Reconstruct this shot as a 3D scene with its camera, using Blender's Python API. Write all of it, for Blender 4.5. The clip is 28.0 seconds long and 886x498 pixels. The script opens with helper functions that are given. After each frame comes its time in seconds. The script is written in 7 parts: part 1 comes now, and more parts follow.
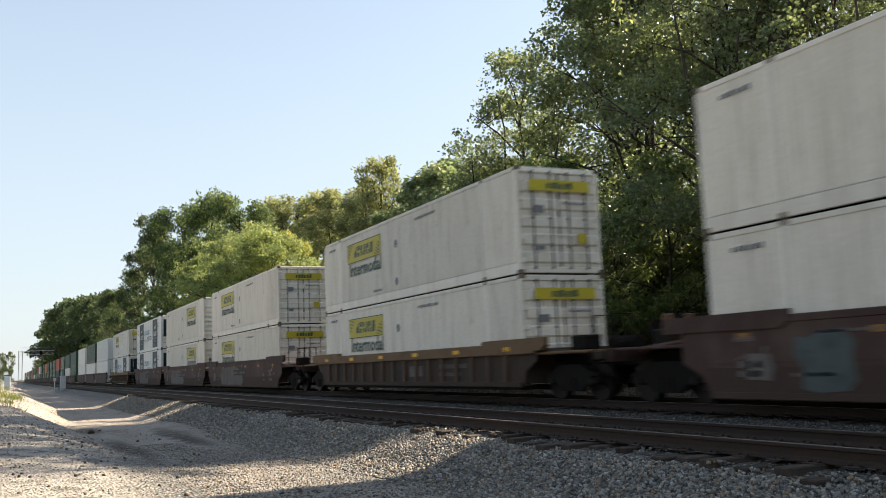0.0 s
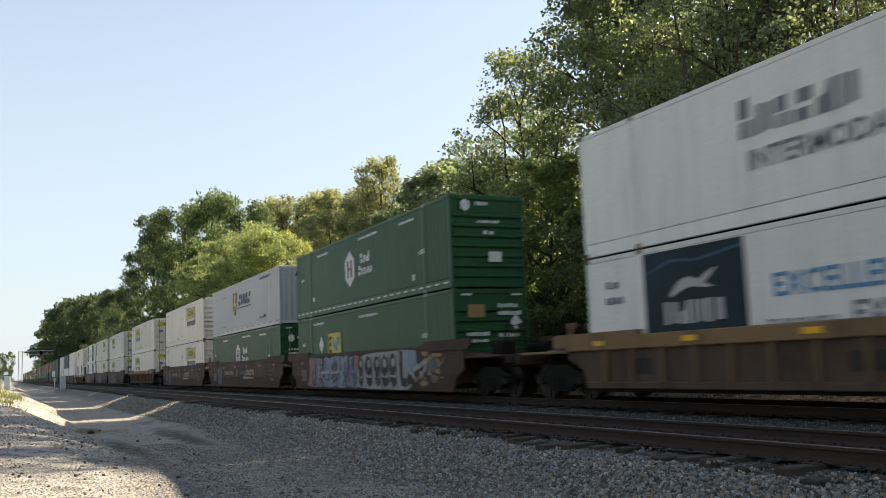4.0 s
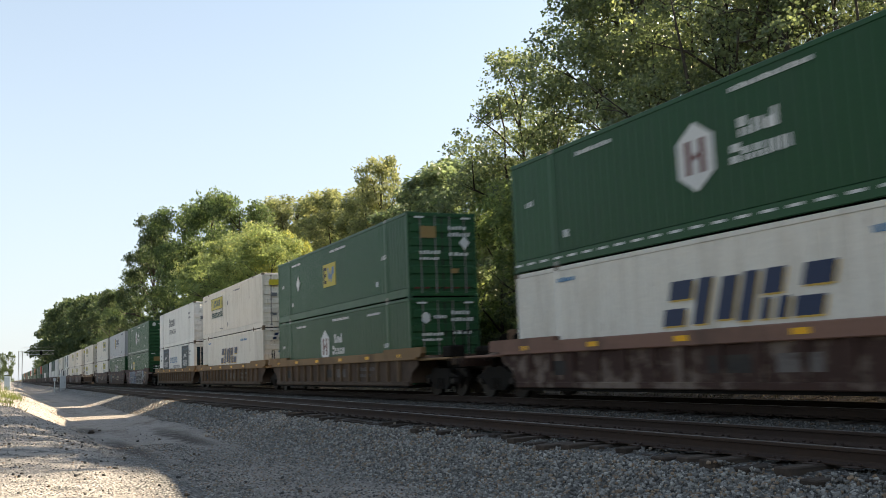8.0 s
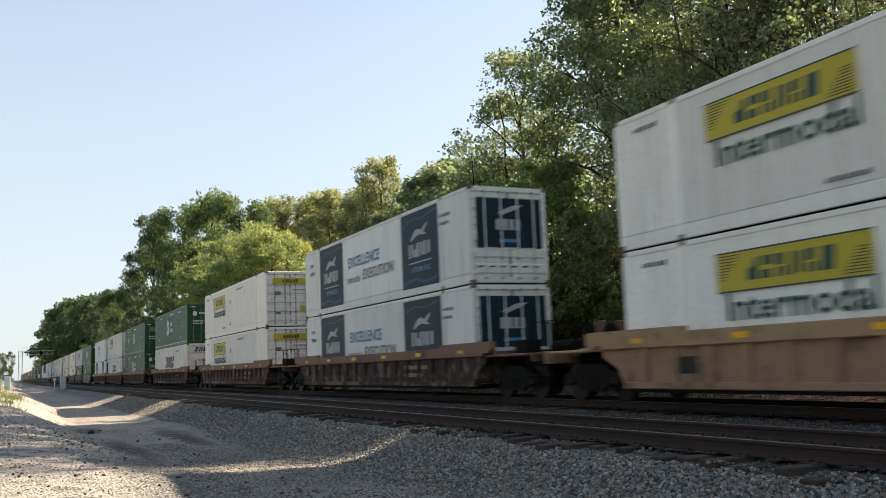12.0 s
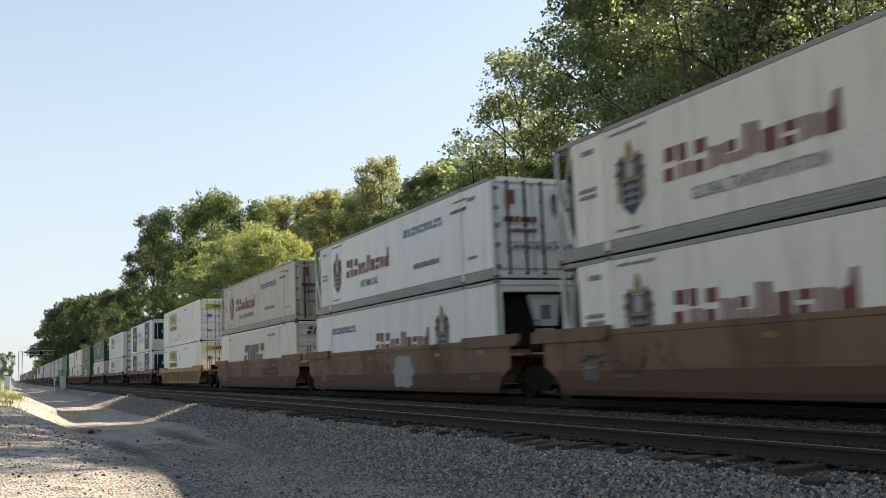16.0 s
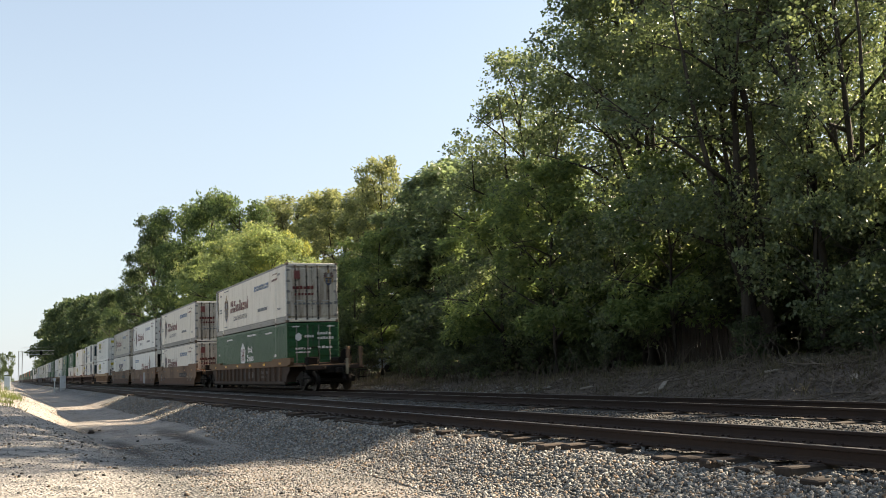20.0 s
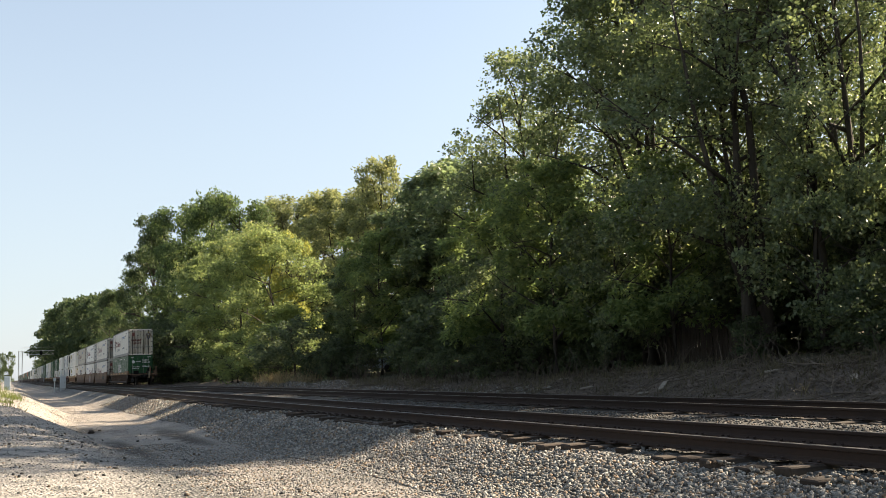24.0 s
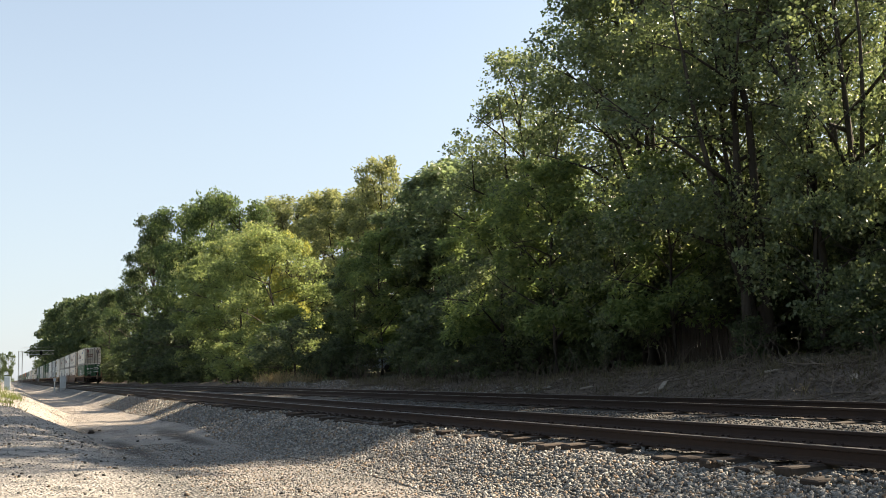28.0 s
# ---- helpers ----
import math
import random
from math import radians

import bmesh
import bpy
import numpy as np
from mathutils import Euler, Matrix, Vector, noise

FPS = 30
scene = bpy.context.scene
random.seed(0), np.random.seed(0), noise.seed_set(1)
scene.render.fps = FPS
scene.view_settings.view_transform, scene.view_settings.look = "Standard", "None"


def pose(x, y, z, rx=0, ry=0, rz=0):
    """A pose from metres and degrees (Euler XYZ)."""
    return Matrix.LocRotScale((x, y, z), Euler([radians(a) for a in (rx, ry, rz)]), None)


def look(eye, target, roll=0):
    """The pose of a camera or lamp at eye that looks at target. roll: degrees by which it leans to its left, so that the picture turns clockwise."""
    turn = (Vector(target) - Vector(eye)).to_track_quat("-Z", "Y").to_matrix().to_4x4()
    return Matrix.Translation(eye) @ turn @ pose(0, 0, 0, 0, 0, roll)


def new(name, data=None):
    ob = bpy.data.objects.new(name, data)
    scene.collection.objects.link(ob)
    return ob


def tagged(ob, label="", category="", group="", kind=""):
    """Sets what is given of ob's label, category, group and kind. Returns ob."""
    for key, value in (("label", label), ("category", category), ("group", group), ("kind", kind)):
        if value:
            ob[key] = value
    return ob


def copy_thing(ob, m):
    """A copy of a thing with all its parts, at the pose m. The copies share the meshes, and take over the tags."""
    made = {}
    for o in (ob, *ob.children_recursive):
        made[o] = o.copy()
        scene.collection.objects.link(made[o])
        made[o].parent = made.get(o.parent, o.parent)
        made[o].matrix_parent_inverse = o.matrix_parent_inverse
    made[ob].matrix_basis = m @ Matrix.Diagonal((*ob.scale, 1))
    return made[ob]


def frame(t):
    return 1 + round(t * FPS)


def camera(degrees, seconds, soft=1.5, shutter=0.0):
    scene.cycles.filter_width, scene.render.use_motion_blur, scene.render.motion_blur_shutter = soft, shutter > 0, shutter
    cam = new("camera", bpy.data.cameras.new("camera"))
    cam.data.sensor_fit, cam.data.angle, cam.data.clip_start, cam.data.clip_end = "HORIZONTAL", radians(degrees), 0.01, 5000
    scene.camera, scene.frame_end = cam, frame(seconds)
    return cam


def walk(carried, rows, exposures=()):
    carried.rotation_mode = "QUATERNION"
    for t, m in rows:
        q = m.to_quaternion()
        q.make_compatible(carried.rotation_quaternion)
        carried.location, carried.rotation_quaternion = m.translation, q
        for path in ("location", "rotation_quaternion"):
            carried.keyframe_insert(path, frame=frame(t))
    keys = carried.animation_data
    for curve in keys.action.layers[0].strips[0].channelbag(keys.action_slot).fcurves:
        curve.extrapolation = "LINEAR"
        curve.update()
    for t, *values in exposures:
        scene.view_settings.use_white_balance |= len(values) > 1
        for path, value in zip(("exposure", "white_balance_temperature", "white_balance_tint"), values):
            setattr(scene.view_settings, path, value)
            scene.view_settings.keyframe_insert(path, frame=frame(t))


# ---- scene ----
import functools
from collections import defaultdict

# A level rail head lies at z = 0; the tracks run along y; x points from the camera over the tracks.
EYE = (0.0, 0.0, 0.995)
TURN, TILT, LEAN = 25.79, 7.206, -2.275
NEAR_TRACK, FAR_TRACK = 8.38, 13.343
RAIL = 0.172

cam = camera(52.07, 28.0, soft=0.7, shutter=0.45)
AIM = (math.sin(radians(TURN)) * math.cos(radians(TILT)), math.cos(radians(TURN)) * math.cos(radians(TILT)), 0.995 + math.sin(radians(TILT)))
STAND = look(EYE, AIM, LEAN)
walk(cam, [(0.0, STAND), (28.0, STAND)], exposures=[(0.0, 1.68, 8000, 11), (7.0, 1.68, 8000, 11), (8.0, 1.76, 8000, 11), (9.2, 1.75, 8000, 11), (10.0, 1.55, 8000, 11), (11.0, 1.66, 8000, 11), (21.0, 1.66, 8000, 11), (24.0, 1.63, 8000, 11), (28.0, 1.63, 8000, 11)])

# ---- daylight ----
SUN_HEIGHT, SUN_SIDE = 34.6, 88.0
world = bpy.data.worlds.new("sky")
scene.world = world
world.use_nodes = True
wn = world.node_tree
sky = wn.nodes.new("ShaderNodeTexSky")
sky.sky_type = "NISHITA"
sky.sun_disc = False
sky.sun_elevation, sky.sun_rotation = radians(SUN_HEIGHT), radians(SUN_SIDE)
sky.air_density, sky.dust_density, sky.ozone_density = 1.0, 0.5, 0.5
wn.nodes["Background"].inputs["Strength"].default_value = 0.089
# pale haze low over the horizon
sky_at = wn.nodes.new("ShaderNodeTexCoord")
sky_up = wn.nodes.new("ShaderNodeSeparateXYZ")
wn.links.new(sky_at.outputs["Generated"], sky_up.inputs[0])
haze = wn.nodes.new("ShaderNodeMapRange")
haze.interpolation_type = "SMOOTHSTEP"
haze.inputs["From Min"].default_value, haze.inputs["From Max"].default_value = -0.05, 0.55
haze.inputs["To Min"].default_value, haze.inputs["To Max"].default_value = 0.85, 0.3
wn.links.new(sky_up.outputs[2], haze.inputs["Value"])
hazed = wn.nodes.new("ShaderNodeMix")
hazed.data_type = "RGBA"
wn.links.new(haze.outputs["Result"], hazed.inputs[0])
wn.links.new(sky.outputs["Color"], hazed.inputs[6])
hazed.inputs[7].default_value = (2.03, 2.69, 3.7, 1.0)
sun_data = bpy.data.lights.new("sun", "SUN")
sun_data.energy, sun_data.angle, sun_data.color = 5.0, radians(0.53), (1.0, 0.925, 0.82)
sun = new("sun", sun_data)
SUN_WAY = Vector((math.cos(radians(SUN_HEIGHT)) * math.sin(radians(SUN_SIDE)), math.cos(radians(SUN_HEIGHT)) * math.cos(radians(SUN_SIDE)), math.sin(radians(SUN_HEIGHT))))
sun.matrix_world = look(SUN_WAY * 60, (0, 0, 0))
# the sky grows dimmer on the side away from the sun
toward = wn.nodes.new("ShaderNodeVectorMath")
toward.operation = "DOT_PRODUCT"
wn.links.new(sky_at.outputs["Generated"], toward.inputs[0])
toward.inputs[1].default_value = SUN_WAY
fall = wn.nodes.new("ShaderNodeMapRange")
fall.interpolation_type = "SMOOTHSTEP"
fall.inputs["From Min"].default_value, fall.inputs["From Max"].default_value = -0.9, 0.15
fall.inputs["To Min"].default_value, fall.inputs["To Max"].default_value = 0.56, 1.0
wn.links.new(toward.outputs["Value"], fall.inputs["Value"])
dimmed = wn.nodes.new("ShaderNodeVectorMath")
dimmed.operation = "SCALE"
wn.links.new(hazed.outputs[2], dimmed.inputs[0])
wn.links.new(fall.outputs["Result"], dimmed.inputs["Scale"])
wn.links.new(dimmed.outputs["Vector"], wn.nodes["Background"].inputs["Color"])

# ---- materials ----


def start_material(name):
    m = bpy.data.materials.new(name)
    m.use_nodes = True
    t = m.node_tree
    return m, t, t.nodes["Principled BSDF"], t.nodes.new("ShaderNodeTexCoord")


def noise_node(t, vector, scale, detail=4.0, rough=0.6, stretch=None):
    n = t.nodes.new("ShaderNodeTexNoise")
    n.inputs["Scale"].default_value, n.inputs["Detail"].default_value, n.inputs["Roughness"].default_value = scale, detail, rough
    if stretch:
        mp = t.nodes.new("ShaderNodeMapping")
        mp.inputs["Scale"].default_value = stretch
        t.links.new(vector, mp.inputs["Vector"])
        vector = mp.outputs["Vector"]
    t.links.new(vector, n.inputs["Vector"])
    return n.outputs["Fac"]


def ramp_node(t, fac, stops):
    r = t.nodes.new("ShaderNodeValToRGB")
    els = r.color_ramp.elements
    while len(els) < len(stops):
        els.new(0.5)
    for e, (p, c) in zip(els, stops):
        e.position, e.color = p, (*c[:3], 1.0)
    t.links.new(fac, r.inputs["Fac"])
    return r.outputs["Color"]


def mix_node(t, fac, a, b, how="MIX"):
    n = t.nodes.new("ShaderNodeMix")
    n.data_type, n.blend_type = "RGBA", how
    for s, v in ((n.inputs[0], fac), (n.inputs[6], a), (n.inputs[7], b)):
        if isinstance(v, (int, float)):
            s.default_value = v
        elif isinstance(v, tuple):
            s.default_value = (*v, 1.0)
        else:
            t.links.new(v, s)
    return n.outputs[2]


def math_node(t, how, a, b=0.0, clamp=False):
    n = t.nodes.new("ShaderNodeMath")
    n.operation, n.use_clamp = how, clamp
    for s, v in zip(n.inputs, (a, b)):
        if isinstance(v, (int, float)):
            s.default_value = v
        else:
            t.links.new(v, s)
    return n.outputs[0]


def bump_node(t, p, height, strength, distance):
    b = t.nodes.new("ShaderNodeBump")
    b.inputs["Strength"].default_value, b.inputs["Distance"].default_value = strength, distance
    t.links.new(height, b.inputs["Height"])
    t.links.new(b.outputs["Normal"], p.inputs["Normal"])


def surface(name, base, rough=0.6, metal=0.0, vary=0.12, grain=14.0, stain=(0.25, 0.2, 0.15), stained=0.25, reach=1.2, streak=None, bump=0.15, depth=0.01, between=0.1, shine=0.22, edge=(0.48, 0.78), rust=0.0):
    """Paint, metal or wood with grain, stains in patches or streaks, rusty runs, and a little difference from thing to thing."""
    m, t, p, co = start_material(name)
    at = co.outputs["Object"]
    fine = noise_node(t, at, grain, 5.0, 0.65)
    col = ramp_node(t, fine, [(0.25, tuple(c * (1 - vary) for c in base)), (0.75, tuple(min(1, c * (1 + vary)) for c in base))])
    big = noise_node(t, at, reach, 6.0, 0.65, streak)
    mask = ramp_node(t, big, [(edge[0], (0, 0, 0)), (edge[1], (1, 1, 1))])
    col = mix_node(t, math_node(t, "MULTIPLY", mask, stained), col, tuple(stain))
    if rust:
        runs = ramp_node(t, noise_node(t, at, 5.5, 5.0, 0.7, (1, 1.3, 0.22)), [(0.61, (0, 0, 0)), (0.7, (1, 1, 1))])
        col = mix_node(t, math_node(t, "MULTIPLY", runs, rust), col, (0.17, 0.105, 0.065))
    info = t.nodes.new("ShaderNodeObjectInfo")
    val = math_node(t, "ADD", math_node(t, "MULTIPLY", info.outputs["Random"], 2 * between), 1 - between)
    hsv = t.nodes.new("ShaderNodeHueSaturation")
    t.links.new(val, hsv.inputs["Value"])
    t.links.new(col, hsv.inputs["Color"])
    t.links.new(hsv.outputs["Color"], p.inputs["Base Color"])
    p.inputs["Metallic"].default_value = metal
    p.inputs["Specular IOR Level"].default_value = shine
    t.links.new(math_node(t, "ADD", math_node(t, "MULTIPLY", big, 0.25), rough - 0.12, True), p.inputs["Roughness"])
    if bump:
        bump_node(t, p, fine, bump, depth)
    return m


def leaf_material(name, dark, light, odd, glow=0.5, rough=0.58, shine=0.24):
    m, t, p, co = start_material(name)
    geo = t.nodes.new("ShaderNodeNewGeometry")
    r = geo.outputs["Random Per Island"]
    patch = noise_node(t, co.outputs["Object"], 0.45, 3.0)
    fac = math_node(t, "ADD", math_node(t, "MULTIPLY", r, 0.6), math_node(t, "MULTIPLY", math_node(t, "SUBTRACT", patch, 0.35, True), 1.0), True)
    col = ramp_node(t, fac, [(0.02, dark), (0.6, light), (0.92, odd)])
    t.links.new(col, p.inputs["Base Color"])
    p.inputs["Roughness"].default_value = rough
    p.inputs["Specular IOR Level"].default_value = shine
    tr = t.nodes.new("ShaderNodeBsdfTranslucent")
    warm = mix_node(t, 1.0, col, (1.0, 0.98, 0.76), "MULTIPLY")
    t.links.new(mix_node(t, 1.0, warm, (1.7, 1.7, 1.7), "MULTIPLY"), tr.inputs["Color"])
    mx = t.nodes.new("ShaderNodeMixShader")
    mx.inputs[0].default_value = glow
    t.links.new(p.outputs[0], mx.inputs[1])
    t.links.new(tr.outputs[0], mx.inputs[2])
    t.links.new(mx.outputs[0], t.nodes["Material Output"].inputs["Surface"])
    return m


M = {}
M["white"] = surface("white_paint", (0.73, 0.685, 0.6), 0.5, stain=(0.34, 0.28, 0.2), stained=0.5, reach=2.2, streak=(1, 1.4, 0.14), bump=0.05, rust=0.45)
M["bright_white"] = surface("washed_white_paint", (0.81, 0.793, 0.735), 0.48, stain=(0.45, 0.4, 0.32), stained=0.4, reach=2.2, streak=(1, 1.4, 0.14), bump=0.05, rust=0.4)
M["cool_white"] = surface("cool_white_paint", (0.68, 0.675, 0.635), 0.45, stain=(0.33, 0.30, 0.25), stained=0.42, reach=2.0, streak=(1, 1.4, 0.16), bump=0.04)
M["ivory"] = surface("ivory_paint", (0.68, 0.652, 0.58), 0.48, stain=(0.33, 0.27, 0.2), stained=0.55, reach=2.2, streak=(1, 1.4, 0.14), bump=0.04, rust=0.45)
M["cream"] = surface("cream_paint", (0.475, 0.446, 0.374), 0.5, stain=(0.27, 0.21, 0.14), stained=0.6, reach=1.8, streak=(1, 1.2, 0.2), bump=0.05, rust=0.6)
M["grey_blue"] = surface("pale_grey_paint", (0.44, 0.45, 0.455), 0.45, stain=(0.35, 0.33, 0.3), stained=0.25, reach=0.9, streak=(1, 1, 0.3), bump=0.04)
M["green"] = surface("green_paint", (0.0165, 0.078, 0.031), 0.42, stain=(0.035, 0.075, 0.05), stained=0.55, reach=1.8, streak=(1, 1.2, 0.2), bump=0.04)
M["dark_green"] = surface("dark_green_paint", (0.02, 0.06, 0.045), 0.5, stained=0.2)
M["red"] = surface("red_paint", (0.42, 0.07, 0.04), 0.5, stained=0.2)
M["orange"] = surface("orange_paint", (0.5, 0.16, 0.05), 0.5, stained=0.2)
M["navy"] = surface("navy_film", (0.005, 0.019, 0.028), 0.5, stain=(0.01, 0.055, 0.08), stained=0.6, reach=0.8, streak=(1, 0.4, 1.6), bump=0, shine=0.16)
M["yellow"] = surface("yellow_film", (0.47, 0.385, 0.04), 0.45, stained=0.15, bump=0, between=0.04)
M["lettering_dark"] = surface("dark_green_lettering", (0.03, 0.075, 0.06), 0.5, stained=0.05, bump=0, between=0.02)
M["lettering_blue"] = surface("blue_lettering", (0.02, 0.036, 0.08), 0.45, stained=0.05, bump=0, between=0.02)
M["lettering_sky"] = surface("light_blue_lettering", (0.05, 0.2, 0.36), 0.45, stained=0.05, bump=0, between=0.02)
M["lettering_grey"] = surface("grey_lettering", (0.16, 0.17, 0.18), 0.5, stained=0.05, bump=0, between=0.02)
M["lettering_red"] = surface("dark_red_lettering", (0.115, 0.022, 0.02), 0.5, stained=0.05, bump=0, between=0.02)
M["lettering_white"] = surface("white_lettering", (0.592, 0.608, 0.592), 0.5, stained=0.12, bump=0, between=0.04)
M["silver"] = surface("silver_film", (0.36, 0.37, 0.37), 0.5, stained=0.15, bump=0, between=0.03)
M["wave_blue"] = surface("dim_blue_film", (0.012, 0.06, 0.10), 0.5, stained=0.1, bump=0, between=0.03)
M["tape_red"] = surface("faded_red_tape", (0.34, 0.16, 0.15), 0.5, stained=0.2, bump=0, between=0.03)
M["gold"] = surface("gold_film", (0.55, 0.36, 0.08), 0.5, stained=0.1, bump=0, between=0.02)
M["steel"] = surface("galvanised_steel", (0.42, 0.42, 0.41), 0.45, 0.6, stain=(0.22, 0.15, 0.1), stained=0.4, reach=2.0)
M["dark_steel"] = surface("grimy_dark_steel", (0.012, 0.0105, 0.009), 0.75, 0.2, stain=(0.036, 0.026, 0.019), stained=0.5, reach=2.5, shine=0.1)
M["wheel"] = surface("worn_wheel_steel", (0.018, 0.015, 0.013), 0.5, 0.6, stain=(0.05, 0.034, 0.025), stained=0.4, reach=3.0)
M["car_brown"] = surface("faded_brown_car_paint", (0.062, 0.034, 0.028), 0.72, stain=(0.165, 0.118, 0.098), stained=0.6, reach=0.7, streak=(1, 1, 0.5), bump=0.2)
M["tan_lower"] = surface("dusty_tan_lower_side", (0.105, 0.058, 0.036), 0.8, stain=(0.048, 0.031, 0.023), stained=0.7, reach=1.6, streak=(1, 0.5, 1.5), bump=0.2)
M["car_tan"] = surface("faded_tan_car_paint", (0.185, 0.112, 0.07), 0.72, stain=(0.04, 0.027, 0.021), stained=0.6, reach=0.7, streak=(1, 1, 0.5), bump=0.2, edge=(0.5, 0.66), rust=0.3)
M["car_orange"] = surface("faded_yellow_brown_car_paint", (0.215, 0.13, 0.062), 0.7, stain=(0.1, 0.062, 0.038), stained=0.75, reach=0.8, streak=(1, 1, 0.5), bump=0.2, edge=(0.5, 0.66), rust=0.3)
M["car_tan_side"] = surface("dusty_tan_car_side", (0.082, 0.053, 0.036), 0.78, stain=(0.035, 0.024, 0.018), stained=0.7, reach=1.3, streak=(1, 1, 0.35), bump=0.2, edge=(0.5, 0.66), rust=0.3)
# Faded rib paint, toned lighter than the plates to put relief light in colour.
M["rib_tan_lit"] = surface("faded_yellow_brown_lit_rib", (0.135, 0.083, 0.046), 0.72, stain=(0.06, 0.042, 0.03), stained=0.6, reach=2.0, streak=(1, 1, 0.6), bump=0.2)
M["rib_red_lit"] = surface("faded_red_brown_lit_rib", (0.105, 0.064, 0.043), 0.72, stain=(0.055, 0.04, 0.033), stained=0.6, reach=2.0, streak=(1, 1, 0.6), bump=0.2)
M["car_gold"] = surface("faded_golden_brown_car_paint", (0.35, 0.228, 0.12), 0.72, stain=(0.14, 0.09, 0.055), stained=0.7, reach=1.6, streak=(1, 0.6, 1), bump=0.2, edge=(0.5, 0.64))
M["car_amber"] = surface("faded_orange_brown_car_side", (0.33, 0.2, 0.118), 0.75, stain=(0.12, 0.08, 0.055), stained=0.7, reach=1.5, streak=(1, 0.7, 1.0), bump=0.2, edge=(0.5, 0.64))
M["car_edge"] = surface("worn_orange_brown_edge", (0.175, 0.106, 0.058), 0.75, stain=(0.05, 0.034, 0.026), stained=0.7, reach=1.6, streak=(1, 0.6, 1), bump=0.2)
M["car_red"] = surface("faded_red_brown_car_paint", (0.215, 0.118, 0.086), 0.72, stain=(0.075, 0.056, 0.046), stained=0.65, reach=0.8, streak=(1, 1, 0.5), bump=0.2, edge=(0.5, 0.66), rust=0.3)
# Dusty plate paint, darkened to stand in for shade between the ribs.
M["car_rib_shaded"] = surface("dusty_brown_shaded_car_side", (0.05, 0.033, 0.024), 0.75, stain=(0.08, 0.054, 0.04), stained=0.5, reach=0.9, streak=(1, 1, 0.4), bump=0.2, edge=(0.5, 0.66), rust=0.3)
M["car_mottled"] = surface("mottled_red_brown_car_side", (0.058, 0.032, 0.025), 0.85, stain=(0.22, 0.172, 0.14), stained=0.75, reach=1.5, bump=0.25, edge=(0.5, 0.6), rust=0.6)
M["car_lower"] = surface("grimy_lower_car_side", (0.064, 0.04, 0.03), 0.85, stain=(0.09, 0.06, 0.046), stained=0.7, reach=1.6, streak=(1, 0.5, 1.5), bump=0.2)
M["worn"] = surface("worn_grey_paint", (0.14, 0.125, 0.115), 0.8, stain=(0.06, 0.045, 0.04), stained=0.8, reach=2.5, streak=(1, 0.6, 2.5), bump=0.1)
M["lock_steel"] = surface("dull_lock_rod_steel", (0.2, 0.2, 0.195), 0.55, 0.2, stain=(0.10, 0.07, 0.05), stained=0.5)
M["gasket"] = surface("black_door_gasket", (0.03, 0.028, 0.026), 0.7, stained=0.2)
M["white_rail"] = surface("rust_stained_white_rail", (0.46, 0.425, 0.36), 0.6, stain=(0.17, 0.105, 0.06), stained=0.6, reach=3.0, streak=(1, 0.5, 1), bump=0.1)
M["green_rail"] = surface("worn_green_rail", (0.02, 0.085, 0.045), 0.55, stain=(0.12, 0.10, 0.075), stained=0.5, reach=3.0, streak=(1, 0.5, 1), bump=0.1)
M["door_grime"] = surface("grimy_white_door", (0.5, 0.46, 0.385), 0.6, stain=(0.14, 0.1, 0.068), stained=0.85, reach=2.6, streak=(1.6, 1, 0.14), bump=0.08, edge=(0.46, 0.66), rust=0.7)
M["tan_lettering"] = surface("faded_tan_lettering", (0.30, 0.24, 0.165), 0.6, stained=0.3, bump=0)
M["crest_gold"] = surface("dull_gold_film", (0.27, 0.18, 0.07), 0.5, stained=0.2, bump=0, between=0.02)
M["name_red"] = surface("dull_red_lettering", (0.17, 0.055, 0.05), 0.5, stained=0.05, bump=0, between=0.02)
M["brand_blue"] = surface("muted_blue_lettering", (0.10, 0.18, 0.30), 0.5, stained=0.05, bump=0, between=0.02)
M["rail_grey"] = surface("dull_aluminium_rail", (0.31, 0.30, 0.275), 0.6, 0.1, stain=(0.10, 0.085, 0.065), stained=0.5, reach=2.0, streak=(1, 0.4, 1), bump=0.05)
M["amber_dull"] = surface("dusty_amber_reflector", (0.36, 0.16, 0.035), 0.5, stain=(0.1, 0.06, 0.04), stained=0.5, reach=4.0, bump=0, between=0.2)
M["amber"] = surface("amber_reflector", (0.85, 0.42, 0.02), 0.4, stained=0.1, bump=0, between=0.03)
M["rail_side"] = surface("rusty_rail_side", (0.042, 0.028, 0.022), 0.8, 0.1, stain=(0.075, 0.045, 0.031), stained=0.5, reach=3.0)
M["rail_top"] = surface("polished_rail_head", (0.17, 0.16, 0.155), 0.45, 1.0, stained=0.1, vary=0.05, grain=40)
M["tie"] = surface("weathered_tie_wood", (0.054, 0.041, 0.032), 0.9, stain=(0.013, 0.011, 0.01), stained=0.9, reach=2.8, streak=(0.25, 3, 3), bump=0.5, depth=0.02, between=0.3)
M["graffiti_pale"] = surface("pale_blue_spray_paint", (0.2, 0.245, 0.3), 0.6, stain=(0.06, 0.10, 0.19), stained=0.75, reach=1.8, bump=0)
M["graffiti_white"] = surface("white_spray_paint", (0.33, 0.32, 0.305), 0.6, stain=(0.10, 0.085, 0.075), stained=0.7, reach=1.6, bump=0)
M["graffiti_black"] = surface("black_spray_paint", (0.02, 0.02, 0.022), 0.6, stained=0.2, bump=0)
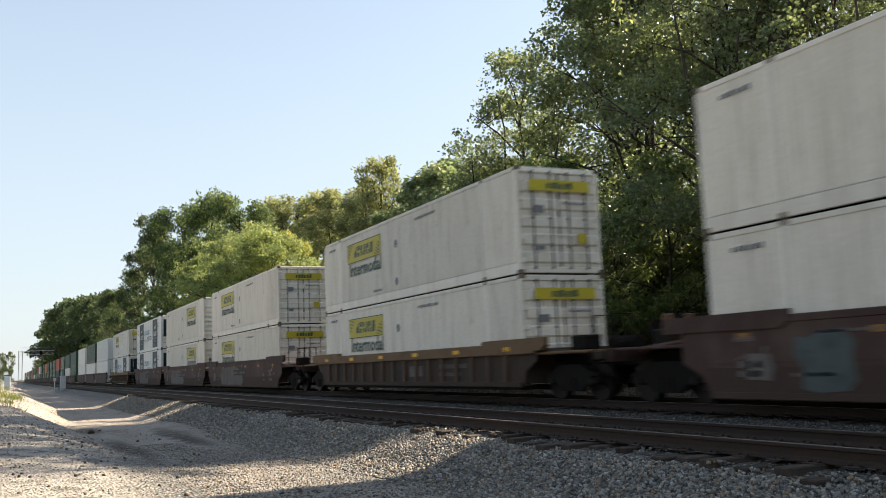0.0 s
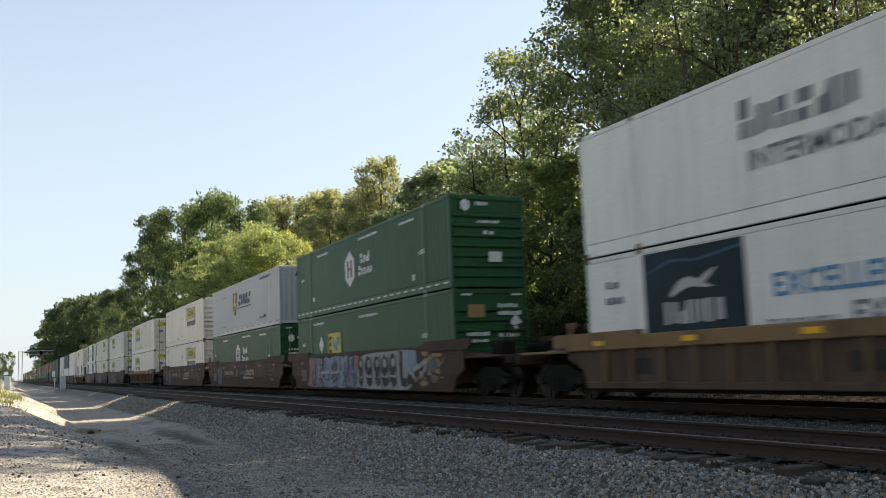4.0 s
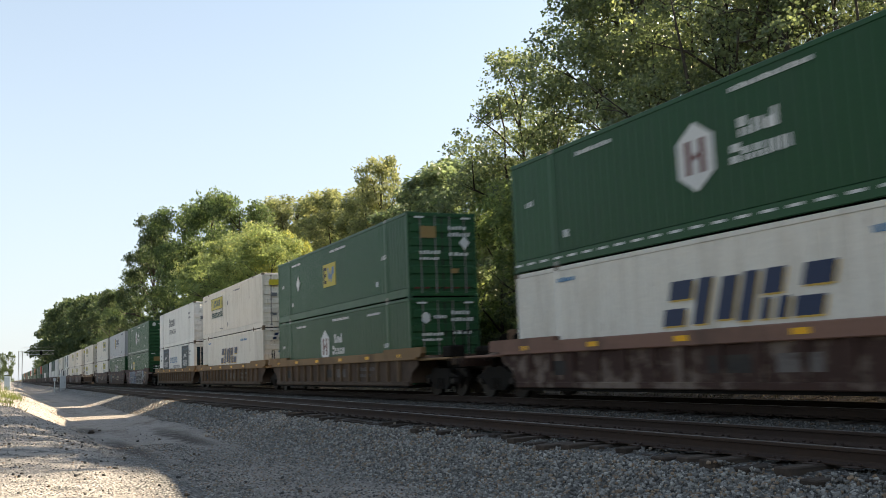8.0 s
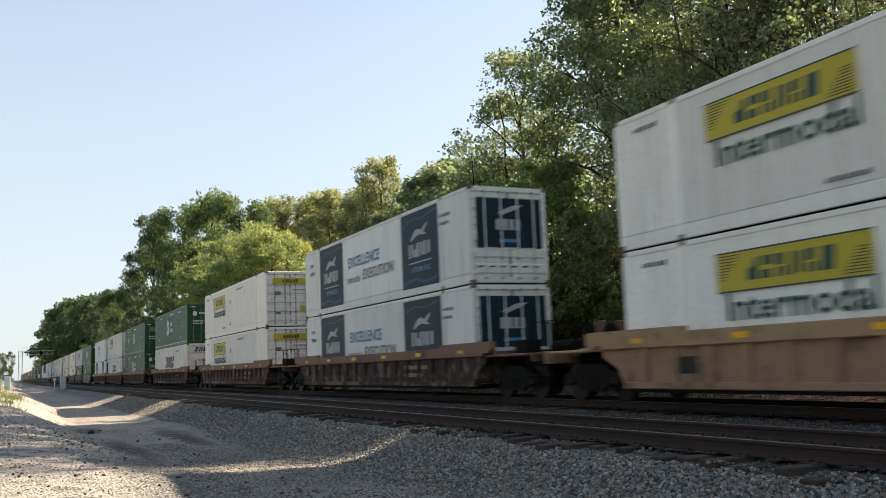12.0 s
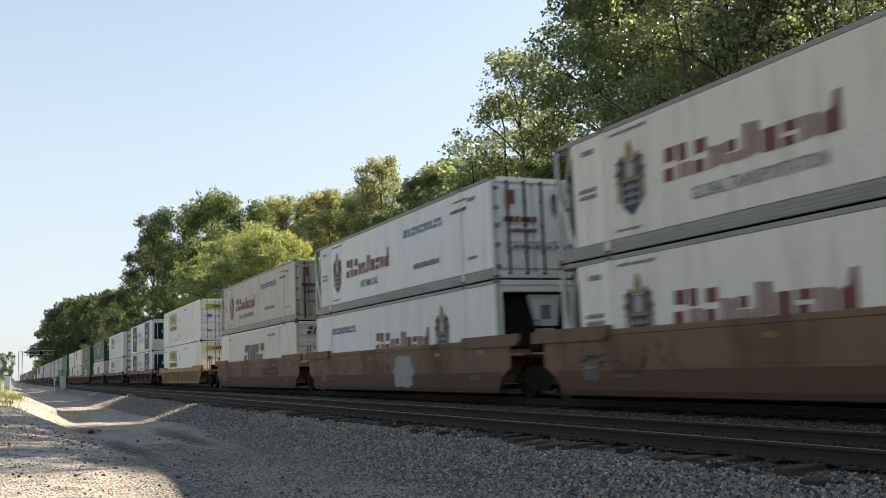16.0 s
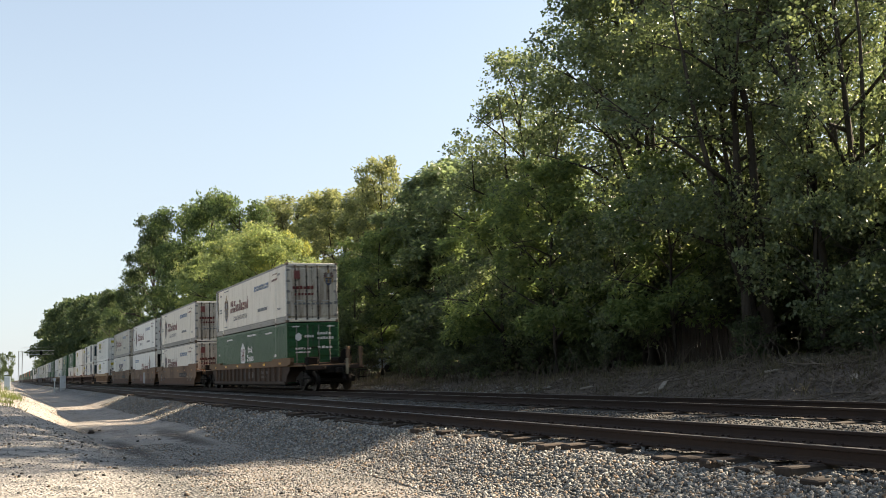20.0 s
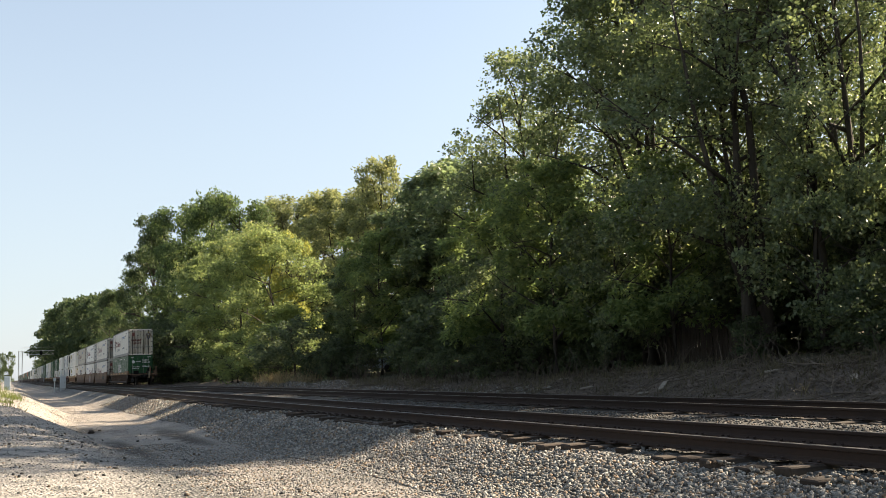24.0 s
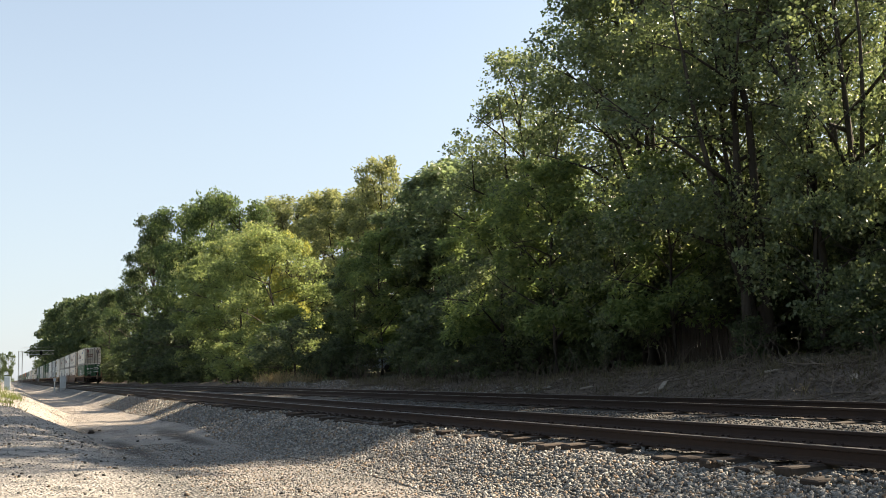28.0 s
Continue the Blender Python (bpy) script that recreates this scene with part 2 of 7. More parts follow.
M["teal_patch"] = surface("grey_teal_spray_paint", (0.085, 0.105, 0.105), 0.7, stain=(0.04, 0.035, 0.03), stained=0.6, reach=3.0, bump=0)
M["graffiti_pink"] = surface("pink_spray_paint", (0.27, 0.14, 0.13), 0.6, stained=0.3, bump=0)
M["bark"] = surface("ridged_bark", (0.05, 0.042, 0.034), 0.9, stain=(0.14, 0.125, 0.105), stained=0.5, reach=2.0, streak=(2, 2, 0.5), bump=0.8, depth=0.03, grain=9)
M["twig_pale"] = surface("weathered_grey_board", (0.26, 0.225, 0.185), 0.9, stained=0.3, streak=(3, 0.4, 3), between=0.25)
M["casting_rust"] = surface("rusty_corner_casting", (0.15, 0.115, 0.085), 0.75, stain=(0.07, 0.045, 0.03), stained=0.5, reach=4.0)
M["brush_stem"] = surface("dull_brush_stems", (0.07, 0.057, 0.045), 0.95, stained=0.3, between=0.4, shine=0.1)
M["twig"] = surface("dry_twigs", (0.115, 0.094, 0.074), 0.9, stained=0.3, between=0.3)
M["leaf"] = leaf_material("broad_leaves", (0.062, 0.089, 0.05), (0.148, 0.188, 0.096), (0.29, 0.32, 0.145), 0.46, 0.36, 0.5)
M["leaf_mid"] = leaf_material("mid_green_leaves", (0.045, 0.072, 0.034), (0.105, 0.152, 0.065), (0.2, 0.24, 0.10), 0.45)
M["leaf_yellow"] = leaf_material("yellow_green_leaves", (0.112, 0.155, 0.07), (0.2, 0.25, 0.112), (0.35, 0.35, 0.14), 0.52)
M["leaf_gold"] = leaf_material("golden_leaves", (0.16, 0.185, 0.06), (0.30, 0.31, 0.10), (0.52, 0.47, 0.14), 0.5)
M["leaf_olive"] = leaf_material("olive_leaves", (0.10, 0.125, 0.065), (0.215, 0.235, 0.12), (0.36, 0.345, 0.17), 0.45)
M["leaf_dark"] = leaf_material("dark_glossy_leaves", (0.066, 0.1, 0.06), (0.15, 0.2, 0.108), (0.27, 0.31, 0.135), 0.5, 0.4, 0.45)
# Lighter copy of the frond leaves, with sunlight put into the green.
M["leaf_sun_toned"] = leaf_material("sun_toned_green_leaves", (0.08, 0.124, 0.057), (0.185, 0.245, 0.103), (0.33, 0.37, 0.14), 0.53)
M["leaf_bush"] = leaf_material("grey_green_bush_leaves", (0.046, 0.066, 0.04), (0.105, 0.135, 0.078), (0.22, 0.235, 0.12), 0.44)
# Bush leaves toned darker to stand in for the shade under the trees.
M["leaf_shade_toned"] = leaf_material("shade_toned_bush_leaves", (0.036, 0.053, 0.033), (0.085, 0.115, 0.06), (0.17, 0.195, 0.09), 0.46, 0.45, 0.35)
M["leaf_far"] = leaf_material("distant_leaves", (0.034, 0.055, 0.03), (0.07, 0.102, 0.05), (0.14, 0.165, 0.07), 0.38)
M["fallen_leaf"] = leaf_material("fallen_leaves", (0.035, 0.026, 0.02), (0.10, 0.076, 0.055), (0.30, 0.25, 0.19), 0.1)
M["grass"] = leaf_material("grass_blades", (0.06, 0.09, 0.02), (0.14, 0.17, 0.05), (0.28, 0.24, 0.10), 0.3)
M["bank_weed"] = leaf_material("dull_bank_weeds", (0.045, 0.045, 0.028), (0.1, 0.088, 0.055), (0.2, 0.165, 0.11), 0.3)
M["dry_grass"] = leaf_material("dry_stems", (0.16, 0.12, 0.07), (0.3, 0.235, 0.15), (0.42, 0.35, 0.24), 0.3)
M["orange_leaf"] = leaf_material("rusty_orange_leaves", (0.16, 0.07, 0.02), (0.30, 0.14, 0.04), (0.4, 0.24, 0.08), 0.3)
M["fence_wood"] = surface("old_fence_wood", (0.06, 0.047, 0.038), 0.9, stain=(0.035, 0.03, 0.026), stained=0.6, streak=(1, 1, 0.3), between=0.2)
M["shed"] = surface("pale_shed_siding", (0.5, 0.5, 0.48), 0.7, stained=0.3)
M["car_paint"] = surface("pale_blue_car_paint", (0.33, 0.41, 0.47), 0.25, stained=0.05, bump=0)
M["rubber"] = surface("black_rubber", (0.02, 0.02, 0.02), 0.8, stained=0.1)
M["dark_glass"] = surface("dark_car_glass", (0.02, 0.025, 0.03), 0.16, stained=0.0, bump=0, shine=0.5)
M["cabinet"] = surface("pale_grey_cabinet_paint", (0.52, 0.54, 0.54), 0.5, stained=0.2)
M["lens"] = surface("dark_signal_lens", (0.02, 0.02, 0.02), 0.3, stained=0.0, bump=0)


def stone_material(name, k):
    m, t, p, co = start_material(name)
    geo = t.nodes.new("ShaderNodeNewGeometry")
    col = ramp_node(t, geo.outputs["Random Per Island"], [(q, tuple(c * k for c in col)) for q, col in ((0.0, (0.06, 0.058, 0.054)), (0.3, (0.13, 0.125, 0.113)), (0.55, (0.2, 0.195, 0.178)), (0.82, (0.36, 0.348, 0.31)), (0.86, (0.2, 0.135, 0.088)), (1.0, (0.25, 0.185, 0.125)))])
    fine = noise_node(t, co.outputs["Object"], 30.0, 4.0)
    col = mix_node(t, 0.5, col, ramp_node(t, fine, [(0.3, (0.55, 0.55, 0.55)), (0.7, (1.3, 1.3, 1.3))]), "MULTIPLY")
    t.links.new(col, p.inputs["Base Color"])
    p.inputs["Roughness"].default_value = 0.85
    bump_node(t, p, fine, 0.4, 0.01)
    return m


def ground_material():
    """Gravel round the tracks, a dirt access road with ruts, a sandy mound, leaf litter and sticks on the bank, forest soil behind."""
    m, t, p, co = start_material("trackside_ground")
    at = co.outputs["Object"]
    sep = t.nodes.new("ShaderNodeSeparateXYZ")
    t.links.new(at, sep.inputs[0])
    vor = t.nodes.new("ShaderNodeTexVoronoi")
    vor.inputs["Scale"].default_value = 19.0
    t.links.new(at, vor.inputs["Vector"])
    vor2 = t.nodes.new("ShaderNodeTexVoronoi")
    vor2.inputs["Scale"].default_value = 55.0
    t.links.new(at, vor2.inputs["Vector"])
    hue2 = t.nodes.new("ShaderNodeSeparateColor")
    t.links.new(vor2.outputs["Color"], hue2.inputs[0])
    wide = noise_node(t, at, 0.35, 5.0, 0.6)
    mid = noise_node(t, at, 2.5, 5.0, 0.65)
    fine = noise_node(t, at, 24.0, 4.0, 0.7)
    hue = t.nodes.new("ShaderNodeSeparateColor")
    t.links.new(vor.outputs["Color"], hue.inputs[0])
    gravel = ramp_node(t, hue.outputs[0], [(0.0, (0.1, 0.099, 0.093)), (0.5, (0.2, 0.197, 0.184)), (1.0, (0.33, 0.322, 0.295))])
    gap = ramp_node(t, vor.outputs["Distance"], [(0.25, (1, 1, 1)), (0.62, (0.35, 0.34, 0.33))])
    gravel = mix_node(t, 1.0, gravel, gap, "MULTIPLY")
    speck = noise_node(t, at, 70.0, 3.0, 0.8)
    dirt = ramp_node(t, math_node(t, "ADD", math_node(t, "MULTIPLY", fine, 0.5), math_node(t, "MULTIPLY", speck, 0.5)), [(0.3, (0.13, 0.108, 0.087)), (0.52, (0.3, 0.266, 0.23)), (0.7, (0.46, 0.425, 0.385))])
    dirt = mix_node(t, math_node(t, "MULTIPLY", ramp_node(t, mid, [(0.5, (0, 0, 0)), (0.72, (1, 1, 1))]), 0.6), dirt, (0.15, 0.105, 0.075))
    dirt = mix_node(t, ramp_node(t, vor2.outputs["Distance"], [(0.12, (0.75, 0.75, 0.75)), (0.32, (0, 0, 0))]), dirt, mix_node(t, hue2.outputs[0], (0.12, 0.118, 0.112), (0.48, 0.46, 0.43)))
    litter = ramp_node(t, fine, [(0.2, (0.05, 0.04, 0.033)), (0.6, (0.14, 0.112, 0.093)), (0.85, (0.28, 0.235, 0.2))])
    soil = ramp_node(t, mid, [(0.3, (0.035, 0.04, 0.018)), (0.7, (0.085, 0.075, 0.04))])
    wob = math_node(t, "ADD", sep.outputs[0], math_node(t, "MULTIPLY", math_node(t, "SUBTRACT", mid, 0.5), 3.2))

    def band(lo, hi, soft):
        return math_node(t, "MULTIPLY", math_node(t, "DIVIDE", math_node(t, "SUBTRACT", wob, lo), soft, True), math_node(t, "DIVIDE", math_node(t, "SUBTRACT", hi, wob), soft, True), True)

    col = mix_node(t, band(2.4, 5.6, 0.8), gravel, mix_node(t, math_node(t, "MULTIPLY", ramp_node(t, wide, [(0.35, (0.25, 0.25, 0.25)), (0.6, (1, 1, 1))]), 0.9), gravel, dirt))
    near_way = math_node(t, "DIVIDE", math_node(t, "SUBTRACT", sep.outputs[1], 20.0), 14.0, True)
    col = mix_node(t, math_node(t, "MULTIPLY", band(-40.0, 6.2, 1.0), near_way), col, dirt)
    near_lot = math_node(t, "MULTIPLY", band(-40.0, 2.3, 0.7), ramp_node(t, mid, [(0.38, (0.05, 0.05, 0.05)), (0.56, (0.8, 0.8, 0.8))]))
    col = mix_node(t, near_lot, col, mix_node(t, 0.5, dirt, (0.5, 0.465, 0.42)))
    for lane in (3.35, 4.95):
        rut = math_node(t, "SUBTRACT", 1.0, math_node(t, "DIVIDE", math_node(t, "ABSOLUTE", math_node(t, "SUBTRACT", wob, lane)), 0.42, True), True)
        rut = math_node(t, "MULTIPLY", rut, ramp_node(t, wide, [(0.48, (0, 0, 0)), (0.6, (0.75, 0.75, 0.75))]))
        col = mix_node(t, math_node(t, "MULTIPLY", rut, near_way), col, (0.10, 0.07, 0.05))
    # Track bed: fouling, plus shade beside the train put into the colour.
    col = mix_node(t, math_node(t, "MULTIPLY", band(7.0, 15.0, 0.5), 0.8), col, mix_node(t, 1.0, gravel, (0.28, 0.26, 0.24), "MULTIPLY"))
    for px, py, wx, wy in ((4.6, 27.5, 0.45, 5.5), (2.7, 23.5, 0.42, 5.0), (2.6, 34.0, 0.5, 3.0)):
        dx = math_node(t, "DIVIDE", math_node(t, "SUBTRACT", math_node(t, "ADD", sep.outputs[0], math_node(t, "MULTIPLY", math_node(t, "SUBTRACT", mid, 0.5), 1.2)), px), wx)
        dy = math_node(t, "DIVIDE", math_node(t, "SUBTRACT", sep.outputs[1], py), wy)
        damp = math_node(t, "SUBTRACT", 1.15, math_node(t, "ADD", math_node(t, "MULTIPLY", dx, dx), math_node(t, "MULTIPLY", dy, dy)), True)
        damp = math_node(t, "MULTIPLY", damp, ramp_node(t, mid, [(0.3, (0.35, 0.35, 0.35)), (0.5, (1, 1, 1))]))
        col = mix_node(t, math_node(t, "MULTIPLY", damp, 0.95), col, (0.038, 0.027, 0.019))
    litter = mix_node(t, 1.0, litter, ramp_node(t, noise_node(t, at, 1.3, 5.0, 0.7), [(0.35, (0.5, 0.5, 0.5)), (0.68, (1.6, 1.55, 1.5))]), "MULTIPLY")
    col = mix_node(t, band(15.6, 80.0, 0.5), col, litter)
    col = mix_node(t, band(19.3, 4000.0, 1.5), col, soil)
    col = mix_node(t, math_node(t, "SUBTRACT", 1.0, math_node(t, "DIVIDE", math_node(t, "ADD", wob, 9.0), 4.0, True), True), col, soil)
    t.links.new(col, p.inputs["Base Color"])
    p.inputs["Roughness"].default_value = 0.95
    stony = math_node(t, "ADD", math_node(t, "MULTIPLY", math_node(t, "SUBTRACT", 0.6, vor.outputs["Distance"]), 1.0), math_node(t, "MULTIPLY", fine, 0.5))
    bump_node(t, p, stony, 0.9, 0.05)
    return m


M["stone"] = stone_material("crushed_stone", 1.0)
# Dark from fouling, and lowered further to stand in for train shade.
M["stone_fouled_shaded"] = stone_material("fouled_shaded_crushed_stone", 0.4)
M["ground"] = ground_material()

# ---- mesh helpers ----


class Geo:
    """Collects boxes, tubes and sheets into one mesh."""

    def __init__(self):
        self.v, self.f = [], []

    def add(self, verts, faces):
        n = len(self.v)
        self.v.extend(verts)
        self.f.extend(tuple(i + n for i in f) for f in faces)
        return self

    def box(self, x0, x1, y0, y1, z0, z1, chamfer=0.0):
        if chamfer <= 0:
            vs = [(x, y, z) for z in (z0, z1) for y in (y0, y1) for x in (x0, x1)]
            return self.add(vs, [(0, 2, 3, 1), (4, 5, 7, 6), (0, 1, 5, 4), (2, 6, 7, 3), (0, 4, 6, 2), (1, 3, 7, 5)])
        c = min(chamfer, (x1 - x0) / 2.1, (y1 - y0) / 2.1, (z1 - z0) / 2.1)
        ring = [(x0 + c, y0), (x1 - c, y0), (x1, y0 + c), (x1, y1 - c), (x1 - c, y1), (x0 + c, y1), (x0, y1 - c), (x0, y0 + c)]
        inner = [(x0 + c, y0 + c), (x1 - c, y0 + c), (x1 - c, y0 + c), (x1 - c, y1 - c), (x1 - c, y1 - c), (x0 + c, y1 - c), (x0 + c, y1 - c), (x0 + c, y0 + c)]
        vs = [(x, y, z0) for x, y in inner] + [(x, y, z0 + c) for x, y in ring] + [(x, y, z1 - c) for x, y in ring] + [(x, y, z1) for x, y in inner]
        fs = [tuple(reversed(range(8))), tuple(range(24, 32))]
        for k in range(3):
            fs += [(k * 8 + i, k * 8 + (i + 1) % 8, k * 8 + 8 + (i + 1) % 8, k * 8 + 8 + i) for i in range(8)]
        return self.add(vs, fs)

    def prism(self, outline, axis, a, b):
        """Extrudes an outline of (u, w) pairs along x, y or z from a to b."""
        def at(u, w, d):
            return {"x": (d, u, w), "y": (u, d, w), "z": (u, w, d)}[axis]
        n = len(outline)
        vs = [at(u, w, a) for u, w in outline] + [at(u, w, b) for u, w in outline]
        fs = [tuple(range(n)), tuple(reversed(range(n, 2 * n)))]
        fs += [(i, i + n, (i + 1) % n + n, (i + 1) % n) for i in range(n)]
        return self.add(vs, fs)

    def tube(self, path, radii, sides=6):
        rings = []
        for k, c in enumerate(path):
            c = Vector(c)
            way = Vector(path[min(k + 1, len(path) - 1)]) - Vector(path[max(k - 1, 0)])
            if way.length < 1e-6:
                way = Vector((0, 0, 1))
            q = way.to_track_quat("Z", "Y").to_matrix()
            rings.append([tuple(c + q @ Vector((math.cos(a), math.sin(a), 0)) * radii[k]) for a in (2 * math.pi * i / sides for i in range(sides))])
        vs = [v for r in rings for v in r]
        fs = [(k * sides + i, k * sides + (i + 1) % sides, (k + 1) * sides + (i + 1) % sides, (k + 1) * sides + i) for k in range(len(path) - 1) for i in range(sides)]
        fs += [tuple(reversed(range(sides))), tuple(range((len(path) - 1) * sides, len(path) * sides))]
        return self.add(vs, fs)

    def wheel_disc(self, x0, x1, y, z, r, n=20):
        return self.prism([(y + r * math.cos(2 * math.pi * i / n), z + r * math.sin(2 * math.pi * i / n)) for i in range(n)], "x", x0, x1)

    def mesh(self, name, smooth=False):
        me = bpy.data.meshes.new(name)
        me.from_pydata(self.v, [], self.f)
        bm = bmesh.new()
        bm.from_mesh(me)
        bmesh.ops.recalc_face_normals(bm, faces=bm.faces)
        bm.to_mesh(me)
        bm.free()
        if smooth:
            me.polygons.foreach_set("use_smooth", [True] * len(me.polygons))
        return me


TINY = ("spray_tag", "stencil", "end_stencil", "hinge", "rod_bracket", "tail_tape", "stripe_pattern", "reflective_tape", "weld_strip", "end_ladder", "spring", "door_sign", "crest_ornament", "panel_stencil", "number_stencil", "number_lettering", "stop_lettering")


def part(name, shape, material, parent, label="", at=None):
    me = shape.mesh(name) if isinstance(shape, Geo) else shape
    if not me.materials:
        me.materials.append(M[material] if isinstance(material, str) else material)
    ob = new(name, me)
    if parent:
        ob.parent = parent
    if at is not None:
        ob.matrix_basis = at
    return tagged(ob, label, kind="stuff" if name in TINY else "")


def thing(name, label, category, group="", kind=""):
    e = new(name)
    e.empty_display_size = 0.3
    return tagged(e, label, category, group, kind)


def quick_mesh(name, verts, loops_per_face, idx, material, smooth=False):
    """A mesh of faces with the same number of corners, from arrays."""
    me = bpy.data.meshes.new(name)
    nf = len(idx) // loops_per_face
    me.vertices.add(len(verts))
    me.vertices.foreach_set("co", np.asarray(verts, np.float32).ravel())
    me.loops.add(len(idx))
    me.loops.foreach_set("vertex_index", np.asarray(idx, np.int32))
    me.polygons.add(nf)
    me.polygons.foreach_set("loop_start", np.arange(0, nf * loops_per_face, loops_per_face, dtype=np.int32))
    if smooth:
        me.polygons.foreach_set("use_smooth", np.ones(nf, bool))
    me.update(calc_edges=True)
    me.materials.append(M[material])
    return me


# ---- ground ----


def wave(x, y, seed):
    r = np.random.RandomState(seed)
    out = np.zeros_like(x)
    for k in range(9):
        a, f, p = r.uniform(0, math.pi * 2), 0.25 * 1.6 ** k, r.uniform(0, 6.28)
        out += np.sin((x * math.cos(a) + y * math.sin(a)) * f * 2 + p + 1.3 * np.sin(y * f * 0.7 + k)) / 1.45 ** k
    return out / 3.0


def ground_height(x, y):
    x, y = np.asarray(x, float), np.asarray(y, float)
    sway = np.clip((6.4 - x) / 2.0, 0, 1) * (0.35 * np.sin(y * 0.21 + 0.6) + 0.2 * np.sin(y * 0.53 + x * 0.8))
    x = x + sway
    near = np.interp(x, [-60, -12, -5, -1.5, 1.0, 2.6, 5.2, 5.9, 6.75, 7.12, 7.4, 14.4, 14.9, 15.7, 16.3, 17.6, 19.5, 26, 36, 60], [-0.3, 0.0, -0.35, -0.5, -0.58, -0.70, -0.74, -0.62, -0.335, -0.262, -0.225, -0.21, -0.24, -0.42, -0.15, 0.5, 0.85, 1.1, 2.4, 3.0])
    far = np.interp(x, [-60, -12, -5, -1.5, 0.6, 2.4, 5.0, 5.6, 6.8, 7.4, 14.4, 14.9, 15.7, 16.3, 17.6, 19.5, 26, 36, 60], [0.2, 0.6, 0.55, 0.40, 0.10, -0.82, -0.86, -0.72, -0.3, -0.212, -0.21, -0.24, -0.40, -0.25, 0.0, 0.25, 0.6, 1.8, 3.0])
    k = np.clip((y - 14) / 22, 0, 1)
    k = k * k * (3 - 2 * k)
    z = near * (1 - k) + far * k
    bed = np.clip((np.abs(x - 10.85) - 3.9) / 0.9, 0, 1)
    z = z + wave(x, y, 3) * 0.06 * bed + wave(x * 4, y * 4, 5) * 0.011 * np.clip(bed + 0.25, 0, 1)
    z = z + wave(x * 2.4, y * 2.4, 11) * 0.07 * np.clip((x - 15.8) / 0.8, 0, 1) * np.clip((20 - x) / 1.5, 0, 1)
    z = z + 0.42 * np.exp(-((x - 16.6) / 0.75) ** 2) * np.clip((y - 40) / 8, 0, 1) * np.clip((78 - y) / 8, 0, 1) * (0.8 + 0.2 * np.sin(y * 0.8))
    return z


def grid_line(stops):
    out = []
    for a, b, step in stops:
        out += list(np.arange(a, b, step))
    return np.array(out + [stops[-1][1]])


gx = grid_line([(-3000, -300, 450), (-300, -40, 40), (-40, -8, 4), (-8, -2, 0.5), (-2, 8, 0.14), (8, 14.4, 0.8), (14.4, 20, 0.2), (20, 40, 2), (40, 200, 20), (200, 3000, 400)])
gy = grid_line([(-3000, -200, 400), (-200, -10, 19), (-10, 2, 1.5), (2, 26, 0.16), (26, 60, 0.35), (60, 120, 1.2), (120, 400, 10), (400, 1200, 100), (1200, 4800, 600)])
GX, GY = np.meshgrid(gx, gy)
GZ = ground_height(GX, GY)
nx, ny = len(gx), len(gy)
cell = (np.arange(ny - 1)[:, None] * nx + np.arange(nx - 1)[None, :]).ravel()
ground = new("ground", quick_mesh("ground", np.stack([GX, GY, GZ], -1).reshape(-1, 3), 4, np.stack([cell, cell + 1, cell + nx + 1, cell + nx], -1).ravel(), "ground", True))
tagged(ground, "gravel, dirt access road and leaf-littered bank beside the tracks", "ground", kind="structure")

# ---- tracks ----


def rail_outline(cx):
    h = RAIL
    half = [(0.075, -h), (0.075, -h + 0.012), (0.02, -h + 0.03), (0.009, -h + 0.05), (0.009, -0.042), (0.036, -0.034), (0.037, -0.004), (0.03, 0.0)]
    return [(cx + u, w) for u, w in half] + [(cx - u, w) for u, w in reversed(half)]


def track(name, cx, label):
    t = thing(name, label, "railway track", kind="structure")
    for side in (-0.755, 0.755):
        g = Geo().prism(rail_outline(cx + side), "y", -60, 1800)
        rail = part("rail", g, "rail_side", t, "rusty steel rail with a worn shiny head")
        part("running_surface", Geo().box(cx + side - 0.028, cx + side + 0.028, -60, 1800, 0.0005, 0.004), "rail_top", rail, "polished rail head")
    return t


near_track = track("track_near", NEAR_TRACK, "empty railway track on wooden ties in grey ballast")
far_track = track("track_far", FAR_TRACK, "railway track that carries the train, on wooden ties in ballast")

# ---- the train ----
LONG, HALF, TALL = 16.15, 1.295, 2.897
WELL_FLOOR = 0.345
UPPER = WELL_FLOOR + TALL + 0.005
word_meshes = {}


def word_mesh(text, size):
    """A word in the built-in font, as a flat mesh centred on its origin."""
    if (text, size) not in word_meshes:
        cu = bpy.data.curves.new("word", "FONT")
        cu.body, cu.size, cu.align_x, cu.align_y = text, size, "CENTER", "CENTER"
        cu.resolution_u = 2
        cu.offset = size * 0.018
        ob = new("word", cu)
        me = bpy.data.meshes.new_from_object(ob.evaluated_get(bpy.context.evaluated_depsgraph_get()))
        bpy.data.objects.remove(ob)
        word_meshes[text, size] = me
    return word_meshes[text, size].copy()


def flat(*outlines):
    """A sheet 3 mm thick with the given outlines, in its own x and y."""
    g = Geo()
    for o in outlines:
        g.prism(o, "z", 0.0, 0.003)
    return g


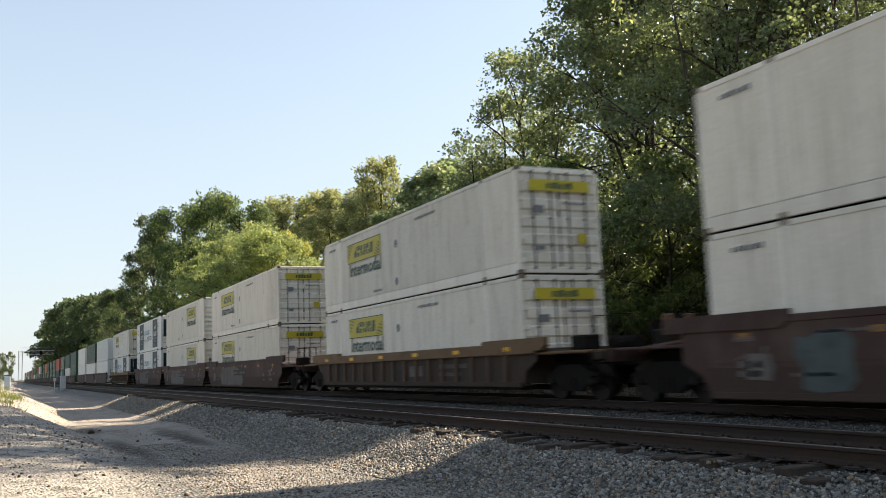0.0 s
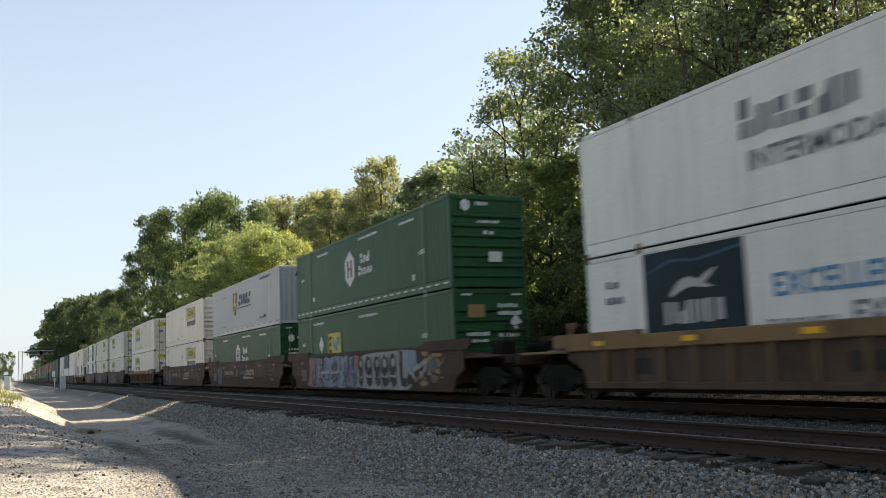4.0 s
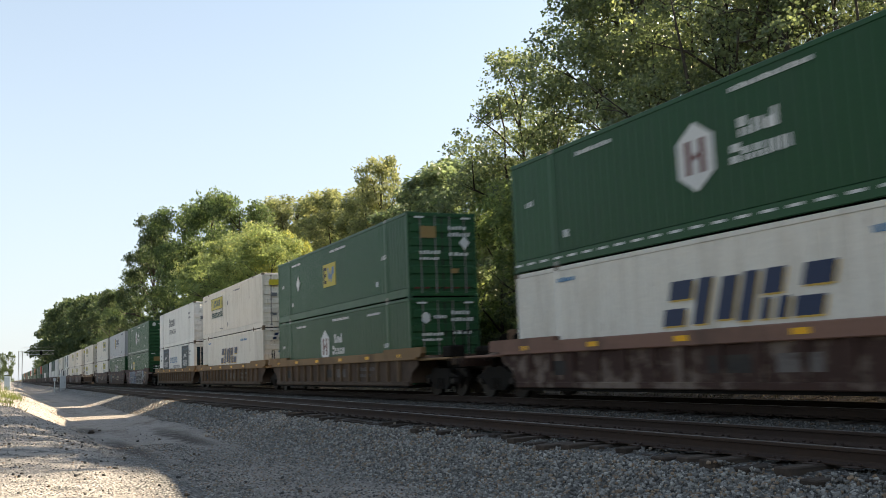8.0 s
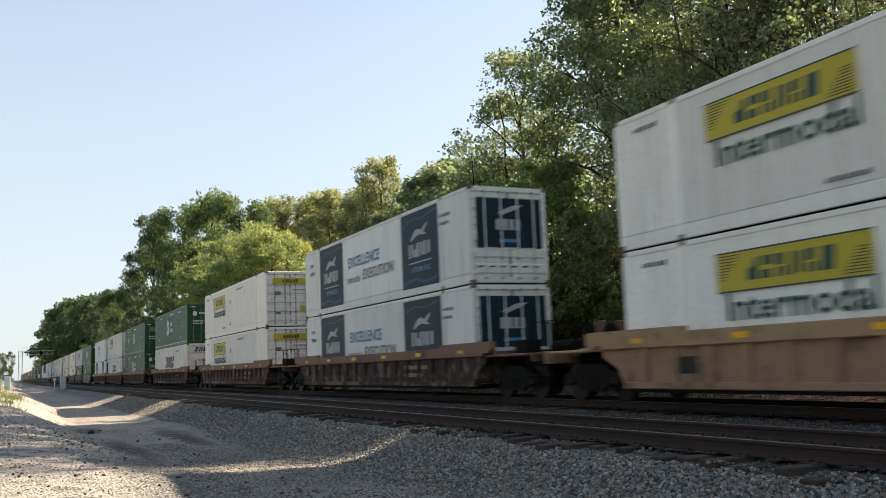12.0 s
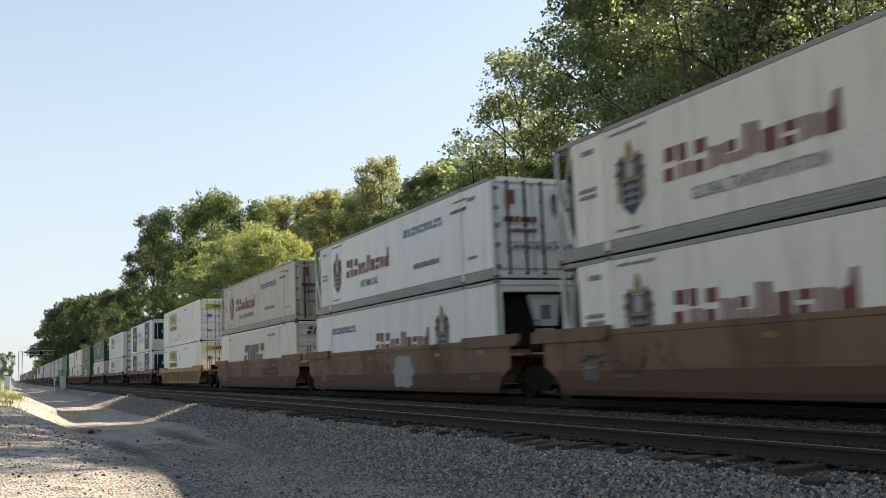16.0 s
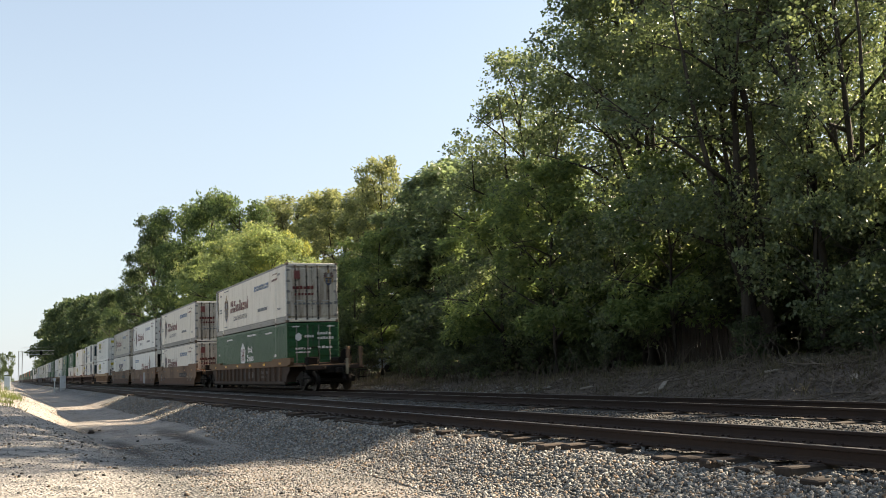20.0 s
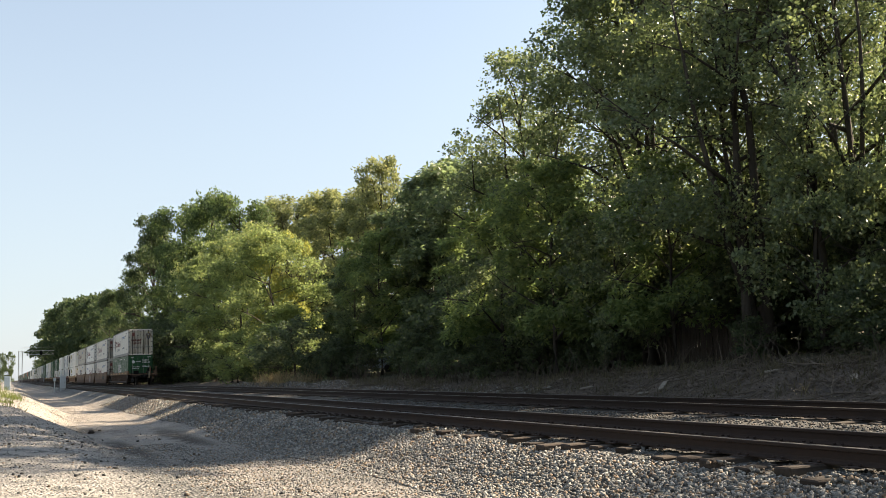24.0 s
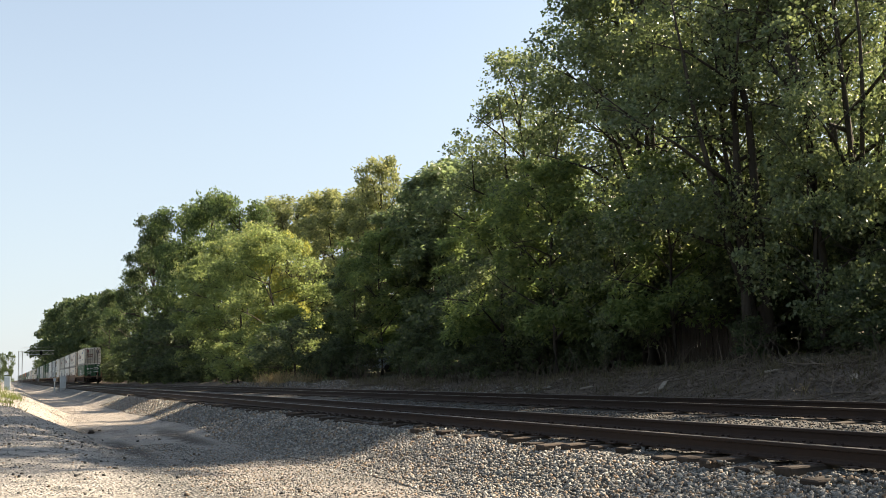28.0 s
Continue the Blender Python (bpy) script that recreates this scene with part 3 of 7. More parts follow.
def bars(x, y, w, h, n=5, lean=0.0, gap=0.3):
    """A row of plain blocks of uneven width on a thin common base, in place of lettering."""
    step, up, base = w / n, [], 0.07 * h
    for i in range(n):
        k = 0.82 + 0.18 * ((i * 7 + n) % 3) / 2
        a, b, top = x + i * step, x + (i + 1 - gap * (1.25 - 0.25 * ((i * 5) % 3))) * step, y + h * (k if h < 0.3 else 1.0)
        f = (top - y) / h * lean
        up += [(a + lean * 0.07, y + base), (a + f, top), (b + f, top), (b + lean * 0.07, y + base)]
    return [[(x, y)] + up + [(up[-1][0], y)]]


def blocks(c, name, material, label, at, x, y, w, h, n, lean=0.0, gap=0.3, tall=(), wide=()):
    """A row of plain blocks, each a part of its own, in place of a painted name. tall: heights of the blocks as shares of h; wide: their shares of the width."""
    left = x
    for i in range(n):
        k = tall[i % len(tall)] if tall else 1.0
        step = w * wide[i] / sum(wide) if wide else w / n
        b = step - gap * w / n
        x, left = left, left + step
        r = min(0.12 * b, 0.06)
        part(name, flat([(0, r), (r, 0), (b - r, 0), (b, r), (b + lean * k, h * k - r), (b + lean * k - r, h * k), (lean * k + r, h * k), (lean * k, h * k - r)]), material, c, label, at @ pose(x, y, 0))


def cut_block(kind, b, h, lean):
    """Plain slabs in the place of one painted character: i one slab, v two side by side, s two stacked and shifted, b a short slab on a wide one, l a slab with a cut corner."""
    outlines = {
        "i": [rect(0, 0, b, h)],
        "v": [rect(0, 0, 0.36 * b, h), rect(0.6 * b, 0.06 * h, 0.4 * b, 0.9 * h)],
        "s": [rect(0.1 * b, 0.58 * h, 0.9 * b, 0.42 * h), rect(0, 0, 0.86 * b, 0.38 * h)],
        "b": [rect(0, 0.5 * h, 0.7 * b, 0.5 * h), rect(0.06 * b, 0, 0.34 * b, 0.42 * h), rect(0.64 * b, 0, 0.36 * b, 0.42 * h)],
        "l": [[(0, 0), (b, 0), (b, h), (0.66 * b, h), (0.5 * b, 0.6 * h), (0, 0.5 * h)]],
    }[kind]
    return [[(x + lean * y / h, y) for x, y in o] for o in outlines]


def cut_blocks(c, name, material, label, at, x, y, w, h, kinds, lean=0.0, gap=0.25, tall=(), wide=()):
    """A row of cut blocks, each a part of its own, in place of a painted name."""
    n, left = len(kinds), x
    for i, kind in enumerate(kinds):
        k = tall[i % len(tall)] if tall else 1.0
        step = w * wide[i] / sum(wide) if wide else w / n
        part(name, flat(*cut_block(kind, step - gap * w / n, h * k, lean * k)), material, c, label, at @ pose(left, y, 0))
        left += step


def rect(x, y, w, h):
    return [(x, y), (x + w, y), (x + w, y + h), (x, y + h)]


def side_at(back, drop, x=-HALF - 0.004):
    """On the side that faces the camera: metres behind the leading end, metres below the top."""
    return Matrix(((0, 0, -1, x), (-1, 0, 0, LONG - back), (0, 1, 0, TALL - drop), (0, 0, 0, 1)))


def end_at(across, drop, y=-0.012):
    """On the trailing end: metres right of the centre line, metres below the top."""
    return Matrix(((1, 0, 0, across), (0, 0, -1, y), (0, 1, 0, TALL - drop), (0, 0, 0, 1)))


def ribbed_side(sign, y0, y1, period=0.27, depth=0.036, flat_share=0.7):
    x_out, x_in = sign * (HALF - 0.012), sign * (HALF - 0.012 - depth)
    outline, y = [(x_out, y0)], y0
    while y + period < y1:
        rest = 1 - flat_share
        outline += [(x_out, y + period * flat_share), (x_in, y + period * (flat_share + rest * 0.25)), (x_in, y + period * (flat_share + rest * 0.75)), (x_out, y + period)]
        y += period
    outline.append((x_out, y1))
    back = sign * (HALF - 0.07)
    n = len(outline)
    vs = [(x, y, 0.325) for x, y in outline] + [(x, y, TALL - 0.13) for x, y in outline]
    vs += [(back, y0, 0.325), (back, y1, 0.325), (back, y0, TALL - 0.13), (back, y1, TALL - 0.13)]
    fs = [(i, i + 1, n + i + 1, n + i) for i in range(n - 1)]
    fs.append((2 * n, 2 * n + 2, 2 * n + 3, 2 * n + 1))
    return Geo().add(vs, fs)


def smooth_side(sign, y0, y1):
    return ribbed_side(sign, y0, y1, (y1 - y0) / max(1, round((y1 - y0) / 1.22)) - 1e-4, 0.006, 0.985)


PAINTS = {"dusty": "white", "dusty_clean": "bright_white", "slanted": "ivory", "shield_grey": "grey_blue", "hexed": "green", "squared": "green", "panelled": "cool_white", "crested": "white", "crested_new": "cool_white",
          "crested_old": "cream", "crested_back": "cool_white", "plain_block": "cool_white", "white": "cool_white", "dark_green": "dark_green", "red": "red", "orange": "orange"}
RAILS = {"bright_white": "white_rail", "ivory": "white_rail", "white": "white_rail", "cool_white": "white_rail", "cream": "white_rail", "grey_blue": "white_rail", "green": "green_rail"}
LABELS = {
    "dusty": "dusty off-white ribbed shipping container with a yellow logo panel",
    "dusty_clean": "clean white ribbed shipping container with a yellow logo panel",
    "slanted": "off-white ribbed shipping container with slanted dark blue letter blocks",
    "shield_grey": "pale grey shipping container with a shield and dark blue blocks",
    "hexed": "green ribbed shipping container with a white hexagon badge",
    "squared": "green ribbed shipping container with a yellow square logo",
    "panelled": "white shipping container with dark navy panels and blue slogan",
    "crested": "off-white refrigerated container with a crest and dark red lettering blocks",
    "crested_new": "clean white refrigerated container with crest and dark red lettering blocks",
    "crested_old": "dirty cream refrigerated container with crest and dark red lettering blocks",
    "crested_back": "white refrigerated container, cooling unit end turned backwards",
    "plain_block": "white smooth shipping container with grey block lettering",
    "white": "plain white shipping container far along the train",
    "dark_green": "dark green shipping container far along the train",
    "red": "red shipping container far along the train",
    "orange": "orange shipping container far along the train",
}


def crest(c, back, drop, size=1.0, where=side_at):
    """A painted coat of arms: striped shield, helmet, finial and mantling on both sides."""
    def shape(*points):
        return [(x * size, y * size) for x, y in points]

    def both(*points):
        return [shape(*points), shape(*[(-x, y) for x, y in reversed(points)])]

    at = where(back, drop)
    wing = [(0.5, -0.02), (0.44, 0.12), (0.53, 0.2), (0.42, 0.32), (0.48, 0.48), (0.36, 0.5), (0.3, 0.62), (0.2, 0.56), (0.13, 0.44)]
    part("crest_mantling", flat(shape(*wing, *[(-x, y) for x, y in reversed(wing)])), "worn", c, "grey-brown mantling of the crest", at)
    shield = part("crest_shield", flat(shape((-0.31, -0.52), (0, -0.76), (0.31, -0.52), (0.33, 0.0), (-0.33, 0.0))), "lettering_blue", c, "dark blue crest shield", at @ pose(0, 0, 0.002))
    part("shield_band", flat(*[shape((-0.31, y), (0.31, y), (0.31, y + 0.075), (-0.31, y + 0.075)) for y in (-0.18, -0.35, -0.52)]), "lettering_grey", shield, "grey bands", pose(0, 0, 0.002))
    m = at @ pose(0, 0, 0.006)
    part("crest_flecks", flat(*both((0.3, 0.1), (0.44, 0.14), (0.42, 0.27), (0.32, 0.25)), *both((0.24, 0.38), (0.36, 0.4), (0.32, 0.5), (0.24, 0.5))), "lettering_red", c, "dark red flecks", m)
    part("crest_ornament", flat(shape((-0.09, 0.46), (0.09, 0.46), (0.11, 0.7), (0.03, 0.9), (-0.05, 0.88), (-0.1, 0.68)), *both((0.36, -0.46), (0.46, -0.4), (0.45, -0.04), (0.36, -0.02)), shape((-0.4, 0.0), (0.4, 0.0), (0.34, 0.06), (-0.34, 0.06)),
                                *[shape((-0.1, y), (0, y - 0.04), (0.1, y), (0.07, y + 0.09), (-0.07, y + 0.09)) for y in (-0.16, -0.33, -0.5)]), "crest_gold", c, "gold crest ornament", m)
    part("crest_helmet", flat(shape((-0.1, 0.08), (0.1, 0.08), (0.12, 0.3), (0.05, 0.42), (-0.06, 0.42), (-0.12, 0.28))), "silver", c, "silver crest helmet", m)


def hexagon(r, squash=0.86):
    return [(r * squash * math.sin(math.pi / 3 * i), r * math.cos(math.pi / 3 * i)) for i in range(6)]


def decorate(c, kind, end):
    if kind in ("dusty", "dusty_clean"):
        back = 4.65 if end == "door" else 11.4
        panel = part("logo_panel", flat(rect(-1.75, -0.36, 3.5, 0.72)), "yellow", c, "yellow logo panel", side_at(back, 0.78))
        lift = pose(0, 0, 0.004)
        part("stripe_pattern", flat(*[rect(-1.68, 0.29 - 0.055 * i, 0.55 - 0.05 * i, 0.018) for i in range(9)], *[rect(1.12 + 0.04 * i, -0.30 + 0.05 * i, 0.56 - 0.04 * i, 0.018) for i in range(9)]), "lettering_dark", panel, "dark stripes", lift)
        cut_blocks(panel, "logo_block", "lettering_dark", "dark lettering block", lift, -0.98, -0.19, 2.0, 0.4, "lsbvbi", 0.05, 0.2)
        part("panel_edge", flat(rect(-1.75, 0.345, 3.5, 0.03), rect(-1.75, -0.375, 3.5, 0.03)), "lettering_dark", panel, "dark panel edge", lift)
        part("word", word_mesh("Intermodal", 0.7), "lettering_dark", c, "dark green word Intermodal", side_at(back + 0.1, 1.45) @ Matrix.Diagonal((1.08, 1, 1, 1)))
        part("stencil", flat(*bars(-0.4, 0, 0.8, 0.1, 6), *bars(4.5, -2.05, 0.9, 0.09, 7), *bars(8.4, 0.0, 1.6, 0.09, 9), *rect_marks(6.7)), "lettering_grey", c, "", side_at(1.1, 0.42))
        if end == "door":
            part("door_banner", flat(rect(-0.95, -0.15, 1.9, 0.3)), "yellow", c, "yellow banner", end_at(0, 0.52, -0.075))
            part("banner_lettering", flat(*bars(-0.42, -0.09, 0.86, 0.18, 6)), "lettering_dark", c, "", end_at(0, 0.52, -0.079))
            part("door_plate", flat(rect(0.5, -1.55, 0.28, 0.26)), "yellow", c, "yellow sticker", end_at(0, 0.52, -0.075))
            part("door_sign", flat(rect(-0.85, -0.75, 0.32, 0.2), rect(-0.8, -1.75, 0.25, 0.12), *bars(0.1, -0.5, 0.7, 0.07, 5)), "lettering_grey", c, "", end_at(0, 0.52, -0.075))
        else:
            part("nose_banner", flat(rect(-0.5, -0.13, 1.0, 0.26)), "yellow", c, "yellow banner", end_at(0, 0.42, -0.075))
    elif kind in ("slanted", "shield_grey"):
        if kind == "slanted":
            cut_blocks(c, "letter_shadow", "gold", "yellow letter shadow", side_at(8.0, 1.25, -HALF - 0.004), -2.12, -0.465, 4.3, 0.88, "svibs", 0.28, 0.17, (), (0.9, 1.25, 0.5, 0.85, 0.9))
            cut_blocks(c, "letter_block", "lettering_blue", "slanted dark blue block", side_at(8.0, 1.25, -HALF - 0.008), -2.16, -0.43, 4.3, 0.88, "svibs", 0.28, 0.17, (), (0.9, 1.25, 0.5, 0.85, 0.9))
            part("stencil", flat(*bars(0, 0, 1.7, 0.13, 7), *bars(-9, 0.1, 0.8, 0.1, 4)), "lettering_sky", c, "", side_at(11.0, 0.5))
            cut_blocks(c, "end_block", "lettering_blue", "", end_at(0, 0.42, -0.078), -0.8, -0.2, 1.6, 0.34, "svibs", 0.1, 0.3)
            part("end_stencil", flat(*bars(-0.5, 0, 1.3, 0.09, 6), *bars(-0.7, -0.5, 1.2, 0.08, 6)), "lettering_sky", c, "", end_at(0, 1.3, -0.078))
        else:
            part("shield", flat([(-0.5, 0.65), (0.55, 0.65), (0.5, -0.3), (0.05, -0.75), (-0.45, -0.3)]), "lettering_blue", c, "dark blue shield", side_at(6.4, 1.2))
            part("shield_flash", flat([(-0.1, 0.55), (0.3, 0.5), (0.1, 0.1), (0.35, 0.05), (-0.15, -0.6), (-0.02, -0.1), (-0.25, -0.05)], [(0.3, 0.0), (0.48, 0.3), (0.45, -0.25), (0.2, -0.5)]), "gold", c, "yellow flash", side_at(6.4, 1.2, -HALF - 0.008))
            cut_blocks(c, "letter_block", "lettering_blue", "slanted dark blue block", side_at(8.8, 1.05), -1.5, -0.3, 2.9, 0.6, "svibs", 0.2, 0.17, (), (0.9, 1.25, 0.5, 0.85, 0.9))
            part("underline", flat(rect(-1.6, -0.48, 3.1, 0.06), *bars(3.6, 0.7, 2.0, 0.14, 8), rect(4.2, -1.3, 0.5, 0.12)), "lettering_blue", c, "", side_at(8.8, 1.05))
            part("stencil", flat(*bars(0, 0, 1.4, 0.12, 7), *bars(-9, -0.05, 0.8, 0.1, 4), *bars(-9, 1.75, 0.8, 0.08, 5)), "lettering_grey", c, "", side_at(12.2, 2.4))
            part("reflective_tape", flat(*[rect(0.3 + i * 1.25, 0, 0.62, 0.06) for i in range(13)]), "tape_red", c, "faded red reflective tape", side_at(0.05, 2.72))
            part("end_lettering", flat(*bars(-0.5, -0.12, 1.0, 0.22, 5, 0.08), *bars(-0.4, -0.9, 0.8, 0.1, 5), *bars(-0.4, -1.3, 0.8, 0.1, 5)), "lettering_blue", c, "", end_at(0, 0.4, -0.078))
    elif kind == "hexed":
        badge = part("badge", flat(hexagon(0.7)), "lettering_white", c, "white hexagon badge", side_at(7.15, 1.34))
        part("badge_mark", flat(rect(-0.28, -0.34, 0.16, 0.68), rect(0.12, -0.34, 0.16, 0.68), [(-0.09, 0), (0, -0.1), (0.09, 0), (0, 0.1)]), "lettering_red", badge, "dark red bars", pose(0, 0, 0.004))
        cut_blocks(c, "name_block", "lettering_white", "white lettering block", side_at(8.85, 1.3), -0.5, 0.06, 1.0, 0.36, "bvl", 0, 0.2, (1, 0.75, 1))
        cut_blocks(c, "name_block", "lettering_white", "white lettering block", side_at(8.85, 1.3), -0.75, -0.4, 1.5, 0.36, "sbbvv", 0, 0.2, (1, 0.72, 0.72, 0.72, 0.72))
        part("stencil", flat(*bars(7.2, 0.15, 2.0, 0.1, 10), *bars(-0.3, -0.75, 0.4, 0.14, 3, 0, 0.45), *bars(12.8, -1.1, 0.46, 0.16, 3, 0, 0.45), *bars(2.1, 0.1, 1.4, 0.1, 8), *bars(12.2, -1.9, 0.3, 0.22, 1), *bars(1.4, -1.75, 0.3, 0.2, 1), *bars(11.2, 0.1, 1.3, 0.09, 7)), "lettering_white", c, "", side_at(1.0, 0.5))
        part("reflective_tape", flat(*[rect(i * 0.62, 0, 0.32, 0.055) for i in range(26)]), "lettering_white", c, "white reflective tape", side_at(0.05, 2.73))
        if end == "door":
            part("end_badge", flat(hexagon(0.2)), "lettering_white", c, "white badge", end_at(-0.75, 0.7, -0.078))
            part("end_stencil", flat(*bars(-0.45, 0.62, 0.5, 0.12, 4), *bars(0.2, 0.75, 0.7, 0.13, 5), *bars(0.2, 0.52, 0.85, 0.13, 6), *bars(-0.9, 0.05, 0.8, 0.1, 6), *bars(-0.9, -0.12, 0.75, 0.08, 6), *bars(0.2, 0.08, 0.8, 0.12, 4), rect(-1.05, 1.12, 0.35, 0.06), rect(0.7, 1.12, 0.35, 0.06)), "lettering_white", c, "", end_at(0, 1.35, -0.078))
        else:
            part("end_badge", flat(hexagon(0.2)), "lettering_white", c, "white badge", end_at(-0.8, 0.35, -0.078))
            part("end_stencil", flat(*bars(-0.45, 1.0, 0.45, 0.12, 4), *bars(-0.4, 0.45, 0.8, 0.09, 6), *bars(-0.2, 0.1, 0.4, 0.12, 2), rect(-0.05, -0.75, 0.45, 0.32)), "lettering_white", c, "", end_at(0, 1.35, -0.078))
    elif kind == "squared":
        panel = part("logo_panel", flat(rect(-0.8, -0.48, 1.6, 0.96)), "yellow", c, "yellow square logo", side_at(7.9 if end == "door" else 5.1, 1.3))
        lift = pose(0, 0, 0.004)
        part("logo_dark", flat(rect(-0.7, 0.22, 0.34, 0.13), rect(-0.7, -0.05, 0.3, 0.13), rect(-0.7, -0.33, 0.34, 0.13), rect(-0.7, -0.33, 0.1, 0.68)), "graffiti_black", panel, "black blocks", lift)
        part("logo_blue", flat([(-0.26, 0.3), (-0.14, 0.3), (0.0, -0.05), (0.1, 0.2), (0.24, -0.05), (0.36, 0.3), (0.62, 0.3), (0.62, 0.02), (0.44, 0.0), (0.3, -0.3), (0.18, -0.3), (0.08, -0.08), (-0.06, -0.3)]), "brand_blue", panel, "blue zigzag", lift)
        part("warning_mark", flat([(-0.3, 0), (0, -0.36), (0.3, 0), (0, 0.36)]), "lettering_white", c, "white diamond", side_at(3.4, 1.25))
        part("stencil", flat(*bars(7.0, 0.1, 2.0, 0.1, 10), *bars(-0.3, -0.75, 0.4, 0.14, 3, 0, 0.45), *bars(12.8, -0.9, 0.46, 0.16, 3, 0, 0.45), *bars(1.4, 0.1, 1.4, 0.1, 8), *bars(12.2, -1.8, 0.3, 0.2, 1), *bars(1.4, -1.75, 0.3, 0.2, 1)), "lettering_white", c, "", side_at(1.0, 0.5))
        part("end_panel", flat(rect(-0.85, -0.2, 0.58, 0.4)), "crest_gold", c, "dull yellow logo", end_at(0, 0.7, -0.078))
        part("end_stencil", flat(*bars(0.2, 0.75, 0.7, 0.13, 5), *bars(0.2, 0.52, 0.85, 0.13, 6), *bars(-0.9, -0.1, 0.8, 0.12, 6), *bars(-0.9, -0.3, 0.75, 0.09, 6), *bars(0.2, -0.15, 0.8, 0.12, 4), rect(-1.05, 1.12, 0.35, 0.06), rect(0.7, 1.12, 0.35, 0.06),
                                [(0.6, 0.3), (0.8, 0.05), (1.0, 0.3), (0.8, 0.55)]), "lettering_white", c, "", end_at(0, 1.35, -0.078))
        part("end_sticker", flat(rect(0.25, -0.25, 0.28, 0.16)), "crest_gold", c, "yellow sticker", end_at(0, 1.85, -0.078))
    elif kind == "panelled":
        for n, back in (("front_panel", 3.55), ("back_panel", 12.5)):
            panel = part(n, flat(rect(-1.45, -1.2, 2.9, 2.5)), "navy", c, "dark navy panel", side_at(back, 1.45))
            part("swoosh", flat([(-0.55, 0.5), (-0.35, 0.66), (-0.1, 0.72), (0.2, 0.64), (0.5, 0.78), (0.72, 0.84), (0.55, 0.68), (0.36, 0.56), (0.62, 0.46), (0.3, 0.47), (0.0, 0.52), (-0.3, 0.46), (-0.62, 0.34), (-0.66, 0.4)]), "silver", panel, "white leaping shape", pose(0, 0, 0.004))
            cut_blocks(panel, "letter_block", "silver", "silver lettering block", pose(0, 0, 0.004), -0.85, -0.2, 1.75, 0.46, "vlvv", 0.0, 0.14, (), (1.0, 0.8, 0.8, 1.2))
            part("word", word_mesh("INTERMODAL", 0.24), "lettering_sky", panel, "light blue word INTERMODAL", pose(0.1, -0.62, 0.005))
            for wave_line in ([(-1.42, 0.9), (-0.6, 1.12), (0.2, 1.05), (1.42, 1.2), (1.42, 1.13), (0.2, 0.99), (-0.6, 1.06), (-1.42, 0.84)], [(-1.42, -0.98), (-0.4, -0.86), (0.5, -1.02), (1.42, -0.92), (1.42, -1.0), (0.5, -1.12), (-0.4, -0.96), (-1.42, -1.1)]):
                part("wave_stripe", flat(wave_line), "wave_blue", panel, "dim blue wave", pose(0, 0, 0.003))
            part("rule", flat(rect(-0.85, -0.40, 1.75, 0.04)), "silver", panel, "", pose(0, 0, 0.004))
        part("slogan", word_mesh("EXCELLENCE", 0.57), "lettering_sky", c, "light blue word EXCELLENCE", side_at(7.3, 1.13))
        part("slogan_end", word_mesh("EXECUTION", 0.54), "lettering_grey", c, "grey word EXECUTION", side_at(8.75, 1.72))
        part("slogan_middle", word_mesh("THROUGH", 0.3), "lettering_grey", c, "small grey word THROUGH", side_at(6.2, 1.82))
        part("stencil", flat(*bars(0, 0, 0.5, 0.16, 2), *bars(-0.05, -0.35, 0.7, 0.16, 4), *bars(13.3, 0.1, 0.8, 0.1, 5), *bars(13.3, -0.15, 0.7, 0.1, 5)), "lettering_grey", c, "", side_at(0.75, 0.75))
        part("door_panel", flat(rect(-1.1, -0.75, 2.2, 1.5)), "navy", c, "dark navy panel", end_at(0, 1.1, -0.003))
        part("door_mark", flat(*bars(-0.45, -0.3, 0.9, 0.32, 4), [(-0.4, 0.2), (0.1, 0.42), (0.5, 0.45), (0.2, 0.3), (-0.2, 0.15)]), "silver", c, "", end_at(0, 1.0, -0.008))
        part("tail_tape", flat(*[rect(-1.1 + 0.37 * i, 0, 0.2, 0.05) for i in range(6)]), "lettering_red", c, "", end_at(0, 2.42, -0.008))
        part("door_line", flat(rect(-0.35, -0.05, 0.7, 0.1)), "lettering_sky", c, "", end_at(0, 1.62, -0.008))
    elif kind.startswith("crested"):
        if kind == "crested_back":
            crest(c, 12.6, 1.35)
            cut_blocks(c, "name_block", "name_red", "dull red lettering block", side_at(9.4, 1.45), -2.4, -0.28, 4.7, 0.66, "sbsvbvisvl", 0.03, 0.2, (1, 1, 0.95, 0.62, 0.62, 0.95, 0.62, 0.62, 0.62, 1))
            cut_blocks(c, "brand_block", "brand_blue", "blue lettering block", side_at(3.6, 0.75), -1.4, -0.15, 2.8, 0.25, "ibsvsvbsb", 0.03, 0.24)
        else:
            crest(c, 2.95, 1.4)
            cut_blocks(c, "name_block", "name_red", "dull red lettering block", side_at(6.35, 1.3), -2.3, -0.36, 4.5, 0.68, "sbsvbvisvl", 0.03, 0.2, (1, 1, 0.95, 0.62, 0.62, 0.95, 0.62, 0.62, 0.62, 1))
            part("word", word_mesh("INTERMODAL" if kind == "crested_new" else "GLOBAL TRANSPORTATION", 0.36), "lettering_grey", c, "grey words under the name", side_at(6.5, 2.05) @ Matrix.Diagonal((0.8 if kind == "crested_new" else 0.72, 1, 1, 1)))
            cut_blocks(c, "brand_block", "brand_blue", "blue lettering block", side_at(11.4, 0.75), -1.55, -0.15, 3.1, 0.27, "ibsvsvbsb", 0.04, 0.24)
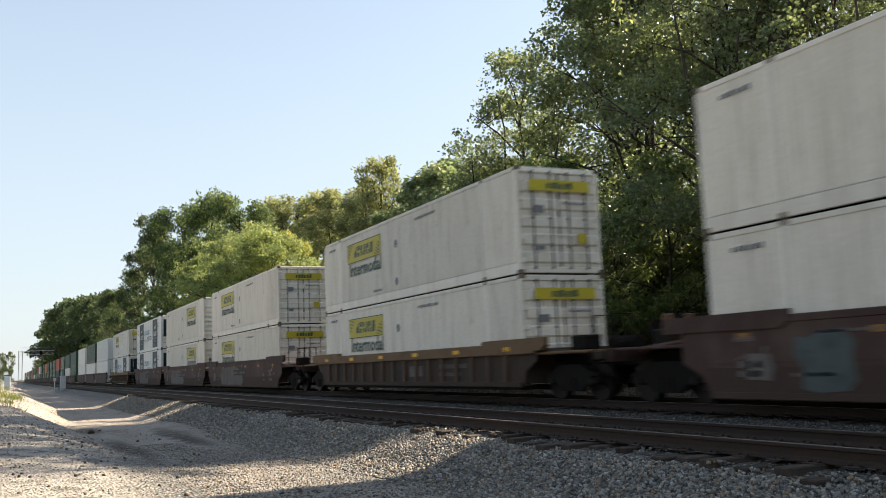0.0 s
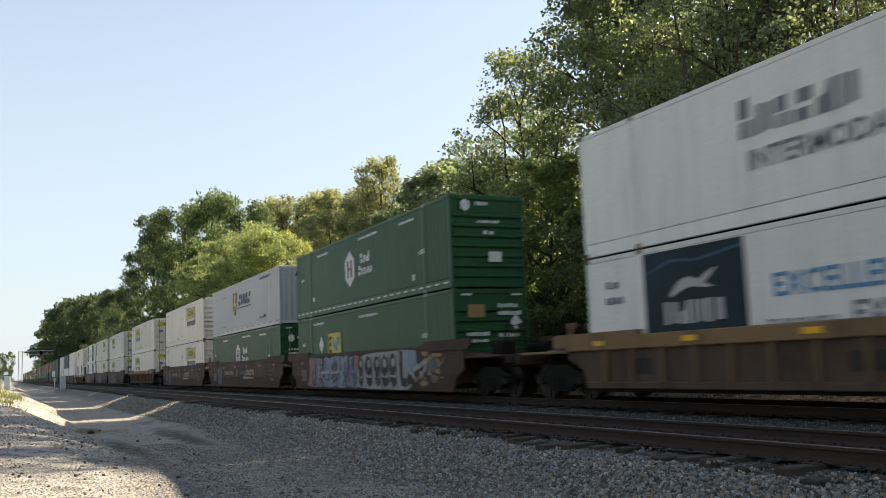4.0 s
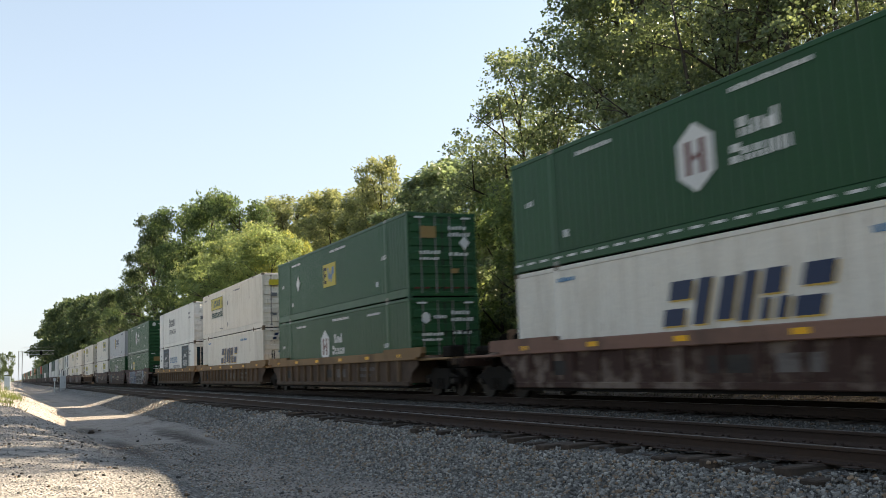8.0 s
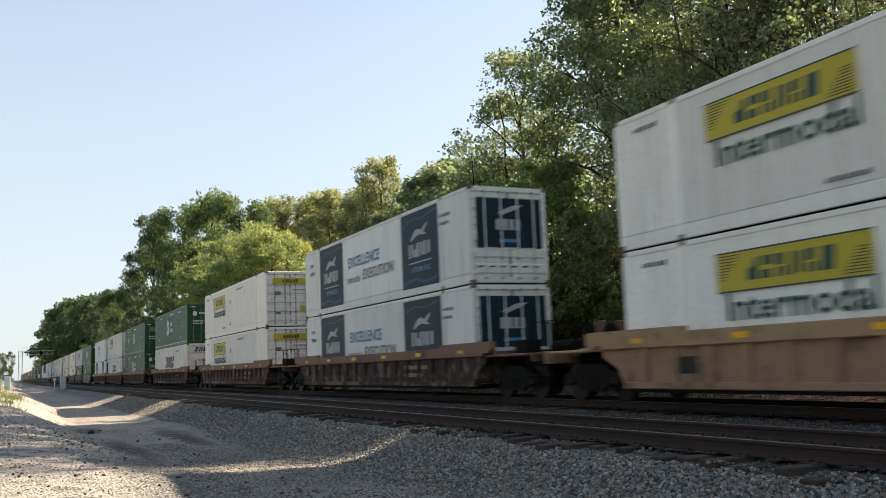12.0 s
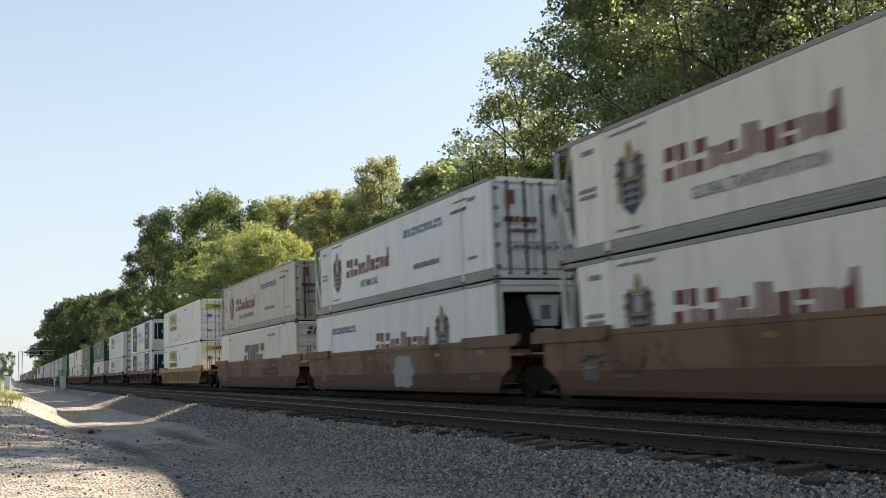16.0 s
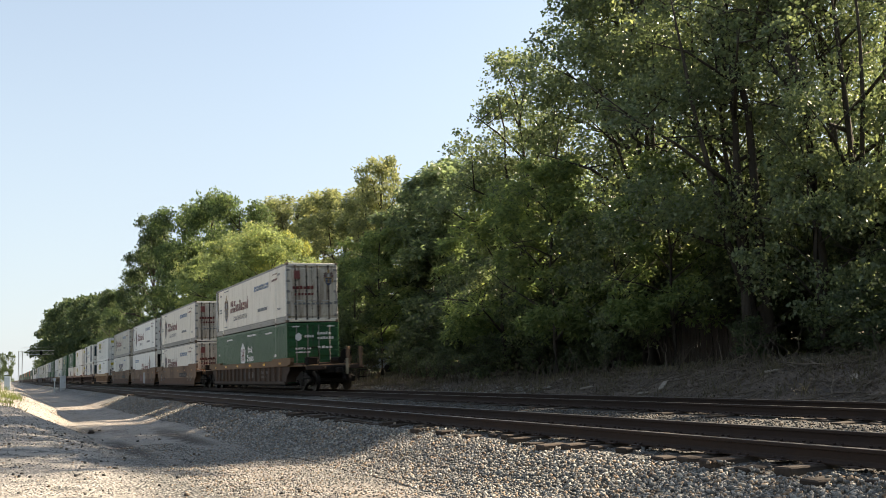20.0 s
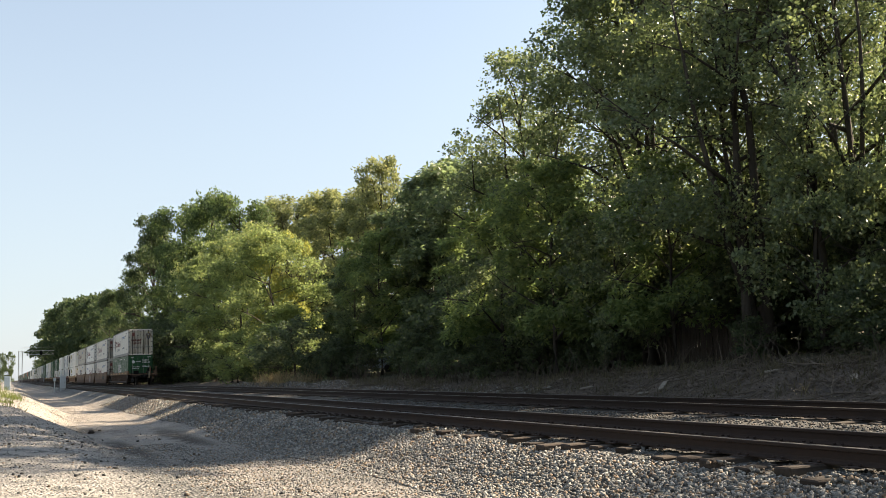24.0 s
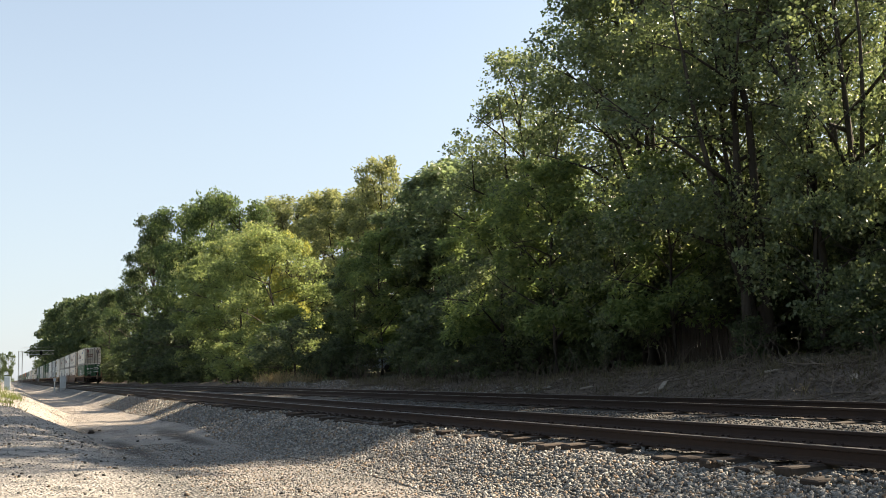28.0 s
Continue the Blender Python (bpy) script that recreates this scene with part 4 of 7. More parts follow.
            part("web_line", flat(*bars(-1.0, -0.08, 2.0, 0.18, 10, 0.03, 0.15)), "lettering_grey", c, "", side_at(11.6, 1.95))
            part("stencil", flat(*bars(0, 0, 1.1, 0.11, 6), *bars(0.2, 0.3, 0.9, 0.06, 8)), "lettering_red", c, "", side_at(13.5, 0.7))
            part("stencil", flat(*bars(0.25, 0.0, 0.5, 0.13, 4), *bars(0.05, -0.86, 0.72, 0.1, 6), *bars(0.05, -1.02, 0.72, 0.1, 6), *bars(1.35, 0.2, 1.3, 0.07, 9), *bars(1.4, -1.95, 0.9, 0.06, 7), *bars(13.6, -1.7, 0.6, 0.1, 5), *bars(13.7, 0.0, 0.5, 0.12, 4)), "lettering_grey", c, "", side_at(0.95, 0.5))
            part("end_block", flat(rect(-0.92, 0.05, 0.3, 0.4)), "name_red", c, "dark red sign", end_at(0, 0.85, -0.078))
            part("end_stencil", flat(*bars(-1.0, 0, 1.1, 0.16, 6), *bars(-0.9, -0.3, 1.0, 0.12, 6)), "lettering_red", c, "", end_at(0, 1.3, -0.078))
            part("end_brand", flat(*bars(-0.95, 0, 2.0, 0.1, 9)), "lettering_grey", c, "", end_at(0, 2.05, -0.078))
            crest(c, 0.82, 0.75, 0.5, lambda a, d: end_at(a, d, -0.078))
    elif kind == "plain_block":
        cut_blocks(c, "name_block", "lettering_grey", "dark grey lettering block", side_at(6.4, 1.35), -1.3, 0.05, 2.7, 0.6, "bvbslv", 0.05, 0.2, (1.2, 0.9, 0.9, 0.9, 0.9, 0.9))
        part("word", word_mesh("INTERMODAL", 0.52), "lettering_grey", c, "grey word INTERMODAL", side_at(6.9, 1.75))
        part("stencil", flat(*bars(0, 0, 0.9, 0.18, 3), *bars(0, -0.3, 0.9, 0.14, 4)), "lettering_grey", c, "", side_at(13.9, 0.8))
        part("door_sign", flat(rect(-0.85, -0.1, 0.3, 0.25), *bars(-0.1, 0.7, 1.0, 0.2, 5), *bars(0.1, 0.3, 0.7, 0.08, 5), rect(0.3, -0.8, 0.3, 0.3)), "lettering_grey", c, "", end_at(0, 1.2, -0.078))


def rect_marks(back):
    return [[(back + 0.12 * math.cos(a) , -0.55 + dz + 0.15 * math.sin(a)) for a in (i * math.pi / 4 for i in range(8))] for dz in (0.0, -1.3)]


def container(kind, end, fine=True):
    """A 53-foot container: origin under its trailing end, leading end at +y. end: door, nose, unit or open."""
    if not fine:
        return far_container(kind)
    paint = PAINTS[kind]
    reefer = kind.startswith("crested")
    c = thing("shipping_container", LABELS[kind], "container", "containers on the train")
    side = smooth_side if (reefer or kind in ("panelled", "plain_block")) else functools.partial(ribbed_side, depth=0.05, flat_share=0.6) if kind.startswith("dusty") else ribbed_side
    for sign in (-1, 1):
        part("side_panel", side(sign, 2.06, LONG - 2.06), paint, c)
        if fine:
            for a, b in ((0.12, 1.9), (LONG - 1.9, LONG - 0.12)):
                if reefer and b > LONG - 1 and kind != "crested_back":
                    b = LONG - 0.75
                part("end_bay_panel", side(sign, a, b), paint, c)
        else:
            part("end_bay_panel", side(sign, 0.12, 1.9), paint, c)
            part("end_bay_panel", side(sign, LONG - 1.9, LONG - 0.12), paint, c)
        x0, x1 = sorted((sign * HALF, sign * (HALF - 0.09)))
        part("top_rail", Geo().box(x0, x1, 0.1, LONG - 0.1, TALL - 0.13, TALL - 0.02, 0.015), "rail_grey" if reefer else paint, c)
        rail = part("bottom_rail", Geo().box(x0, x1, 0.1, LONG - 0.1, 0.02, 0.31, 0.015), "rail_grey" if reefer else paint, c)
        if reefer:
            a, b = sorted((sign * (HALF + 0.003), sign * (HALF - 0.03)))
            part("scuff_band", Geo().box(a, b, 0.16, LONG - 0.16, 0.07, 0.115, 0.006).box(a, b, 0.16, LONG - 0.16, 0.14, 0.185, 0.006).box(a, b, 0.16, LONG - 0.16, 0.21, 0.255, 0.006), "rail_grey", rail, "grey ribbed scuff band")
        for y in (1.98, LONG - 1.98):
            part("stacking_post", Geo().box(x0 + (0.004 if sign > 0 else -0.006), x1 + (0.006 if sign > 0 else -0.004), y - 0.085, y + 0.085, 0.02, TALL - 0.02, 0.01), paint, c)
        for y0, y1 in ((0.0, 0.13), (LONG - 0.13, LONG)):
            part("corner_post", Geo().box(x0, x1, y0, y1, 0.1, TALL - 0.1, 0.02), "steel" if reefer else paint, c)
        if fine:
            for z0, z1 in ((0, 0.118), (TALL - 0.118, TALL)):
                for y0, y1 in ((-0.005, 0.17), (1.98 - 0.09, 1.98 + 0.09), (LONG - 1.98 - 0.09, LONG - 1.98 + 0.09), (LONG - 0.17, LONG + 0.005)):
                    part("corner_casting", Geo().box(x0 - 0.009 if sign < 0 else x0 - 0.05, x1 + 0.009 if sign > 0 else x1 + 0.05, y0, y1, z0, z1, 0.012), ("casting_rust" if reefer or paint in ("white", "bright_white", "ivory", "cool_white") else ("rail_grey" if paint == "green" and 1.0 < y0 < LONG - 1.0 else RAILS.get(paint, paint))), c)
    part("roof", Geo().box(-HALF + 0.05, HALF - 0.05, 0.05, LONG - 0.05, TALL - 0.06, TALL - 0.03), paint, c)
    part("floor", Geo().box(-HALF + 0.05, HALF - 0.05, 0.05, LONG - 0.05, 0.05, 0.16), "dark_steel", c)
    front = Geo().box(-HALF + 0.06, HALF - 0.06, LONG - 0.09 - (0.7 if reefer and kind != "crested_back" else 0), LONG - 0.03 - (0.7 if reefer and kind != "crested_back" else 0), 0.1, TALL - 0.05)
    part("front_wall", front, paint, c)
    if reefer and fine and kind != "crested_back":
        part("nose_brace", Geo().tube([(-HALF + 0.06, LONG - 0.7, 0.2), (-HALF + 0.06, LONG - 0.14, TALL * 0.5), (-HALF + 0.06, LONG - 0.7, TALL - 0.2)], [0.05, 0.05, 0.05], 6), paint, c)
        part("cooling_unit", Geo().box(-0.95, 0.95, LONG - 0.72, LONG - 0.16, 0.9, TALL - 0.25, 0.06), "dark_steel", c, "dark cooling unit")
        for z0, z1 in ((TALL - 0.15, TALL - 0.03), (0.04, 0.2)):
            part("nose_frame", Geo().box(-HALF + 0.02, HALF - 0.02, LONG - 0.13, LONG - 0.02, z0, z1, 0.01), paint, c)
    # trailing end
    part("end_header", Geo().box(-HALF + 0.09, HALF - 0.09, 0.0, 0.12, TALL - 0.17, TALL - 0.02, 0.015), paint, c)
    part("end_sill", Geo().box(-HALF + 0.09, HALF - 0.09, 0.0, 0.12, 0.03, 0.19, 0.015), paint, c)
    if end == "door":
        for sx in (-1, 1):
            g = Geo()
            x0, x1 = sorted((sx * 0.012, sx * (HALF - 0.1)))
            fold = [(0.08, 0.2), (0.05, 0.2)]
            for k in range(1 if reefer else 5):
                z, tall_panel = (0.26, TALL - 0.52) if reefer else (0.28 + k * 0.475, 0.33)
                fold += [(0.05, z), (0.004, z + 0.05), (0.004, z + tall_panel - 0.05), (0.05, z + tall_panel)]
            fold += [(0.05, TALL - 0.18), (0.08, TALL - 0.18)]
            g.prism(fold, "x", x0, x1)
            door = part("door", g, "door_grime" if kind in ("crested", "crested_old") else paint, c)
            if fine:
                for rx in (0.28, 0.83):
                    rod = part("lock_rod", Geo().tube([(sx * rx, -0.03, 0.12), (sx * rx, -0.03, TALL - 0.12)], [0.034 if reefer else 0.022] * 2, 7), "gasket" if reefer else ("lock_steel" if paint == "green" or kind.startswith("dusty") else paint), door, "lock rod")
                    g = Geo()
                    for z in (0.16, 0.75, 1.5, 2.2, TALL - 0.17):
                        g.box(sx * rx - 0.05, sx * rx + 0.05, -0.035, 0.02, z - 0.03, z + 0.03, 0.008)
                    part("rod_bracket", g, "gasket" if reefer else ("lock_steel" if kind in ("dusty", "dusty_clean", "slanted", "panelled", "plain_block") else paint), door)
                    part("lock_handle", Geo().box(min(sx * rx, sx * rx - sx * 0.36), max(sx * rx, sx * rx - sx * 0.36), -0.058, -0.04, 1.02, 1.06, 0.006), "steel" if reefer else paint, door, "steel lock handle")
                g = Geo()
                for z in (0.35, 0.95, 1.5, 2.0, 2.55):
                    a, b = sorted((sx * (HALF - 0.19), sx * (HALF - 0.015)))
                    g.box(a, b, -0.022, 0.02, z - 0.06, z + 0.06, 0.01)
                part("hinge", g, "lock_steel" if reefer else paint, door)
        part("door_seam", Geo().box(-0.02, 0.02, 0.008, 0.03, 0.2, TALL - 0.18), "gasket", c, "dark door gasket")
        if kind in ("hexed", "squared"):
            part("tail_tape", flat(*[rect(-1.1 + 0.37 * i, 0, 0.2, 0.05) for i in range(6)]), "lettering_red", c, "", end_at(0, 2.62, -0.014))
    elif end == "nose":
        fold = [(0.09, 0.18), (0.05, 0.18)]
        for k in range(7):
            z = 0.3 + k * 0.31
            fold += [(0.05, z), (-0.035, z + 0.05), (-0.035, z + 0.13), (0.05, z + 0.19)]
        fold += [(0.05, TALL - 0.17), (0.09, TALL - 0.17)]
        part("nose_wall", Geo().prism(fold, "x", -HALF + 0.1, HALF - 0.1), paint, c)
    elif end == "flat":
        fold = [(-HALF + 0.1, 0.09), (-HALF + 0.1, 0.05)]
        for k in range(8):
            x = -1.1 + k * 0.285
            fold += [(x, 0.05), (x + 0.03, 0.005), (x + 0.13, 0.005), (x + 0.16, 0.05)]
        fold += [(HALF - 0.1, 0.05), (HALF - 0.1, 0.09)]
        part("nose_wall", Geo().prism(fold, "z", 0.18, TALL - 0.17), paint, c)
    else:
        part("unit_wall", Geo().box(-HALF + 0.1, HALF - 0.1, 0.6, 0.66, 0.18, TALL - 0.17), "dark_steel", c, "dark recess behind the cooling unit")
        for x0, x1 in ((-HALF + 0.09, -HALF + 0.21), (HALF - 0.21, HALF - 0.09)):
            part("unit_frame", Geo().box(x0, x1, 0.02, 0.12, 0.19, TALL - 0.17, 0.03), paint, c, "white end frame")
        part("unit_header", Geo().box(-HALF + 0.21, HALF - 0.21, 0.02, 0.12, TALL - 0.36, TALL - 0.17, 0.02), paint, c)
        part("cooling_unit", Geo().box(-0.95, 0.95, 0.3, 0.6, 0.25, TALL - 0.42, 0.08), "dark_steel", c, "dark cooling unit")
        part("unit_cover", Geo().prism([(-0.2, TALL - 0.42), (0.85, TALL - 0.42), (0.7, TALL - 1.3), (0.05, TALL - 1.3)], "y", 0.16, 0.3), "cabinet", c, "pale unit cover")
        part("unit_panel", Geo().box(0.05, 0.65, 0.18, 0.3, 0.6, TALL - 1.36, 0.03), "steel", c, "grey service panel")
        part("unit_screen", Geo().box(0.18, 0.5, 0.145, 0.16, TALL - 1.1, TALL - 0.72, 0.01), "dark_glass", c, "small dark screen")
    if fine or kind in ("dusty", "hexed", "panelled", "slanted", "squared"):
        decorate(c, kind, end)
    return c


def far_container(kind):
    """The same container with fewer parts, for the leading cars that are only seen far off."""
    paint = PAINTS[kind]
    c = thing("shipping_container", LABELS[kind], "container", "containers on the train")
    part("body", Geo().box(-HALF + 0.02, HALF - 0.02, 0.04, LONG - 0.02, 0.04, TALL - 0.04, 0.03), paint, c)
    for sign in (-1, 1):
        part("side_panel", ribbed_side(sign, 0.12, LONG - 0.12, 0.29, 0.012), paint, c)
        x0, x1 = sorted((sign * HALF, sign * (HALF - 0.09)))
        part("top_rail", Geo().box(x0, x1, 0.0, LONG, TALL - 0.13, TALL - 0.02), paint, c)
        part("bottom_rail", Geo().box(x0, x1, 0.0, LONG, 0.02, 0.31), paint, c)
        part("door", Geo().box(min(sign * 0.02, sign * 1.2), max(sign * 0.02, sign * 1.2), 0.0, 0.05, 0.15, TALL - 0.15, 0.01), paint, c)
    if kind == "hexed":
        part("badge", flat(hexagon(0.78)), "lettering_white", c, "white hexagon badge", side_at(7.15, 1.34))
    return c


def far_car(label):
    c = thing("well_car", label, "railway car", "well cars of the train")
    for sx in (-1, 1):
        x0, x1 = sorted((sx * 1.36, sx * 1.4))
        part("side_plate", Geo().prism([(0.9, 0.16), (LONG - 0.9, 0.16), (LONG - 0.3, 0.6), (LONG + 0.2, 0.8), (LONG + 0.2, 1.5), (-0.2, 1.5), (-0.2, 0.8), (0.3, 0.6)], "x", x0, x1), "car_brown", c)
        part("top_chord", Geo().box(min(sx * 1.34, sx * 1.5), max(sx * 1.34, sx * 1.5), -0.2, LONG + 0.2, 1.43, 1.6, 0.02), "car_brown", c)
    part("well_floor", Geo().box(-1.36, 1.36, 0.1, LONG - 0.1, 0.24, 0.34), "dark_steel", c)
    part("end_beam", Geo().box(-0.6, 0.6, -1.6, LONG + 1.6, 0.8, 1.1), "dark_steel", c)
    part("truck", Geo().box(-1.0, 1.0, -2.4, -0.8, 0.3, 0.75, 0.1).wheel_disc(-0.8, -0.7, -2.4, 0.457, 0.457).wheel_disc(-0.8, -0.7, -0.7, 0.457, 0.457), "dark_steel", c)
    return c


def bogie(parent, y):
    """A two-axle truck with side frames, springs and four wheels."""
    b = part("truck", Geo().box(-0.9, 0.9, -0.28, 0.28, 0.45, 0.72, 0.05), "dark_steel", parent, "grimy two-axle truck", pose(0, y, 0))
    for sx in (-1, 1):
        x0, x1 = sorted((sx * 0.93, sx * 1.06))
        frame_line = [(-1.15, 0.42), (-1.15, 0.62), (-0.75, 0.70), (-0.45, 0.86), (0.45, 0.86), (0.75, 0.70), (1.15, 0.62), (1.15, 0.42), (0.7, 0.42), (0.42, 0.22), (-0.42, 0.22), (-0.7, 0.42)]
        part("side_frame", Geo().prism(frame_line, "x", x0, x1), "dark_steel", b)
        g = Geo()
        for dy in (-0.16, 0.0, 0.16):
            g.tube([(sx * 1.03, dy, 0.25), (sx * 1.03, dy, 0.55)], [0.065, 0.065], 8)
        part("spring", g, "dark_steel", b)
    for dy in (-0.89, 0.89):
        g = Geo().wheel_disc(-1.1, 1.1, 0, 0, 0.09, 10)
        for sx in (-1, 1):
            g.wheel_disc(min(sx * 0.69, sx * 0.82), max(sx * 0.69, sx * 0.82), 0, 0, 0.457).wheel_disc(min(sx * 0.67, sx * 0.69), max(sx * 0.67, sx * 0.69), 0, 0, 0.478)
            g.wheel_disc(min(sx * 0.82, sx * 0.87), max(sx * 0.82, sx * 0.87), 0, 0, 0.2, 12).box(min(sx * 0.82, sx * 0.835), max(sx * 0.82, sx * 0.835), -0.42, 0.42, -0.03, 0.03)
        part("wheelset", g, "wheel", b, "axle with two steel wheels", pose(0, dy, 0.457))
    return b


def well_car(style, paint, body_paint, lead, trail, label, art=""):
    """One well of a double-stack car; origin under the trailing end of its containers. lead and trail: metres of end platform ahead and behind; a shared truck stands under a short one."""
    c = thing("well_car", label, "railway car", "well cars of the train")
    ribbed = style == "ribbed"
    top, low = (1.45, 0.33) if ribbed else (1.60, 0.16)
    out = 1.5
    lip = 0.0 if ribbed else 0.085
    plate_paint = "car_mottled" if paint == "car_red" else body_paint
    for sx in (-1, 1):
        x0, x1 = sorted((sx * (out - 0.10), sx * (out - 0.14)))
        y0, y1 = 0.0, LONG
        side_line = [(y0 - 0.02, low), (y1 + 0.02, low), (y1 + 0.22, low + 0.4), (y1 + 0.75, low + 0.66), (y1 + 0.75, top - 0.1), (y0 - 0.75, top - 0.1), (y0 - 0.75, low + 0.66), (y0 - 0.22, low + 0.4)]
        part("side_plate", Geo().prism(side_line, "x", x0, x1), plate_paint, c)
        a, b = sorted((sx * (out - 0.16), sx * (out - lip)))
        chord = 0.3 if ribbed else 0.14
        part("top_chord", Geo().box(a, b, y0 - 0.75, y1 + 0.75, top - chord, top, 0.02), paint, c)
        for ya, yb in ((y0 - 1.25, y0 + 2.0), (y1 - 2.0, y1 + 1.25)):
            a2, b2 = sorted((sx * (out - 0.16), sx * (out - lip * 0.6 + 0.006)))
            part("end_gusset", Geo().prism([(ya + 0.15, top - 0.22), (yb, top - 0.2), (yb, top + 0.04), (yb - 0.12, top + 0.1), (ya, top + 0.1), (ya, top - 0.1)], "x", a2, b2), paint, c)
        part("bottom_chord", Geo().box(min(sx * (out - 0.22), sx * (out - 0.04 - lip * 0.6)), max(sx * (out - 0.22), sx * (out - 0.04 - lip * 0.6)), y0, y1, low - 0.02, low + 0.13, 0.02), plate_paint if ribbed else "car_lower", c)
        if ribbed:
            for wide in (0.065, 0.095):
                rib = Geo().prism([(sx * (out - 0.1), -wide), (sx * (out - 0.01), -wide * 0.75), (sx * (out - 0.01), wide * 0.75), (sx * (out - 0.1), wide)], "z", low + 0.13, top - chord).mesh("side_rib")
                rib.materials.append(M["car_amber" if paint == "car_gold" else "rib_tan_lit" if paint == "car_orange" else ("car_mottled" if paint == "car_red" else "rib_red_lit")])
                for k in range(16):
                    if (k in (0, 7, 15)) == (wide > 0.08):
                        part("side_rib", rib, body_paint, c, "", pose(0, 0.75 + k * (LONG - 1.5) / 15, 0))
            for k in range(6):
                y = 0.6 + k * (LONG - 1.2) / 5
                part("side_reflector", Geo().box(min(sx * out, sx * (out + 0.006)), max(sx * out, sx * (out + 0.006)), y - 0.2, y + 0.2, top - 0.2, top - 0.09), "amber", c, "amber reflector")
            if sx < 0:
                for k, w in ((1.55, 0.75), (7.2, 1.1), (8.9, 1.0)):
                    part("data_panel", Geo().box(-out + 0.094, -out + 0.1, LONG - k - w, LONG - k, 0.62, 0.95), "gasket" if k < 8 else "worn", c, "black data panel")
                part("number_lettering", flat(*bars(11.2, 0.85, 1.9, 0.14, 7), *bars(11.2, 0.62, 1.5, 0.12, 6)), "tan_lettering" if paint == "car_red" else "worn", c, "", Matrix(((0, 0, -1, -out + 0.094), (-1, 0, 0, LONG), (0, 1, 0, 0), (0, 0, 0, 1))))
        else:
            for k in range(6):
                y = 0.9 + k * (LONG - 1.8) / 5
                part("side_reflector", Geo().box(min(sx * (out - 0.094), sx * (out - 0.101)), max(sx * (out - 0.094), sx * (out - 0.101)), y - 0.16, y + 0.16, top - 0.38, top - 0.27), "amber_dull", c, "dusty amber reflector")
            lower_line = [(y0 - 0.02, low), (y1 + 0.02, low), (y1 + 0.2, low + 0.4), (y1 + 0.22, low + 0.55), (y0 - 0.22, low + 0.55), (y0 - 0.2, low + 0.4)]
            part("lower_plate", Geo().prism(lower_line, "x", min(sx * (out - 0.1), sx * (out - 0.096)), max(sx * (out - 0.1), sx * (out - 0.096))), "tan_lower" if paint == "car_tan" else "car_lower", c, "grimy lower side plate")
            part("weld_line", Geo().box(min(sx * (out - 0.1), sx * (out - 0.092)), max(sx * (out - 0.1), sx * (out - 0.092)), y0, y1, low + 0.62, low + 0.65), plate_paint, c)
            if sx < 0:
                m = Matrix(((0, 0, -1, -out + 0.092), (-1, 0, 0, LONG), (0, 1, 0, 0), (0, 0, 0, 1)))
                first = 10.2 if paint == "car_tan" and art == "" else 6.7
                for u, w in ((first, 1.15), (first + 1.17, 1.85)) if art in ("", "lettered") else ():
                    part("data_panel", flat(rect(u, 0.8, w, 0.3)), "gasket", c, "black data panel", m)
                    part("panel_stencil", flat(*bars(u + 0.12, 0.87, w - 0.3, 0.16, 6)), "worn", c, "", m @ pose(0, 0, 0.004))
                rough = random.Random(len(label) + int(lead * 100))
                for u, v, w, h in ((first + 0.5, 1.18, 2.4, 0.22), (0.6, 0.45, 0.9, 0.7), (4.2, 0.5, 1.6, 0.6), (13.2, 0.5, 1.0, 0.6), (14.4, 0.6, 1.1, 0.6)):
                    spray = []
                    for k in range(rough.randint(3, 6)):
                        u0, v0, wide = u + rough.random() * w * 0.8, v + rough.random() * h * 0.6, rough.uniform(0.02, 0.045)
                        u1, v1 = u0 + rough.uniform(-0.15, 0.45), v0 + rough.uniform(-0.1, 0.3)
                        spray.append([(u0, v0), (u0 + wide, v0), ((u0 + u1) / 2 + 0.1 + wide, (v0 + v1) / 2), (u1 + wide, v1), (u1, v1 + wide), ((u0 + u1) / 2 + 0.1, (v0 + v1) / 2 + wide)])
                    part("spray_tag", flat(*spray), "worn" if rough.random() < 0.6 else "tan_lettering", c, "", m @ pose(0, 0, 0.002))
                part("number_block", flat([(0.95, 0.5), (1.5, 0.48), (1.58, 0.7), (1.5, 0.95), (0.98, 0.96), (0.9, 0.72)]), "worn", c, "pale worn number block", m)
                part("number_stencil", flat(*bars(2.0, 0.55, 0.9, 0.07, 6), *bars(0.7, 1.18, 0.5, 0.1, 4), *bars(14.3, 0.95, 1.0, 0.09, 6), *bars(14.3, 0.75, 0.8, 0.08, 5), *bars(14.6, 0.5, 0.6, 0.16, 2), *bars(2.6, 1.25, 1.3, 0.06, 8)), "worn", c, "", m)
                if art == "" and paint == "car_tan":
                    strokes = []
                    for k in range(26):
                        u0, v0 = 0.7 + rough.random() * 3.0, 0.72 + rough.random() * 0.5
                        du, dv, wide = rough.uniform(-0.3, 0.5), rough.uniform(-0.35, 0.3), rough.uniform(0.02, 0.05)
                        strokes.append([(u0, v0), (u0 + wide, v0 - wide * 0.5), (u0 + du * 0.6 + wide, v0 + dv * 0.4), (u0 + du, v0 + dv), (u0 + du * 0.5, v0 + dv * 0.5 + wide)])
                    part("spray_tag", flat(*strokes), "gasket", c, "faded black scrawl", m @ pose(0, 0, 0.002))
